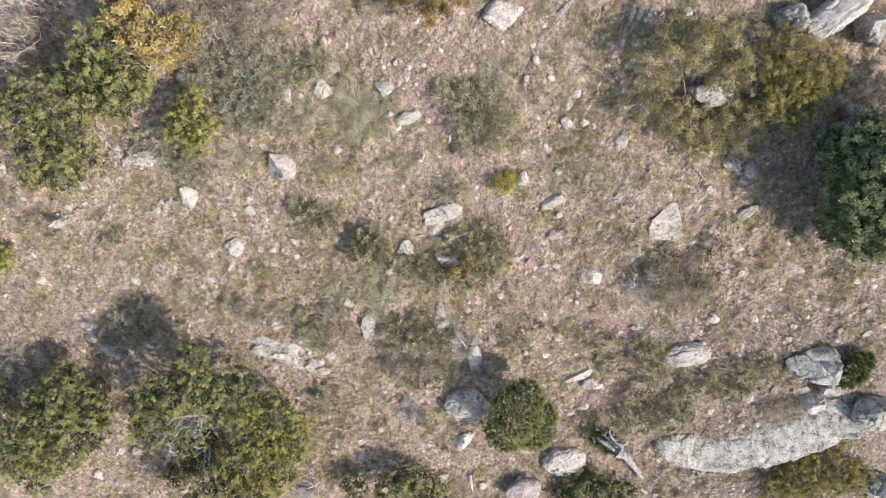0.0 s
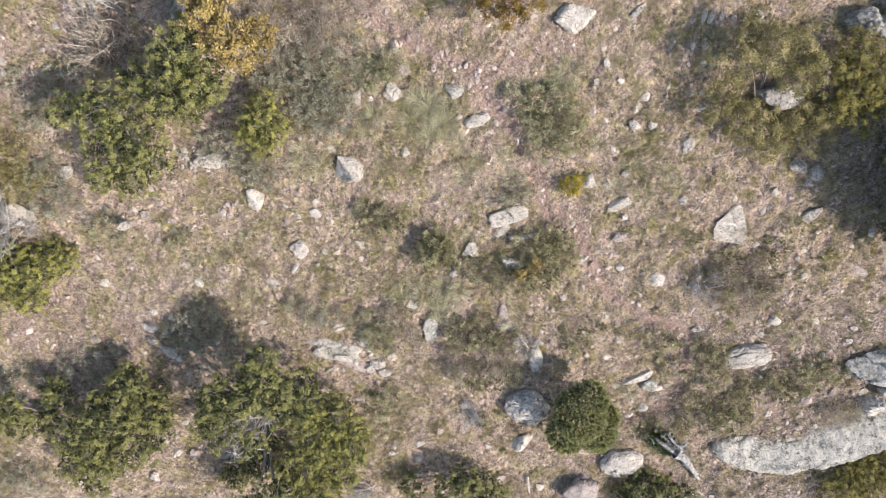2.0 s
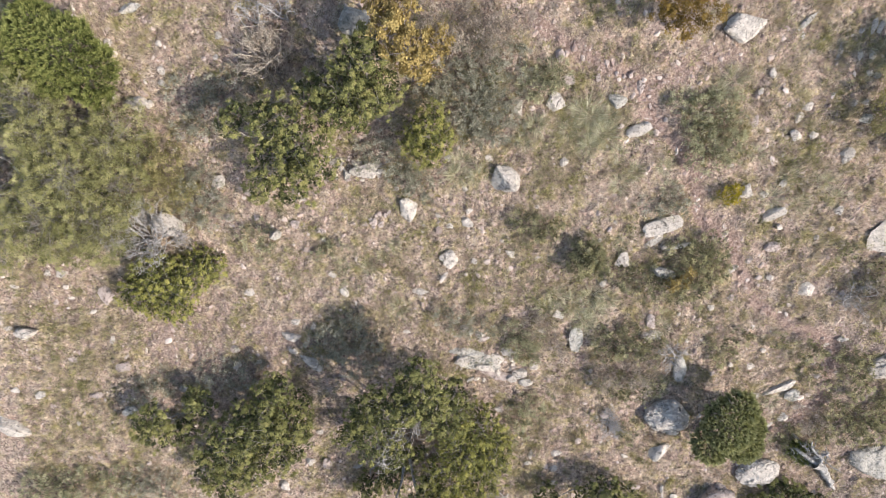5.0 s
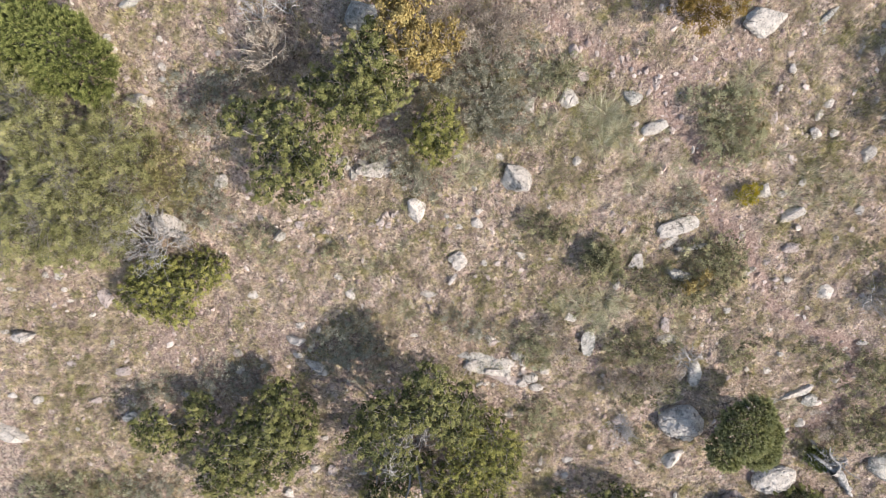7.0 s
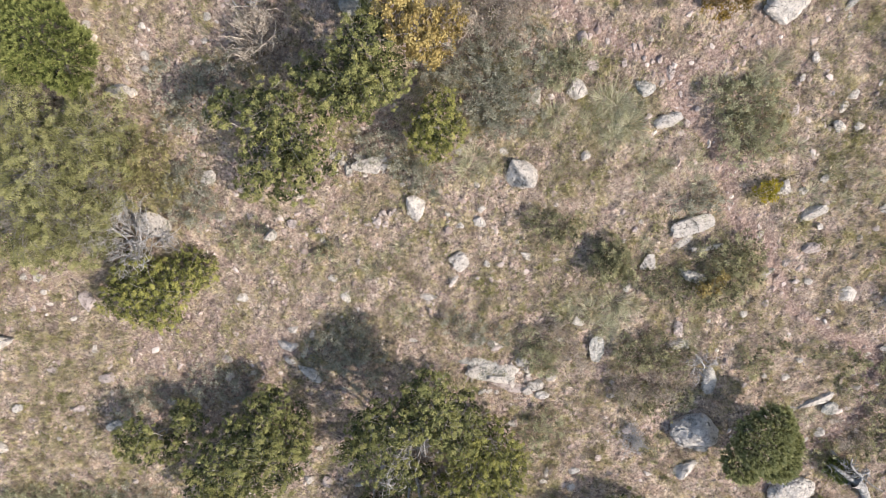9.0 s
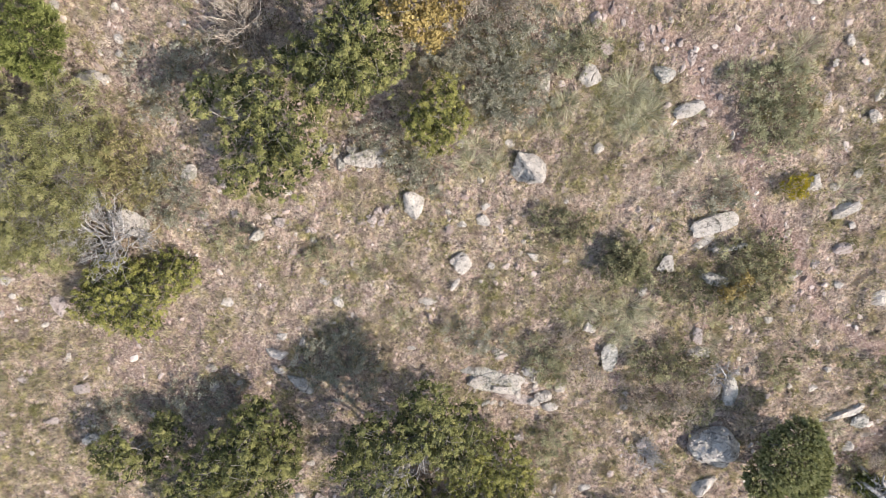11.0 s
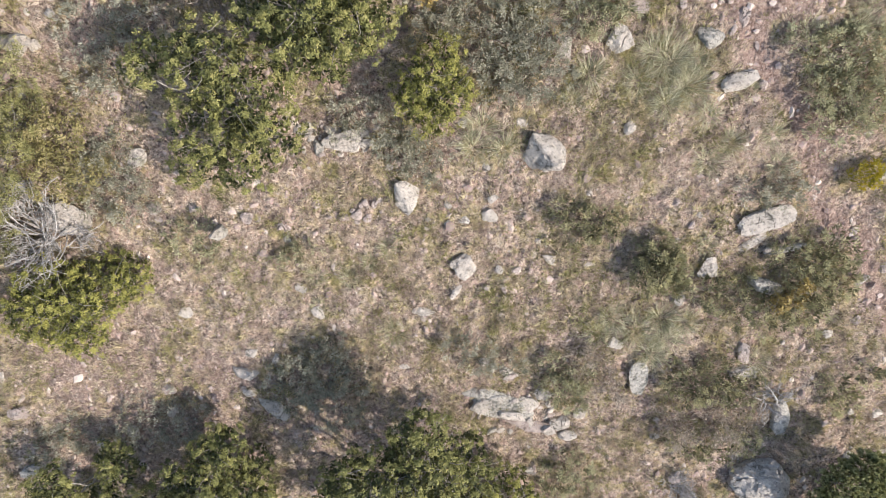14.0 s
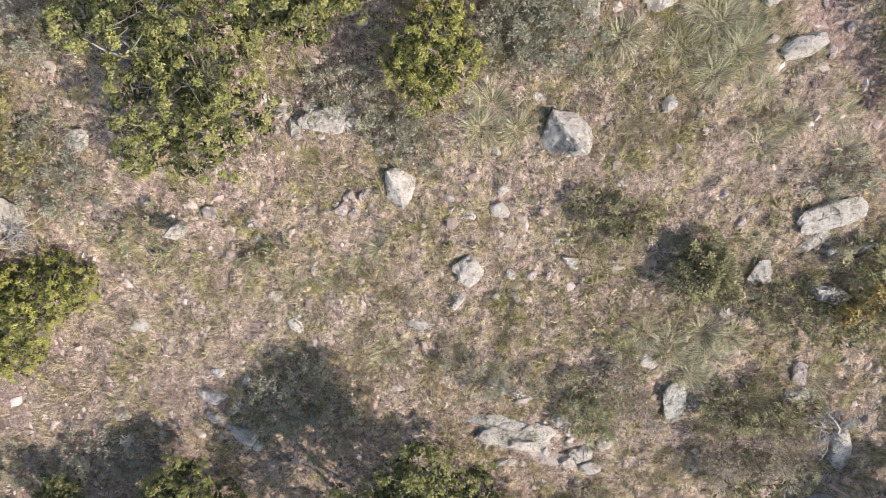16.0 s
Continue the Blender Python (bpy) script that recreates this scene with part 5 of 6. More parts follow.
shrub("scrub_bush", "low thinning olive scrub at the edge of a larger shrub", "thin", [(-9.57, 1.74, 0.41, 0.60), (-9.45, 1.28, 0.39, 0.50), (-9.83, 1.43, 0.40, 0.60), (-9.48, 2.06, 0.27, 0.40)], 404)
shrub("evergreen_shrub", "low spreading yellow-green evergreen mound", "bright", [(-10.09, -0.31, 0.53, 0.75), (-9.71, -0.54, 0.59, 0.80), (-10.49, -0.66, 0.41, 0.55), (-9.29, -0.20, 0.50, 0.55), (-8.98, -0.09, 0.36, 0.40), (-9.73, -0.90, 0.41, 0.55), (-10.19, -0.84, 0.36, 0.50)], 405)
shrub("oak_shrub", "spreading olive-green scrub oak casting deep shade", "oak", [(-8.16, -3.45, 0.64, 1.40), (-8.82, -3.87, 0.60, 1.30), (-7.92, -4.04, 0.63, 1.10), (-8.59, -4.47, 0.59, 1.00), (-7.55, -3.42, 0.50, 0.90), (-7.90, -2.83, 0.42, 1.00), (-9.39, -4.54, 0.44, 0.80), (-9.10, -5.06, 0.45, 0.70), (-7.51, -4.00, 0.33, 0.70), (-8.12, -3.36, 0.42, 1.20), (-7.70, -2.62, 0.34, 0.90), (-7.34, -3.02, 0.30, 0.60), (-7.32, -3.61, 0.26, 0.60)], 406, thick=1.15)
shrub("oak_shrub", "small dark-green scrub oak beside a larger one", "oak", [(-10.58, -3.47, 0.38, 0.90), (-10.39, -3.73, 0.38, 0.80), (-10.35, -3.25, 0.30, 0.90), (-9.52, -2.84, 0.25, 0.70), (-9.42, -3.03, 0.38, 0.80), (-9.93, -3.70, 0.36, 0.60)], 407)
shrub("oak_shrub", "large open scrub oak with grey bare twigs showing", "oak", [(-4.78, -2.58, 0.63, 1.90), (-5.34, -2.82, 0.56, 1.90), (-4.35, -2.99, 0.59, 1.60), (-5.76, -3.45, 0.53, 1.70), (-5.24, -4.01, 0.34, 1.30), (-6.05, -3.32, 0.32, 1.00), (-4.78, -2.13, 0.39, 1.80), (-4.12, -2.72, 0.41, 1.10), (-5.80, -2.88, 0.40, 1.60), (-6.38, -3.73, 0.30, 0.70), (-5.39, -4.75, 0.42, 0.55), (-5.94, -5.05, 0.34, 0.40), (-4.92, -4.11, 0.25, 0.60), (-4.72, -5.13, 0.52, 1.70), (-5.32, -5.49, 0.45, 1.50)], 408, thick=1.05)
shrub("evergreen_shrub", "bright green leafy shrub beside a large scrub oak", "bright", [(-3.54, -3.53, 0.57, 1.10), (-3.88, -3.96, 0.56, 1.20), (-3.29, -4.13, 0.53, 1.00), (-4.12, -3.45, 0.37, 1.20), (-3.51, -4.67, 0.59, 1.00), (-4.23, -4.49, 0.63, 1.20), (-4.59, -4.78, 0.34, 1.10), (-3.17, -3.79, 0.38, 0.80), (-3.99, -5.09, 0.51, 1.00), (-4.14, -5.34, 0.55, 1.60)], 409)
shrub("evergreen_shrub", "round dense grey-green shrub against a boulder", "tufted", [(1.51, -3.38, 0.54, 1.20), (1.89, -3.74, 0.45, 1.00), (1.31, -3.83, 0.43, 0.90), (1.67, -3.02, 0.41, 1.10), (2.07, -3.46, 0.32, 0.80), (1.33, -3.15, 0.37, 1.10)], 410)
shrub("oak_shrub", "broad thin-leaved olive shrub around a pale rock", "thin", [(4.30, 3.53, 0.51, 1.10), (3.86, 3.33, 0.43, 1.00), (4.89, 3.47, 0.48, 0.95), (5.16, 3.11, 0.47, 0.75), (3.80, 2.79, 0.43, 0.70), (4.18, 2.48, 0.44, 0.55), (4.64, 2.35, 0.53, 0.45), (5.14, 2.50, 0.51, 0.45), (5.52, 2.59, 0.44, 0.50), (4.04, 3.70, 0.31, 0.90), (5.00, 2.06, 0.40, 0.40), (5.47, 2.35, 0.44, 0.45)], 411, thick=1.4)
shrub("evergreen_shrub", "bright yellow-green leafy shrub", "yellow", [(6.02, 3.43, 0.46, 0.95), (6.47, 3.16, 0.48, 0.95), (6.04, 2.90, 0.44, 0.90), (6.61, 2.73, 0.43, 0.80), (5.96, 2.60, 0.37, 0.70), (6.89, 3.25, 0.36, 0.75), (6.39, 2.51, 0.39, 0.70), (5.83, 3.19, 0.32, 0.80), (7.04, 2.94, 0.28, 0.65)], 412)
shrub("evergreen_tree", "tall dark-green evergreen throwing a broad shadow", "dense", [(7.38, 1.20, 0.55, 1.75), (7.58, 0.62, 0.52, 1.60), (7.76, 1.36, 0.71, 2.10), (8.09, 0.60, 0.74, 2.00), (7.45, 1.72, 0.52, 1.70), (8.03, 0.17, 0.44, 1.30), (8.21, 1.06, 0.91, 2.30), (7.29, 0.98, 0.39, 1.30), (7.18, 1.52, 0.36, 1.30), (7.49, 0.48, 0.35, 1.20), (7.28, 2.04, 0.31, 1.40), (7.54, 1.16, 0.55, 0.90), (7.68, 0.44, 0.50, 0.80), (7.76, 1.44, 0.71, 1.20), (7.97, 0.43, 0.71, 1.20), (7.30, 1.82, 0.44, 0.80), (8.20, 1.02, 0.96, 1.60), (8.65, 1.80, 0.80, 2.20), (9.28, 1.70, 0.80, 2.30)], 413, "tree")
shrub("rust_shrub", "rust-coloured dry bush at the upper path", "rust", [(-0.27, 4.24, 0.46, 1.10), (0.06, 4.18, 0.34, 1.00), (-0.56, 4.31, 0.34, 1.00), (-0.14, 4.04, 0.27, 0.80)], 414)
shrub("evergreen_shrub", "small yellow-green bush tucked behind a boulder", "feather", [(8.60, -2.52, 0.32, 0.50), (8.51, -2.72, 0.23, 0.40), (8.79, -2.34, 0.22, 0.40)], 415)
shrub("autumn_shrub", "yellowish-olive bush below the rock ledge", "yellow", [(8.19, -4.98, 0.53, 0.45), (8.76, -4.83, 0.53, 0.50), (7.73, -5.13, 0.48, 0.40), (9.22, -5.13, 0.45, 0.45), (8.43, -5.39, 0.53, 0.50), (7.49, -5.44, 0.35, 0.35), (8.07, -4.67, 0.29, 0.30)], 416)
shrub("evergreen_shrub", "dark-green bush by a grey boulder", "oak", [(3.14, -5.34, 0.53, 0.50), (3.53, -5.39, 0.40, 0.45), (2.86, -5.62, 0.38, 0.40), (4.13, -5.49, 0.35, 0.35)], 417)
shrub("oak_shrub", "low dark bush half in shade on the lower slope", "oak", [(-0.84, -4.98, 0.41, 0.80), (-0.42, -5.19, 0.44, 0.80), (-1.15, -5.23, 0.46, 0.90), (-0.17, -5.43, 0.39, 0.70), (-1.98, -5.22, 0.32, 0.50)], 418)
shrub("evergreen_shrub", "small green bush under a fallen trunk", "feather", [(3.62, -4.24, 0.24, 0.20), (3.42, -4.14, 0.20, 0.18), (3.80, -4.34, 0.16, 0.16)], 419)

# ---------------------------------------------------------------- low scrub
shrub("low_scrub", "low grey-green scrub with fine dry twigs", "scrub", [(-3.83, 2.94, 0.49, 0.25), (-3.41, 2.74, 0.44, 0.25), (-3.21, 3.04, 0.39, 0.21), (-4.14, 3.23, 0.39, 0.22), (-3.63, 3.32, 0.43, 0.25), (-3.09, 2.55, 0.33, 0.21)], 420, "low shrub", group="low scrub on the slope")
shrub("low_scrub", "low grey-green scrub with fine dry twigs", "scrub", [(-4.14, 3.52, 0.43, 0.20), (-3.64, 3.69, 0.45, 0.26), (-3.13, 3.60, 0.39, 0.22), (-4.55, 3.34, 0.35, 0.21), (-4.56, 3.04, 0.29, 0.25)], 421, "low shrub", group="low scrub on the slope")
shrub("low_scrub", "low greyish-brown twiggy scrub", "brown", [(-4.15, 4.33, 0.53, 0.29), (-3.65, 4.23, 0.51, 0.29), (-3.15, 4.22, 0.42, 0.31), (-4.35, 4.06, 0.36, 0.27), (-3.54, 3.96, 0.38, 0.27)], 422, "low shrub", group="low scrub on the slope")
shrub("low_scrub", "tan leafless brush in the shade of an oak", "brown", [(-7.41, 3.52, 0.43, 0.39), (-7.49, 3.90, 0.39, 0.34), (-7.22, 3.22, 0.33, 0.47)], 423, "low shrub", group="low scrub on the slope")
shrub("low_scrub", "low olive scrub spreading round slabs of rock", "darkscrub", [(0.73, 0.18, 0.38, 0.20), (0.40, 0.12, 0.33, 0.21), (1.07, -0.10, 0.36, 0.23), (0.63, -0.55, 0.41, 0.24), (0.18, -0.55, 0.41, 0.22), (-0.27, -0.44, 0.41, 0.24), (-0.72, -0.33, 0.29, 0.20), (0.74, -0.21, 0.33, 0.20), (1.07, 0.34, 0.26, 0.19)], 424, "low shrub", group="low scrub on the slope")
shrub("low_scrub", "small orange and yellow herb", "gold", [(0.49, -0.32, 0.13, 0.32), (0.24, -0.49, 0.10, 0.30)], 425, "low shrub", group="low scrub on the slope")
shrub("low_scrub", "low grey-green scrub with fine dry twigs", "olivescrub", [(0.58, 2.72, 0.44, 0.20), (0.80, 2.33, 0.49, 0.19), (0.70, 1.93, 0.38, 0.18), (0.17, 2.81, 0.31, 0.22), (0.89, 2.81, 0.37, 0.22), (0.48, 2.37, 0.33, 0.21), (1.12, 2.13, 0.29, 0.22)], 426, "low shrub", group="low scrub on the slope")
shrub("low_scrub", "low grey-green scrub with fine dry twigs", "scrub", [(0.07, 1.21, 0.30, 0.15), (-0.32, 1.05, 0.23, 0.18), (0.28, 1.05, 0.23, 0.16)], 427, "low shrub", group="low scrub on the slope")
shrub("low_scrub", "low olive scrub growing among dry grass", "olivescrub", [(-2.63, -1.81, 0.32, 0.15), (-2.44, -1.56, 0.22, 0.19)], 428, "low shrub", group="low scrub on the slope")
shrub("low_scrub", "low purplish-brown twiggy scrub patch", "brown", [(4.61, -0.44, 0.48, 0.18), (5.08, -0.56, 0.41, 0.16), (4.78, -0.91, 0.41, 0.19), (4.26, -0.44, 0.36, 0.21), (4.20, -0.91, 0.34, 0.18)], 429, "low shrub", group="low scrub on the slope")
shrub("low_scrub", "low olive scrub growing among dry grass", "darkscrub", [(4.40, -0.67, 0.36, 0.20), (5.30, -0.44, 0.27, 0.17), (4.47, -0.21, 0.31, 0.16)], 430, "low shrub", group="low scrub on the slope")
shrub("low_scrub", "low olive scrub growing among dry grass", "darkscrub", [(5.41, 0.07, 0.26, 0.12), (5.26, -0.05, 0.19, 0.12)], 431, "low shrub", group="low scrub on the slope")
shrub("low_scrub", "low grey-green scrub with fine dry twigs", "darkscrub", [(3.24, -1.87, 0.30, 0.20), (3.48, -1.93, 0.20, 0.19)], 432, "low shrub", group="low scrub on the slope")
shrub("low_scrub", "low olive scrub growing among dry grass", "darkscrub", [(4.33, -2.24, 0.38, 0.21), (4.19, -1.99, 0.27, 0.22), (4.50, -2.62, 0.30, 0.18)], 433, "low shrub", group="low scrub on the slope")
shrub("low_scrub", "low dark-green scrub among stones", "darkscrub", [(6.58, -2.56, 0.30, 0.21), (6.32, -2.49, 0.25, 0.24), (6.57, -2.88, 0.26, 0.20)], 434, "low shrub", group="low scrub on the slope")
shrub("low_scrub", "low olive scrub growing among dry grass", "darkscrub", [(5.27, -3.01, 0.33, 0.16), (5.43, -2.82, 0.26, 0.17), (5.10, -3.14, 0.23, 0.17)], 435, "low shrub", group="low scrub on the slope")
shrub("low_scrub", "low grey-green scrub with fine dry twigs", "darkscrub", [(4.68, -3.45, 0.36, 0.27), (4.59, -3.71, 0.31, 0.26), (4.90, -3.65, 0.26, 0.24)], 436, "low shrub", group="low scrub on the slope")
shrub("low_scrub", "low brown scrub with a few dry leaves", "brown", [(3.55, -3.34, 0.34, 0.13), (3.86, -3.40, 0.26, 0.14)], 437, "low shrub", group="low scrub on the slope")
shrub("low_scrub", "low olive scrub growing among dry grass", "darkscrub", [(4.06, -3.67, 0.31, 0.17), (3.88, -3.74, 0.23, 0.15)], 438, "low shrub", group="low scrub on the slope")
shrub("low_scrub", "low brown scrub with a few dry leaves", "brown", [(7.41, -3.41, 0.29, 0.16), (7.18, -3.54, 0.23, 0.18)], 439, "low shrub", group="low scrub on the slope")
shrub("low_scrub", "low olive scrub growing among dry grass", "olivescrub", [(-2.46, -3.13, 0.33, 0.20), (-2.72, -3.33, 0.28, 0.20), (-2.36, -3.39, 0.23, 0.19)], 440, "low shrub", group="low scrub on the slope")
shrub("low_scrub", "low olive scrub growing among dry grass", "olivescrub", [(-2.76, -3.68, 0.29, 0.12)], 441, "low shrub", group="low scrub on the slope")
shrub("low_scrub", "low olive scrub on the lower slope", "olivescrub", [(-13.07, -5.20, 0.54, 0.25), (-12.42, -5.25, 0.54, 0.30), (-13.57, -5.25, 0.49, 0.29), (-11.75, -5.05, 0.35, 0.29)], 442, "low shrub", group="low scrub on the slope")
shrub("low_scrub", "low grey-green scrub with fine dry twigs", "scrub", [(-11.01, -5.00, 0.46, 0.20), (-10.65, -5.15, 0.41, 0.21), (-11.31, -5.29, 0.36, 0.21)], 443, "low shrub", group="low scrub on the slope")
shrub("low_scrub", "small clump of bright yellow flowers", "flower", [(1.18, 1.28, 0.17, 0.26), (1.29, 1.35, 0.11, 0.20), (1.09, 1.22, 0.10, 0.25)], 444, "low shrub", group="low scrub on the slope")
shrub("low_scrub", "low olive scrub growing among dry grass", "olivescrub", [(-2.30, 3.40, 0.30, 0.16), (-2.62, 3.31, 0.33, 0.14), (-2.47, 3.16, 0.26, 0.17)], 445, "low shrub", group="low scrub on the slope")
shrub("low_scrub", "low olive scrub growing among dry grass", "darkscrub", [(1.48, -1.87, 0.30, 0.14), (1.30, -1.75, 0.20, 0.12)], 446, "low shrub", group="low scrub on the slope")
shrub("low_scrub", "low olive herb with an upright stem", "olivescrub", [(-8.10, 0.53, 0.26, 0.23), (-7.81, 0.64, 0.14, 0.23)], 447, "low shrub", group="low scrub on the slope")
shrub("low_scrub", "low grey-green scrub with fine dry twigs", "scrub", [(-4.00, -1.21, 0.30, 0.13), (-4.23, -1.09, 0.25, 0.13), (-3.55, -1.39, 0.27, 0.14)], 448, "low shrub", group="low scrub on the slope")

# ---------------------------------------------------------------- dead wood and grass tussocks
dead_shrub(-10.20, 0.50, 0.68, 0.80, 40, 449, label="bleached grey dead shrub against a pale rock")
dead_shrub(-10.28, 0.87, 0.38, 0.50, 8, 450, label="bare silver-grey branches poking from a shrub", one_way=70)
dead_shrub(-9.83, 0.42, 0.50, 0.30, 7, 451, label="pale dead branches lying over stones", one_way=0)
dead_shrub(-12.78, 1.95, 0.50, 1.50, 22, 452, label="bare grey branches inside a green shrub")
dead_shrub(-0.78, -3.35, 0.59, 0.25, 9, 453, label="pale dead branches lying on dry grass", one_way=-60)
dead_shrub(-0.85, -3.42, 0.29, 0.20, 10, 454, label="pale dead twigs lying on dry grass")
dead_shrub(0.43, -2.01, 0.36, 0.30, 14, 455, label="grey dead brush beside a pale rock")
dead_shrub(3.99, -0.68, 0.39, 0.35, 20, 456, label="bleached grey dead shrub with fine twigs")
dead_shrub(-7.58, 3.69, 0.46, 0.80, 24, 457, label="tan leafless brush in shade", wood=TANTWIG)
dead_shrub(-2.88, -5.39, 0.59, 0.35, 10, 458, label="pale fallen branches at the edge of a bush", one_way=200)
dead_shrub(-5.10, -3.94, 0.50, 1.35, 16, 459, label="bare grey twigs in a scrub oak", one_way=200)
dead_shrub(-5.09, -3.39, 0.37, 1.30, 14, 460, label="bare grey twigs in a scrub oak")
dead_shrub(-7.20, 4.52, 0.31, 0.50, 12, 461, label="pale dead branches in shade")
dead_shrub(-7.68, 4.35, 0.35, 0.35, 9, 462, label="scattered pale dead branches")
dead_shrub(5.15, -0.74, 0.28, 0.30, 12, 463, label="dark dead twigs in low scrub", wood=BROWNTWIG)
bunch_grass(-1.62, 2.75, 0.42, 81, 464)
bunch_grass(-1.26, 2.40, 0.38, 78, 465)
bunch_grass(-1.54, 2.15, 0.29, 68, 466)
bunch_grass(-1.01, 2.05, 0.25, 64, 467)
bunch_grass(-2.33, 3.38, 0.32, 72, 468)
bunch_grass(-1.96, 2.46, 0.29, 68, 469)
bunch_grass(-2.75, 3.24, 0.28, 68, 470)
bunch_grass(-2.59, 2.56, 0.29, 68, 471)
bunch_grass(-1.67, -0.91, 0.37, 74, 472)
bunch_grass(-1.44, -1.21, 0.31, 68, 473)
bunch_grass(-0.97, -0.80, 0.31, 68, 474)
bunch_grass(-2.01, -0.74, 0.31, 68, 475)
bunch_grass(3.66, 3.76, 0.37, 78, 476)
bunch_grass(3.53, 3.53, 0.24, 64, 477)
bunch_grass(1.00, 3.33, 0.34, 74, 478)
bunch_grass(0.79, 3.09, 0.28, 68, 479)
bunch_grass(0.17, 3.04, 0.24, 64, 480)
bunch_grass(2.04, 1.22, 0.30, 68, 481)
bunch_grass(2.60, 1.11, 0.26, 64, 482)
bunch_grass(5.78, 4.09, 0.24, 64, 483)
bunch_grass(-3.95, 1.91, 0.33, 72, 484)
bunch_grass(-3.64, 1.65, 0.26, 64, 485)
bunch_grass(-3.28, 3.25, 0.28, 68, 486)
bunch_grass(0.19, -1.39, 0.25, 62, 487)
bunch_grass(3.01, 1.54, 0.24, 62, 488)
bunch_grass(3.31, 1.22, 0.28, 66, 489)
bunch_grass(2.35, 1.64, 0.25, 64, 490)
bunch_grass(1.68, 2.05, 0.23, 62, 491)
bunch_grass(6.14, -1.89, 0.21, 58, 492)
bunch_grass(7.76, -3.64, 0.38, 72, 493)
bunch_grass(2.75, -3.03, 0.26, 62, 494)
bunch_grass(-1.52, 2.67, 0.33, 90, 495)
bunch_grass(-1.39, 2.40, 0.30, 83, 496)
bunch_grass(-1.57, 2.23, 0.25, 73, 497)
bunch_grass(-2.58, 2.55, 0.25, 73, 498)
bunch_grass(-2.79, 2.24, 0.20, 63, 499)
bunch_grass(-4.06, 1.67, 0.32, 83, 500)
bunch_grass(-0.64, 1.71, 0.24, 69, 501)
bunch_grass(-0.92, 1.47, 0.27, 75, 502)
bunch_grass(0.05, 1.42, 0.24, 69, 503)
bunch_grass(-2.20, -0.96, 0.30, 75, 504)
bunch_grass(-1.29, -0.73, 0.35, 83, 505)
bunch_grass(-1.18, -1.03, 0.32, 78, 506)
bunch_grass(-1.36, -1.29, 0.29, 73, 507)
bunch_grass(-5.19, -0.97, 0.28, 71, 508)
bunch_grass(-5.53, 0.10, 0.17, 54, 509)
bunch_grass(-5.83, -0.14, 0.21, 61, 510)
bunch_grass(-2.44, 1.69, 0.14, 50, 511)
bunch_grass(-0.80, 0.31, 0.20, 61, 512)
bunch_grass(-3.77, -1.23, 0.18, 54, 513)
bunch_grass(-6.33, -0.54, 0.15, 50, 514)
bunch_grass(-5.26, 0.31, 0.19, 59, 515)
bunch_grass(-0.45, 2.37, 0.16, 57, 516)
bunch_grass(-3.22, -1.49, 0.19, 57, 517)
bunch_grass(-0.10, 1.80, 0.22, 67, 518)
bunch_grass(-6.31, -0.11, 0.19, 57, 519)
bunch_grass(-1.78, 2.81, 0.27, 78, 520)
bunch_grass(-1.23, 2.70, 0.25, 73, 521)
shrub("low_scrub", "low grey-green scrub with fine dry twigs", "scrub", [(-5.62, 2.21, 0.32, 0.18), (-5.38, 1.97, 0.33, 0.23), (-5.75, 1.98, 0.26, 0.19), (-5.07, 1.85, 0.24, 0.23)], 522, "low shrub", group="low scrub on the slope")
shrub("low_scrub", "low grey-green scrub with fine dry twigs", "scrub", [(-4.89, 1.50, 0.33, 0.21), (-4.70, 1.61, 0.30, 0.23), (-5.01, 1.61, 0.26, 0.26), (-4.58, 1.31, 0.20, 0.25), (-5.27, 1.62, 0.16, 0.20)], 523, "low shrub", group="low scrub on the slope")
shrub("low_scrub", "low grey-green scrub with fine dry twigs", "scrub", [(-3.69, 2.66, 0.37, 0.27), (-3.33, 2.55, 0.38, 0.25), (-3.80, 2.40, 0.32, 0.22), (-3.44, 2.28, 0.29, 0.24)], 524, "low shrub", group="low scrub on the slope")
shrub("low_scrub", "low olive scrub growing among dry grass", "darkscrub", [(-2.57, 0.63, 0.34, 0.17), (-2.32, 0.69, 0.29, 0.16), (-2.72, 0.82, 0.25, 0.18), (-2.24, 0.50, 0.21, 0.18)], 525, "low shrub", group="low scrub on the slope")
shrub("low_scrub", "rounded dark grey-green bush", "darkscrub", [(-1.50, 0.08, 0.32, 0.34), (-1.34, -0.08, 0.29, 0.30), (-1.60, -0.12, 0.25, 0.27), (-1.45, 0.22, 0.25, 0.29)], 526, "low shrub", group="low scrub on the slope", thick=2.2)
shrub("low_scrub", "dark leafless brush beside a pale rock", "brown", [(-2.19, -1.52, 0.34, 0.22), (-2.02, -1.76, 0.27, 0.17), (-2.34, -1.31, 0.22, 0.16)], 527, "low shrub", group="low scrub on the slope")
shrub("low_scrub", "low olive scrub growing among dry grass", "darkscrub", [(-0.50, -1.67, 0.42, 0.22), (-0.84, -1.74, 0.37, 0.22), (-0.11, -1.83, 0.38, 0.21)], 528, "low shrub", group="low scrub on the slope")
shrub("low_scrub", "low olive-brown scrub next to pale stone", "brown", [(-0.63, -2.21, 0.46, 0.23), (-0.18, -2.29, 0.43, 0.23), (-0.97, -2.30, 0.35, 0.21), (0.10, -2.15, 0.35, 0.18)], 529, "low shrub", group="low scrub on the slope")
shrub("low_scrub", "low olive scrub growing among dry grass", "darkscrub", [(-0.71, -2.62, 0.39, 0.22), (-0.24, -2.71, 0.39, 0.19), (0.09, -2.62, 0.31, 0.23)], 530, "low shrub", group="low scrub on the slope")
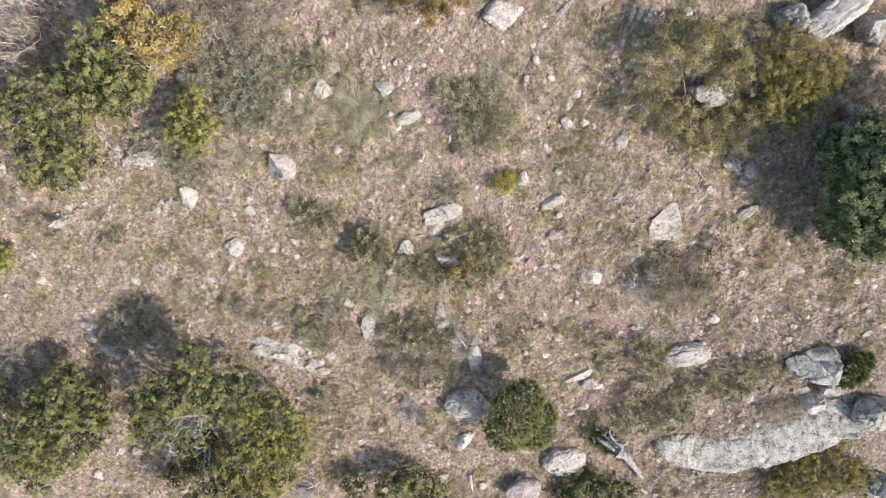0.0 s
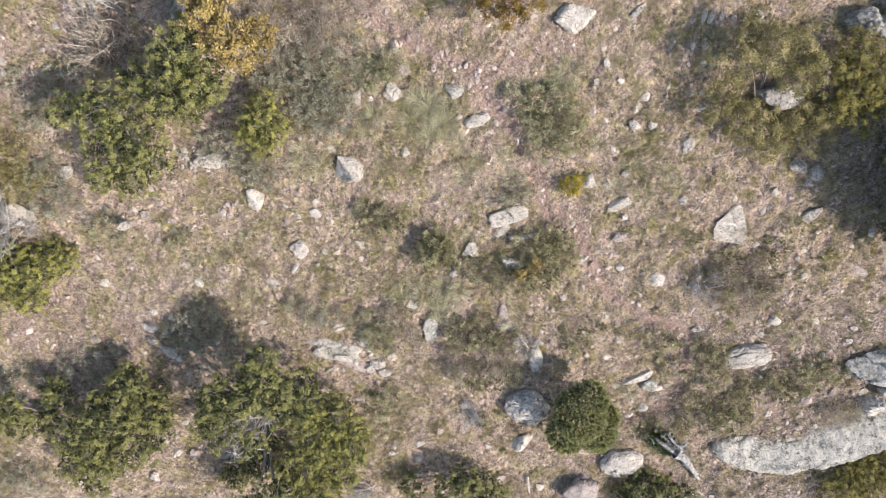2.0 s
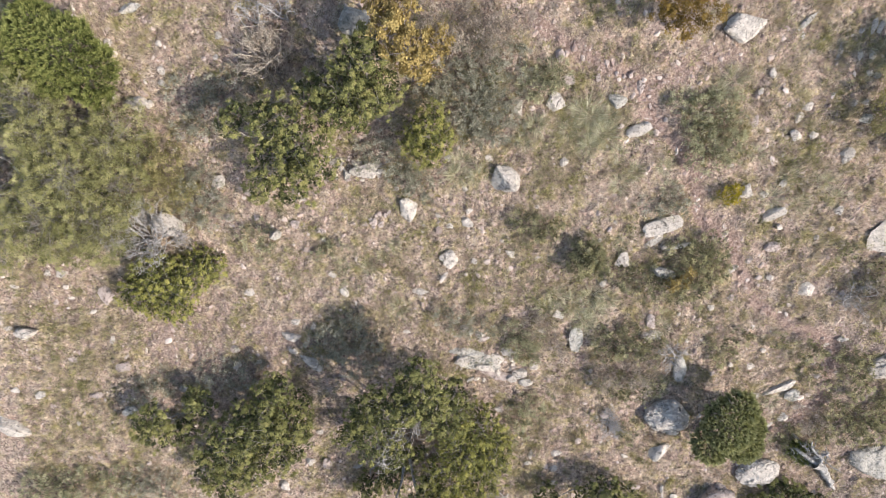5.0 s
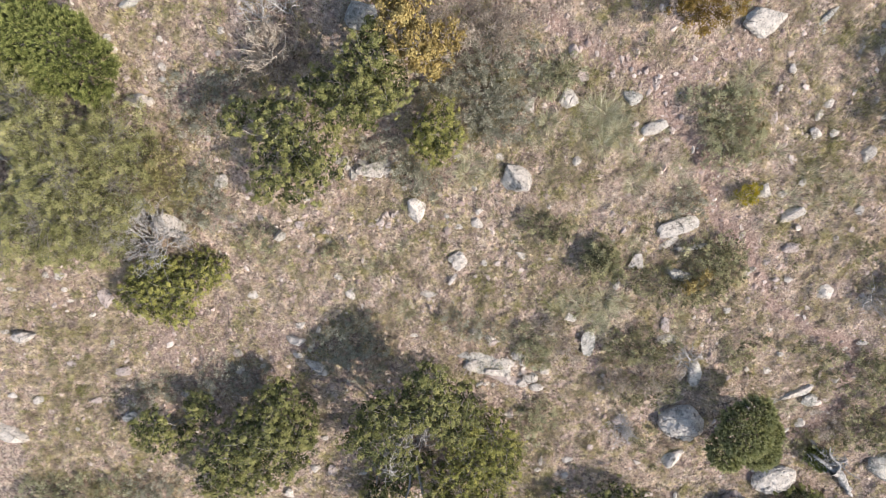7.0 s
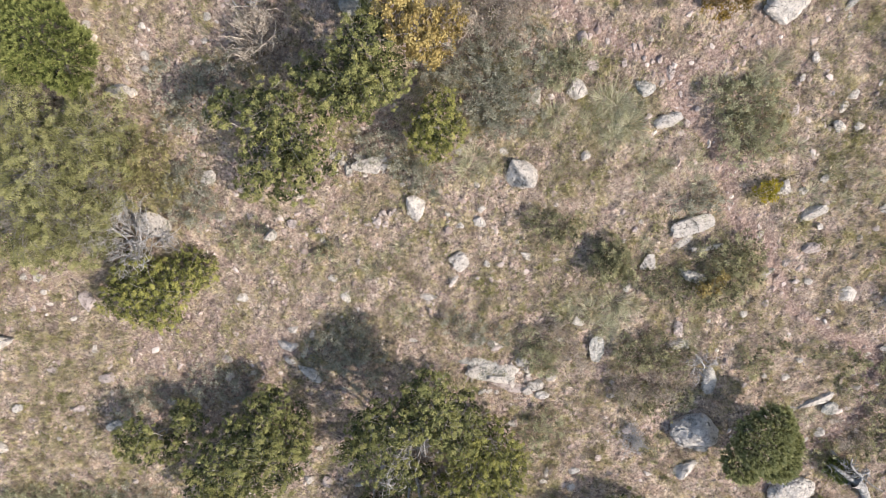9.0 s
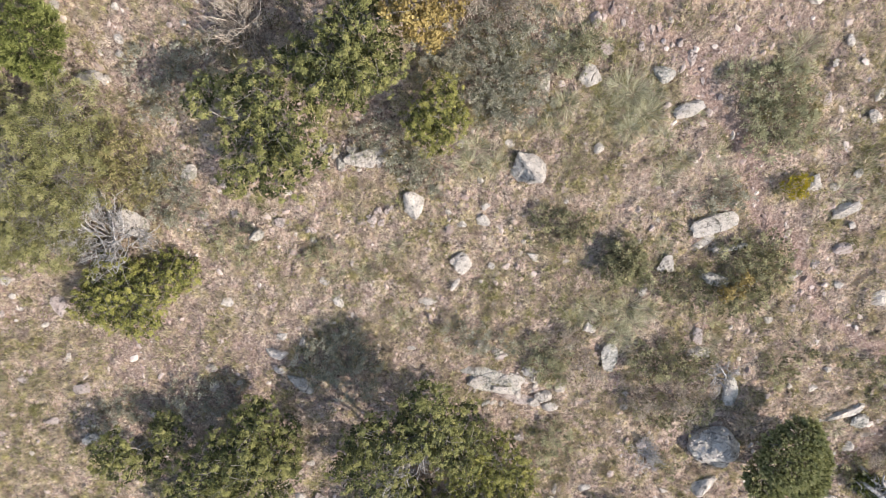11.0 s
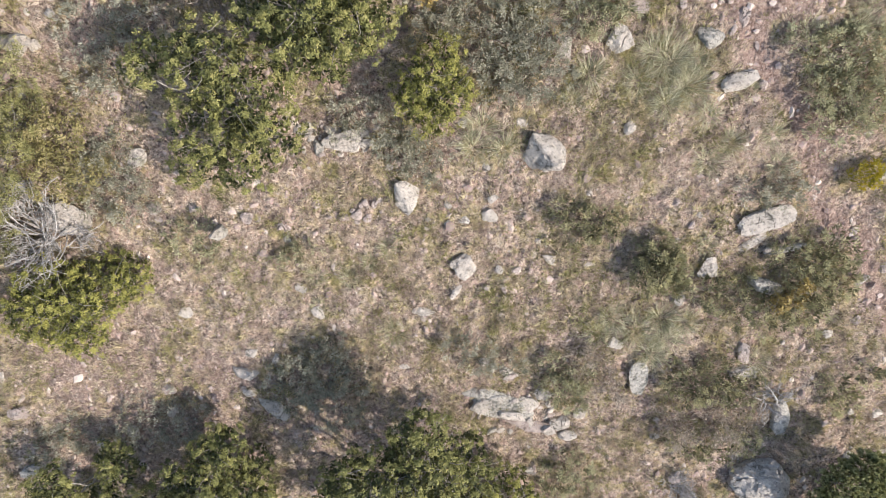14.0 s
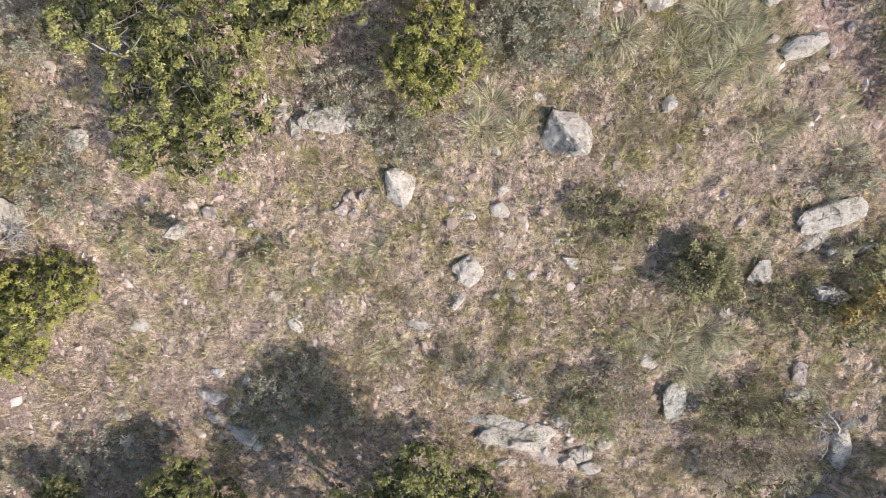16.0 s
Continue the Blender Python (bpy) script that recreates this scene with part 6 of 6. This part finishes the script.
shrub("low_scrub", "low olive scrub growing among dry grass", "olivescrub", [(-2.67, -1.69, 0.30, 0.19), (-2.50, -1.93, 0.26, 0.15), (-2.82, -1.46, 0.22, 0.19)], 531, "low shrub", group="low scrub on the slope")
shrub("low_scrub", "low grey-green scrub with fine dry twigs", "scrub", [(-9.08, 1.16, 0.42, 0.19), (-8.79, 0.96, 0.35, 0.18), (-9.15, 1.47, 0.34, 0.20), (-9.46, 1.03, 0.35, 0.17), (-8.87, 1.65, 0.31, 0.16)], 532, "low shrub", group="low scrub on the slope")
shrub("low_scrub", "flat dark-green mat of low herbs", "olivescrub", [(-6.61, 0.26, 0.19, 0.08), (-6.41, 0.27, 0.16, 0.09), (-6.76, 0.21, 0.13, 0.07)], 533, "low shrub", group="low scrub on the slope")
shrub("low_scrub", "thin yellowish herb low in the grass", "olivescrub", [(-7.86, 0.17, 0.17, 0.09), (-8.01, 0.10, 0.13, 0.10), (-7.71, 0.24, 0.12, 0.09)], 534, "low shrub", group="low scrub on the slope", thick=0.5)
fallen_trunk([(3.79, -4.42, 0.30), (3.98, -4.53, 0.22), (4.21, -4.80, 0.10), (4.49, -5.18, 0.04)], 0.075, [(3.16, -4.03, 0.15), (3.32, -3.83, 0.30), (3.55, -3.85, 0.45), (3.89, -4.08, 0.40), (4.02, -4.25, 0.30), (3.60, -4.38, 0.20)], 77, "bleached broken fallen trunk with a tangle of grey boughs")
rock(-7.62, 0.56, 0.22, 0.20, 0.45, 0, 535, ROCK_GREY, label="upright weathered stump of pale stone in the grass")
shrub("low_scrub", "low grey-green scrub in the shade of an oak", "scrub", [(-8.97, 3.19, 0.45, 0.17), (-8.69, 2.67, 0.41, 0.19), (-8.26, 3.27, 0.40, 0.20), (-9.15, 2.59, 0.29, 0.20)], 536, "low shrub", group="low scrub on the slope")
shrub("low_scrub", "low grey-green scrub in the shade of an oak", "scrub", [(-6.39, -1.56, 0.50, 0.20), (-6.73, -1.76, 0.42, 0.20), (-6.13, -2.08, 0.42, 0.19), (-6.18, -1.25, 0.30, 0.21), (-5.81, -1.56, 0.30, 0.19)], 537, "low shrub", group="low scrub on the slope")
shrub("low_scrub", "low grey-green scrub in deep shade", "scrub", [(-9.19, -2.35, 0.44, 0.15), (-8.56, -2.28, 0.43, 0.16), (-10.60, -2.81, 0.39, 0.13), (-10.19, -2.55, 0.34, 0.14)], 538, "low shrub", group="low scrub on the slope")
shrub("low_scrub", "low dark olive scrub among stones", "darkscrub", [(5.23, -0.79, 0.29, 0.18), (5.04, -0.67, 0.22, 0.16)], 539, "low shrub", group="low scrub on the slope")
shrub("low_scrub", "low dark olive scrub among stones", "darkscrub", [(6.24, -3.01, 0.28, 0.18), (6.06, -3.14, 0.23, 0.21)], 540, "low shrub", group="low scrub on the slope")
shrub("low_scrub", "low dark olive scrub among stones", "darkscrub", [(3.64, -2.49, 0.23, 0.20)], 541, "low shrub", group="low scrub on the slope")
shrub("low_scrub", "low dark olive scrub among stones", "darkscrub", [(5.82, -2.62, 0.25, 0.18)], 542, "low shrub", group="low scrub on the slope")
shrub("low_scrub", "low dark olive scrub among stones", "darkscrub", [(4.16, -2.87, 0.28, 0.19), (4.07, -3.14, 0.23, 0.17)], 543, "low shrub", group="low scrub on the slope")
shrub("low_scrub", "low dark olive scrub among stones", "darkscrub", [(2.40, -3.72, 0.26, 0.21)], 544, "low shrub", group="low scrub on the slope")
shrub("low_scrub", "low dark olive scrub among stones", "darkscrub", [(5.10, -3.73, 0.31, 0.20), (5.28, -3.60, 0.23, 0.18)], 545, "low shrub", group="low scrub on the slope")
shrub("low_scrub", "low dark olive scrub among stones", "darkscrub", [(3.14, -3.73, 0.31, 0.17)], 546, "low shrub", group="low scrub on the slope")
shrub("low_scrub", "low dark olive scrub among stones", "darkscrub", [(1.82, -1.56, 0.22, 0.16)], 547, "low shrub", group="low scrub on the slope")
shrub("low_scrub", "low dark olive scrub among stones", "darkscrub", [(2.64, -1.68, 0.20, 0.16)], 548, "low shrub", group="low scrub on the slope")
shrub("low_scrub", "low dark olive scrub among stones", "darkscrub", [(7.39, -1.38, 0.22, 0.22)], 549, "low shrub", group="low scrub on the slope")
shrub("low_scrub", "low dark olive scrub among stones", "darkscrub", [(6.99, -2.49, 0.23, 0.22)], 550, "low shrub", group="low scrub on the slope")
shrub("low_scrub", "low dark olive scrub among stones", "darkscrub", [(-0.29, -3.71, 0.26, 0.21)], 551, "low shrub", group="low scrub on the slope")
shrub("low_scrub", "low dark olive scrub among stones", "darkscrub", [(-0.98, -1.74, 0.22, 0.19)], 552, "low shrub", group="low scrub on the slope")
shrub("low_scrub", "low dark olive scrub among stones", "darkscrub", [(8.16, -0.44, 0.22, 0.16)], 553, "low shrub", group="low scrub on the slope")
shrub("low_scrub", "low dark olive scrub among stones", "darkscrub", [(5.62, 0.46, 0.21, 0.19)], 554, "low shrub", group="low scrub on the slope")
shrub("low_scrub", "low dark olive scrub among stones", "darkscrub", [(3.63, 0.23, 0.19, 0.19)], 555, "low shrub", group="low scrub on the slope")
shrub("low_scrub", "low dark olive scrub among stones", "darkscrub", [(2.14, -3.39, 0.23, 0.17)], 556, "low shrub", group="low scrub on the slope")
rock(-5.74, 0.82, 0.09, 0.08, 0.03, 25, 557, ROCK_PINK)
rock(-5.62, 0.90, 0.09, 0.08, 0.03, 54, 558, ROCK_PINK)
rock(-5.52, 0.76, 0.08, 0.08, 0.03, 76, 559, ROCK_PINK)
rock(-5.44, 0.90, 0.11, 0.08, 0.03, 70, 560, ROCK_PINK)
rock(-5.34, 0.82, 0.08, 0.07, 0.03, 85, 561, ROCK_PINK)
rock(-5.81, 0.72, 0.08, 0.07, 0.03, 45, 562, ROCK_PINK)
rock(-5.68, 0.67, 0.09, 0.07, 0.03, 5, 563, ROCK_PINK)
rock(-5.56, 0.93, 0.07, 0.07, 0.03, 34, 564, ROCK_PINK)
rock(-5.37, 0.96, 0.11, 0.07, 0.03, 50, 565, ROCK_PINK)
rock(-6.24, 0.89, 0.11, 0.07, 0.03, 40, 566, ROCK_PINK)
rock(-6.08, 0.74, 0.07, 0.07, 0.03, 35, 567, ROCK_PINK)
rock(-3.13, -2.38, 0.17, 0.13, 0.05, 66.5909, 568, ROCK_PALE)
rock(-2.77, -2.41, 0.10, 0.06, 0.03, 14.1166, 569, ROCK_PINK)
rock(-3.39, -2.02, 0.14, 0.10, 0.04, 1.18028, 570, ROCK_PALE)
rock(-3.49, -1.98, 0.18, 0.09, 0.03, 68.5733, 571, ROCK_PALE)
rock(-3.92, -2.30, 0.09, 0.06, 0.03, 78.4264, 572, ROCK_PALE)
rock(-2.87, -2.54, 0.09, 0.07, 0.03, 28.2286, 573, ROCK_PALE)
rock(-3.27, -2.34, 0.10, 0.13, 0.04, 62.1578, 574, ROCK_GREY)
rock(-3.66, -2.11, 0.09, 0.07, 0.03, 5.86257, 575, ROCK_PINK)
rock(-2.82, -2.26, 0.14, 0.11, 0.04, 5.94202, 576, ROCK_PINK)
rock(-2.82, -2.19, 0.11, 0.09, 0.03, 63.4202, 577, ROCK_PALE)
rock(-3.72, -2.54, 0.19, 0.09, 0.03, 36.3865, 578, ROCK_GREY)
rock(-3.55, -2.27, 0.08, 0.06, 0.03, 16.2828, 579, ROCK_PALE)
rock(-3.96, -2.03, 0.17, 0.09, 0.03, 46.1246, 580, ROCK_PINK)
rock(-2.91, -1.92, 0.16, 0.12, 0.04, 77.3725, 581, ROCK_PALE)
rock(-3.43, -2.56, 0.10, 0.10, 0.04, 32.6363, 582, ROCK_PALE)
rock(-3.58, -2.53, 0.14, 0.08, 0.03, 28.512, 583, ROCK_PALE)
rock(-2.85, -2.29, 0.16, 0.08, 0.03, 43.5414, 584, ROCK_PALE)
rock(-4.01, -2.29, 0.18, 0.06, 0.03, 66.6503, 585, ROCK_PINK)
rock(-2.81, -2.17, 0.12, 0.06, 0.03, 82.4462, 586, ROCK_PALE)
rock(-2.86, -2.08, 0.10, 0.13, 0.04, 50.7643, 587, ROCK_PALE)
rock(-3.11, -2.42, 0.09, 0.09, 0.03, 13.4321, 588, ROCK_GREY)
rock(-3.67, -2.17, 0.19, 0.12, 0.04, 87.8407, 589, ROCK_GREY)
rock(-5.33, 1.70, 0.09, 0.07, 0.03, 42.3073, 590, ROCK_PALE)
rock(-6.37, 1.64, 0.11, 0.06, 0.03, 84.343, 591, ROCK_PALE)
rock(-6.27, 1.79, 0.11, 0.09, 0.03, 45.2542, 592, ROCK_PALE)
rock(-5.54, 1.66, 0.13, 0.09, 0.03, 68.3675, 593, ROCK_PALE)
rock(-5.81, 1.71, 0.14, 0.07, 0.03, 88.2861, 594, ROCK_PINK)
rock(-6.15, 1.58, 0.12, 0.09, 0.03, 1.04226, 595, ROCK_PINK)
rock(-5.55, 1.86, 0.09, 0.07, 0.03, 45.0314, 596, ROCK_PINK)
rock(-5.52, 1.85, 0.12, 0.10, 0.04, 74.537, 597, ROCK_PALE)
rock(-5.36, 1.93, 0.14, 0.08, 0.03, 32.7847, 598, ROCK_PALE)
rock(-5.86, 1.77, 0.08, 0.10, 0.03, 84.3644, 599, ROCK_PALE)
rock(-6.13, 1.97, 0.12, 0.08, 0.03, 55.5102, 600, ROCK_PINK)
rock(-5.87, 1.59, 0.09, 0.09, 0.03, 78.0415, 601, ROCK_PALE)
rock(-5.60, 1.99, 0.08, 0.08, 0.03, 58.5105, 602, ROCK_PALE)
rock(-5.56, 1.92, 0.13, 0.11, 0.04, 88.1784, 603, ROCK_PALE)
rock(-6.41, 1.95, 0.09, 0.06, 0.03, 17.4024, 604, ROCK_PALE)
rock(-5.98, 1.85, 0.12, 0.06, 0.03, 18.393, 605, ROCK_PINK)

# ---------------------------------------------------------------- loose small stones and dry grass
def scatter_stones(name, count, low, high, seed, label, fine):
    r = np.random.default_rng(seed)
    x, y = r.uniform(-13.6, 9.3, count * 3), r.uniform(-6.0, 5.5, count * 3)
    want = 0.30 + 0.5 * vnoise(x / 0.8, y / 0.8, 41) + 0.5 * bare(x, y) + 0.35 * np.clip((x - 1.5) / 3, 0, 1) * np.clip((1.5 - y) / 3, 0, 1) + 1.3 * stony(x, y)
    keep = np.flatnonzero(r.uniform(0, 1.1, count * 3) < want)[:count]
    x, y = x[keep], y[keep]
    n = len(x)
    bm = bmesh.new()
    if fine:
        bmesh.ops.create_uvsphere(bm, u_segments=4, v_segments=2, radius=0.5)
    else:
        bmesh.ops.create_icosphere(bm, subdivisions=1, radius=0.5)
    base = np.array([p.co[:] for p in bm.verts])
    faces = np.array([[p.index for p in face.verts] for face in bm.faces])
    bm.free()
    size = low * (high / low) ** (r.uniform(0, 1, n) ** 1.9)
    v = base[None] * (1 + 0.22 * r.normal(0, 1, (n, len(base), 1)))
    v = v * np.stack([size * r.uniform(0.8, 1.5, n), size * r.uniform(0.7, 1.1, n), size * r.uniform(0.45, 0.8, n)], 1)[:, None]
    a = r.uniform(0, 2 * math.pi, n)
    ca, sa = np.cos(a)[:, None], np.sin(a)[:, None]
    vx, vy = v[:, :, 0] * ca - v[:, :, 1] * sa, v[:, :, 0] * sa + v[:, :, 1] * ca
    z = ground_z(x, y)
    v = np.stack([vx + x[:, None], vy + y[:, None], v[:, :, 2] + (z - size * 0.06)[:, None] + vy * 0.3], 2).reshape(-1, 3)
    f = (faces[None] + (np.arange(n) * len(base))[:, None, None]).reshape(-1, 3)
    ob = new(name, mesh_of(name, v, f))
    ob.data.materials.append(PEBBLE)
    return tagged(ob, label, "loose stones", kind="stuff")


scatter_stones("loose_stones", 8000, 0.03, 0.13, 51, "countless small pale loose stones strewn over the slope", False)
scatter_stones("gravel", 14000, 0.014, 0.05, 52, "fine pale and pinkish gravel on dry soil", True)


def open_ground(x, y):
    """0 under the large bushes, 1 elsewhere."""
    out = np.ones(len(x))
    for px, py, rad in COVER:
        out[np.hypot(x - px, y - py) < rad] = 0.0
    return out


def greener(x, y):
    """How green the sward is, about 0 to 1."""
    out = 0.31 + 0.45 * fbm(x, y, 1.3, 71, 3) + 0.75 * fbm(x, y, 0.34, 75, 2)
    for px, py, r in GREEN_PATCHES:
        out = out + 0.32 * np.clip(1.4 - np.hypot(x - px, y - py) / r, 0, 1)
    return out


def dry_grass(name, tufts, each, low, high, seed, label, spread, up, down):
    """Clumps of short blades that lean from up to down, the outer ones outwards."""
    r = np.random.default_rng(seed)
    x, y = r.uniform(-13.6, 9.3, tufts * 3), r.uniform(-6.0, 5.5, tufts * 3)
    want = np.clip(4.2 * (0.7 * vnoise(x / 0.17, y / 0.17, 61) + 0.3 * vnoise(x / 0.7, y / 0.7, 63)) - 1.65, 0.05, 1) * (1 - 0.97 * bare(x, y))
    want = want * open_ground(x, y) * (1 - 0.55 * stony(x, y))
    keep = np.flatnonzero(r.uniform(0, 1, tufts * 3) < want)[:tufts]
    x, y = x[keep], y[keep]
    n = len(x)
    green = np.clip(greener(x, y) + r.normal(0, 0.32, n), 0, 1)
    tall = r.uniform(0.55, 1.1, n) + 1.3 * np.clip(vnoise(x / 0.17, y / 0.17, 61) - 0.5, 0, 1) * (down < 1.4)
    who = np.repeat(np.arange(n), each)
    m = len(who)
    ox, oy = r.normal(0, spread, m), r.normal(0, spread, m)
    a = np.arctan2(oy, ox) + r.normal(0, 0.9, m)
    way = np.stack([np.cos(a), np.sin(a), 0 * a], 1)
    fx, fy = x[who] + ox, y[who] + oy
    foot = np.stack([fx, fy, ground_z(fx, fy) - 0.01], 1)
    v, f = short_blades(foot, way, r.uniform(low, high, m) * tall[who], r.uniform(0.005, 0.010, m) * (1.0 if down < 1.4 else 0.7), r, up, down)
    v[:, 2] += 0.3 * (v[:, 1] - np.repeat(fy, 3))
    ob = new(name, mesh_of(name, v, f, np.repeat(np.clip(green[who] + r.normal(0, 0.05, m), 0, 1), 3)))
    ob.data.materials.append(STRAW)
    return tagged(ob, label, "grass", kind="stuff")


dry_grass("dry_grass", 36000, 16, 0.03, 0.095, 81, "short dry straw-coloured grass in matted clumps with greener patches", 0.026, 0.25, 1.25)
dry_grass("grass_litter", 16000, 10, 0.025, 0.06, 82, "pale flattened dead grass lying over the soil", 0.05, 1.15, 1.5)


def tufts(name, count, each, seed, label):
    """Greener tufts a few inches across that stand out of the sward."""
    r = np.random.default_rng(seed)
    x, y = r.uniform(-13.6, 9.3, count * 4), r.uniform(-6.0, 5.5, count * 4)
    want = np.clip(greener(x, y) - 0.05, 0.05, 1) * (1 - bare(x, y)) * open_ground(x, y)
    keep = np.flatnonzero(r.uniform(0, 1, count * 4) < want)[:count]
    x, y = x[keep], y[keep]
    n = len(x)
    who = np.repeat(np.arange(n), each)
    m = len(who)
    size = r.uniform(0.6, 1.3, n)
    ox, oy = r.normal(0, 0.022, m) * size[who], r.normal(0, 0.022, m) * size[who]
    a = np.arctan2(oy, ox) + r.normal(0, 0.5, m)
    way = np.stack([np.cos(a), np.sin(a), 0 * a], 1)
    fx, fy = x[who] + ox, y[who] + oy
    foot = np.stack([fx, fy, ground_z(fx, fy) - 0.01], 1)
    v, f = short_blades(foot, way, r.uniform(0.07, 0.15, m) * size[who], r.uniform(0.008, 0.014, m), r, 0.3, 1.2)
    v[:, 2] += 0.3 * (v[:, 1] - np.repeat(fy, 3))
    hue = np.clip(r.uniform(0.35, 1.0, n)[who] + r.normal(0, 0.05, m), 0, 1)
    ob = new(name, mesh_of(name, v, f, np.repeat(hue, 3)))
    ob.data.materials.append(STRAW)
    return tagged(ob, label, "grass", kind="stuff")


tufts("grass_tufts", 6500, 22, 97, "yellow-green grass tufts scattered through the dry sward")


def weeds(name, count, each, seed, label):
    """Small leafy herbs between the grass."""
    r = np.random.default_rng(seed)
    x, y = r.uniform(-13.6, 9.3, count * 3), r.uniform(-6.0, 5.5, count * 3)
    want = np.clip(greener(x, y), 0.1, 1) * (0.2 + vnoise(x / 0.6, y / 0.6, 91)) * (1 - bare(x, y))
    keep = np.flatnonzero(r.uniform(0, 1, count * 3) < want)[:count]
    x, y = x[keep], y[keep]
    n = len(x)
    who = np.repeat(np.arange(n), each)
    size = r.uniform(0.03, 0.085, n)
    jig = r.normal(0, 1, (n * each, 3)) * [1, 1, 0.35]
    jig[:, 2] = np.abs(jig[:, 2])
    c = np.stack([x, y, ground_z(x, y) + 0.01], 1)[who] + jig * size[who][:, None] * 0.8
    c[:, 2] = np.maximum(c[:, 2], ground_z(c[:, 0], c[:, 1]) + 0.004)
    v, f = leaf_quads(c, jig * 0.6 + [[0, 0, 0.5]], np.full(n * each, 0.034), r, 0.4, 0.5)
    ob = new(name, mesh_of(name, v, f, np.repeat(np.repeat(r.uniform(0, 1, n), each), 4)))
    ob.data.materials.append(HERB)
    return tagged(ob, label, "weeds", kind="stuff")


weeds("weeds", 5500, 18, 95, "small grey-green herbs scattered through dry grass")
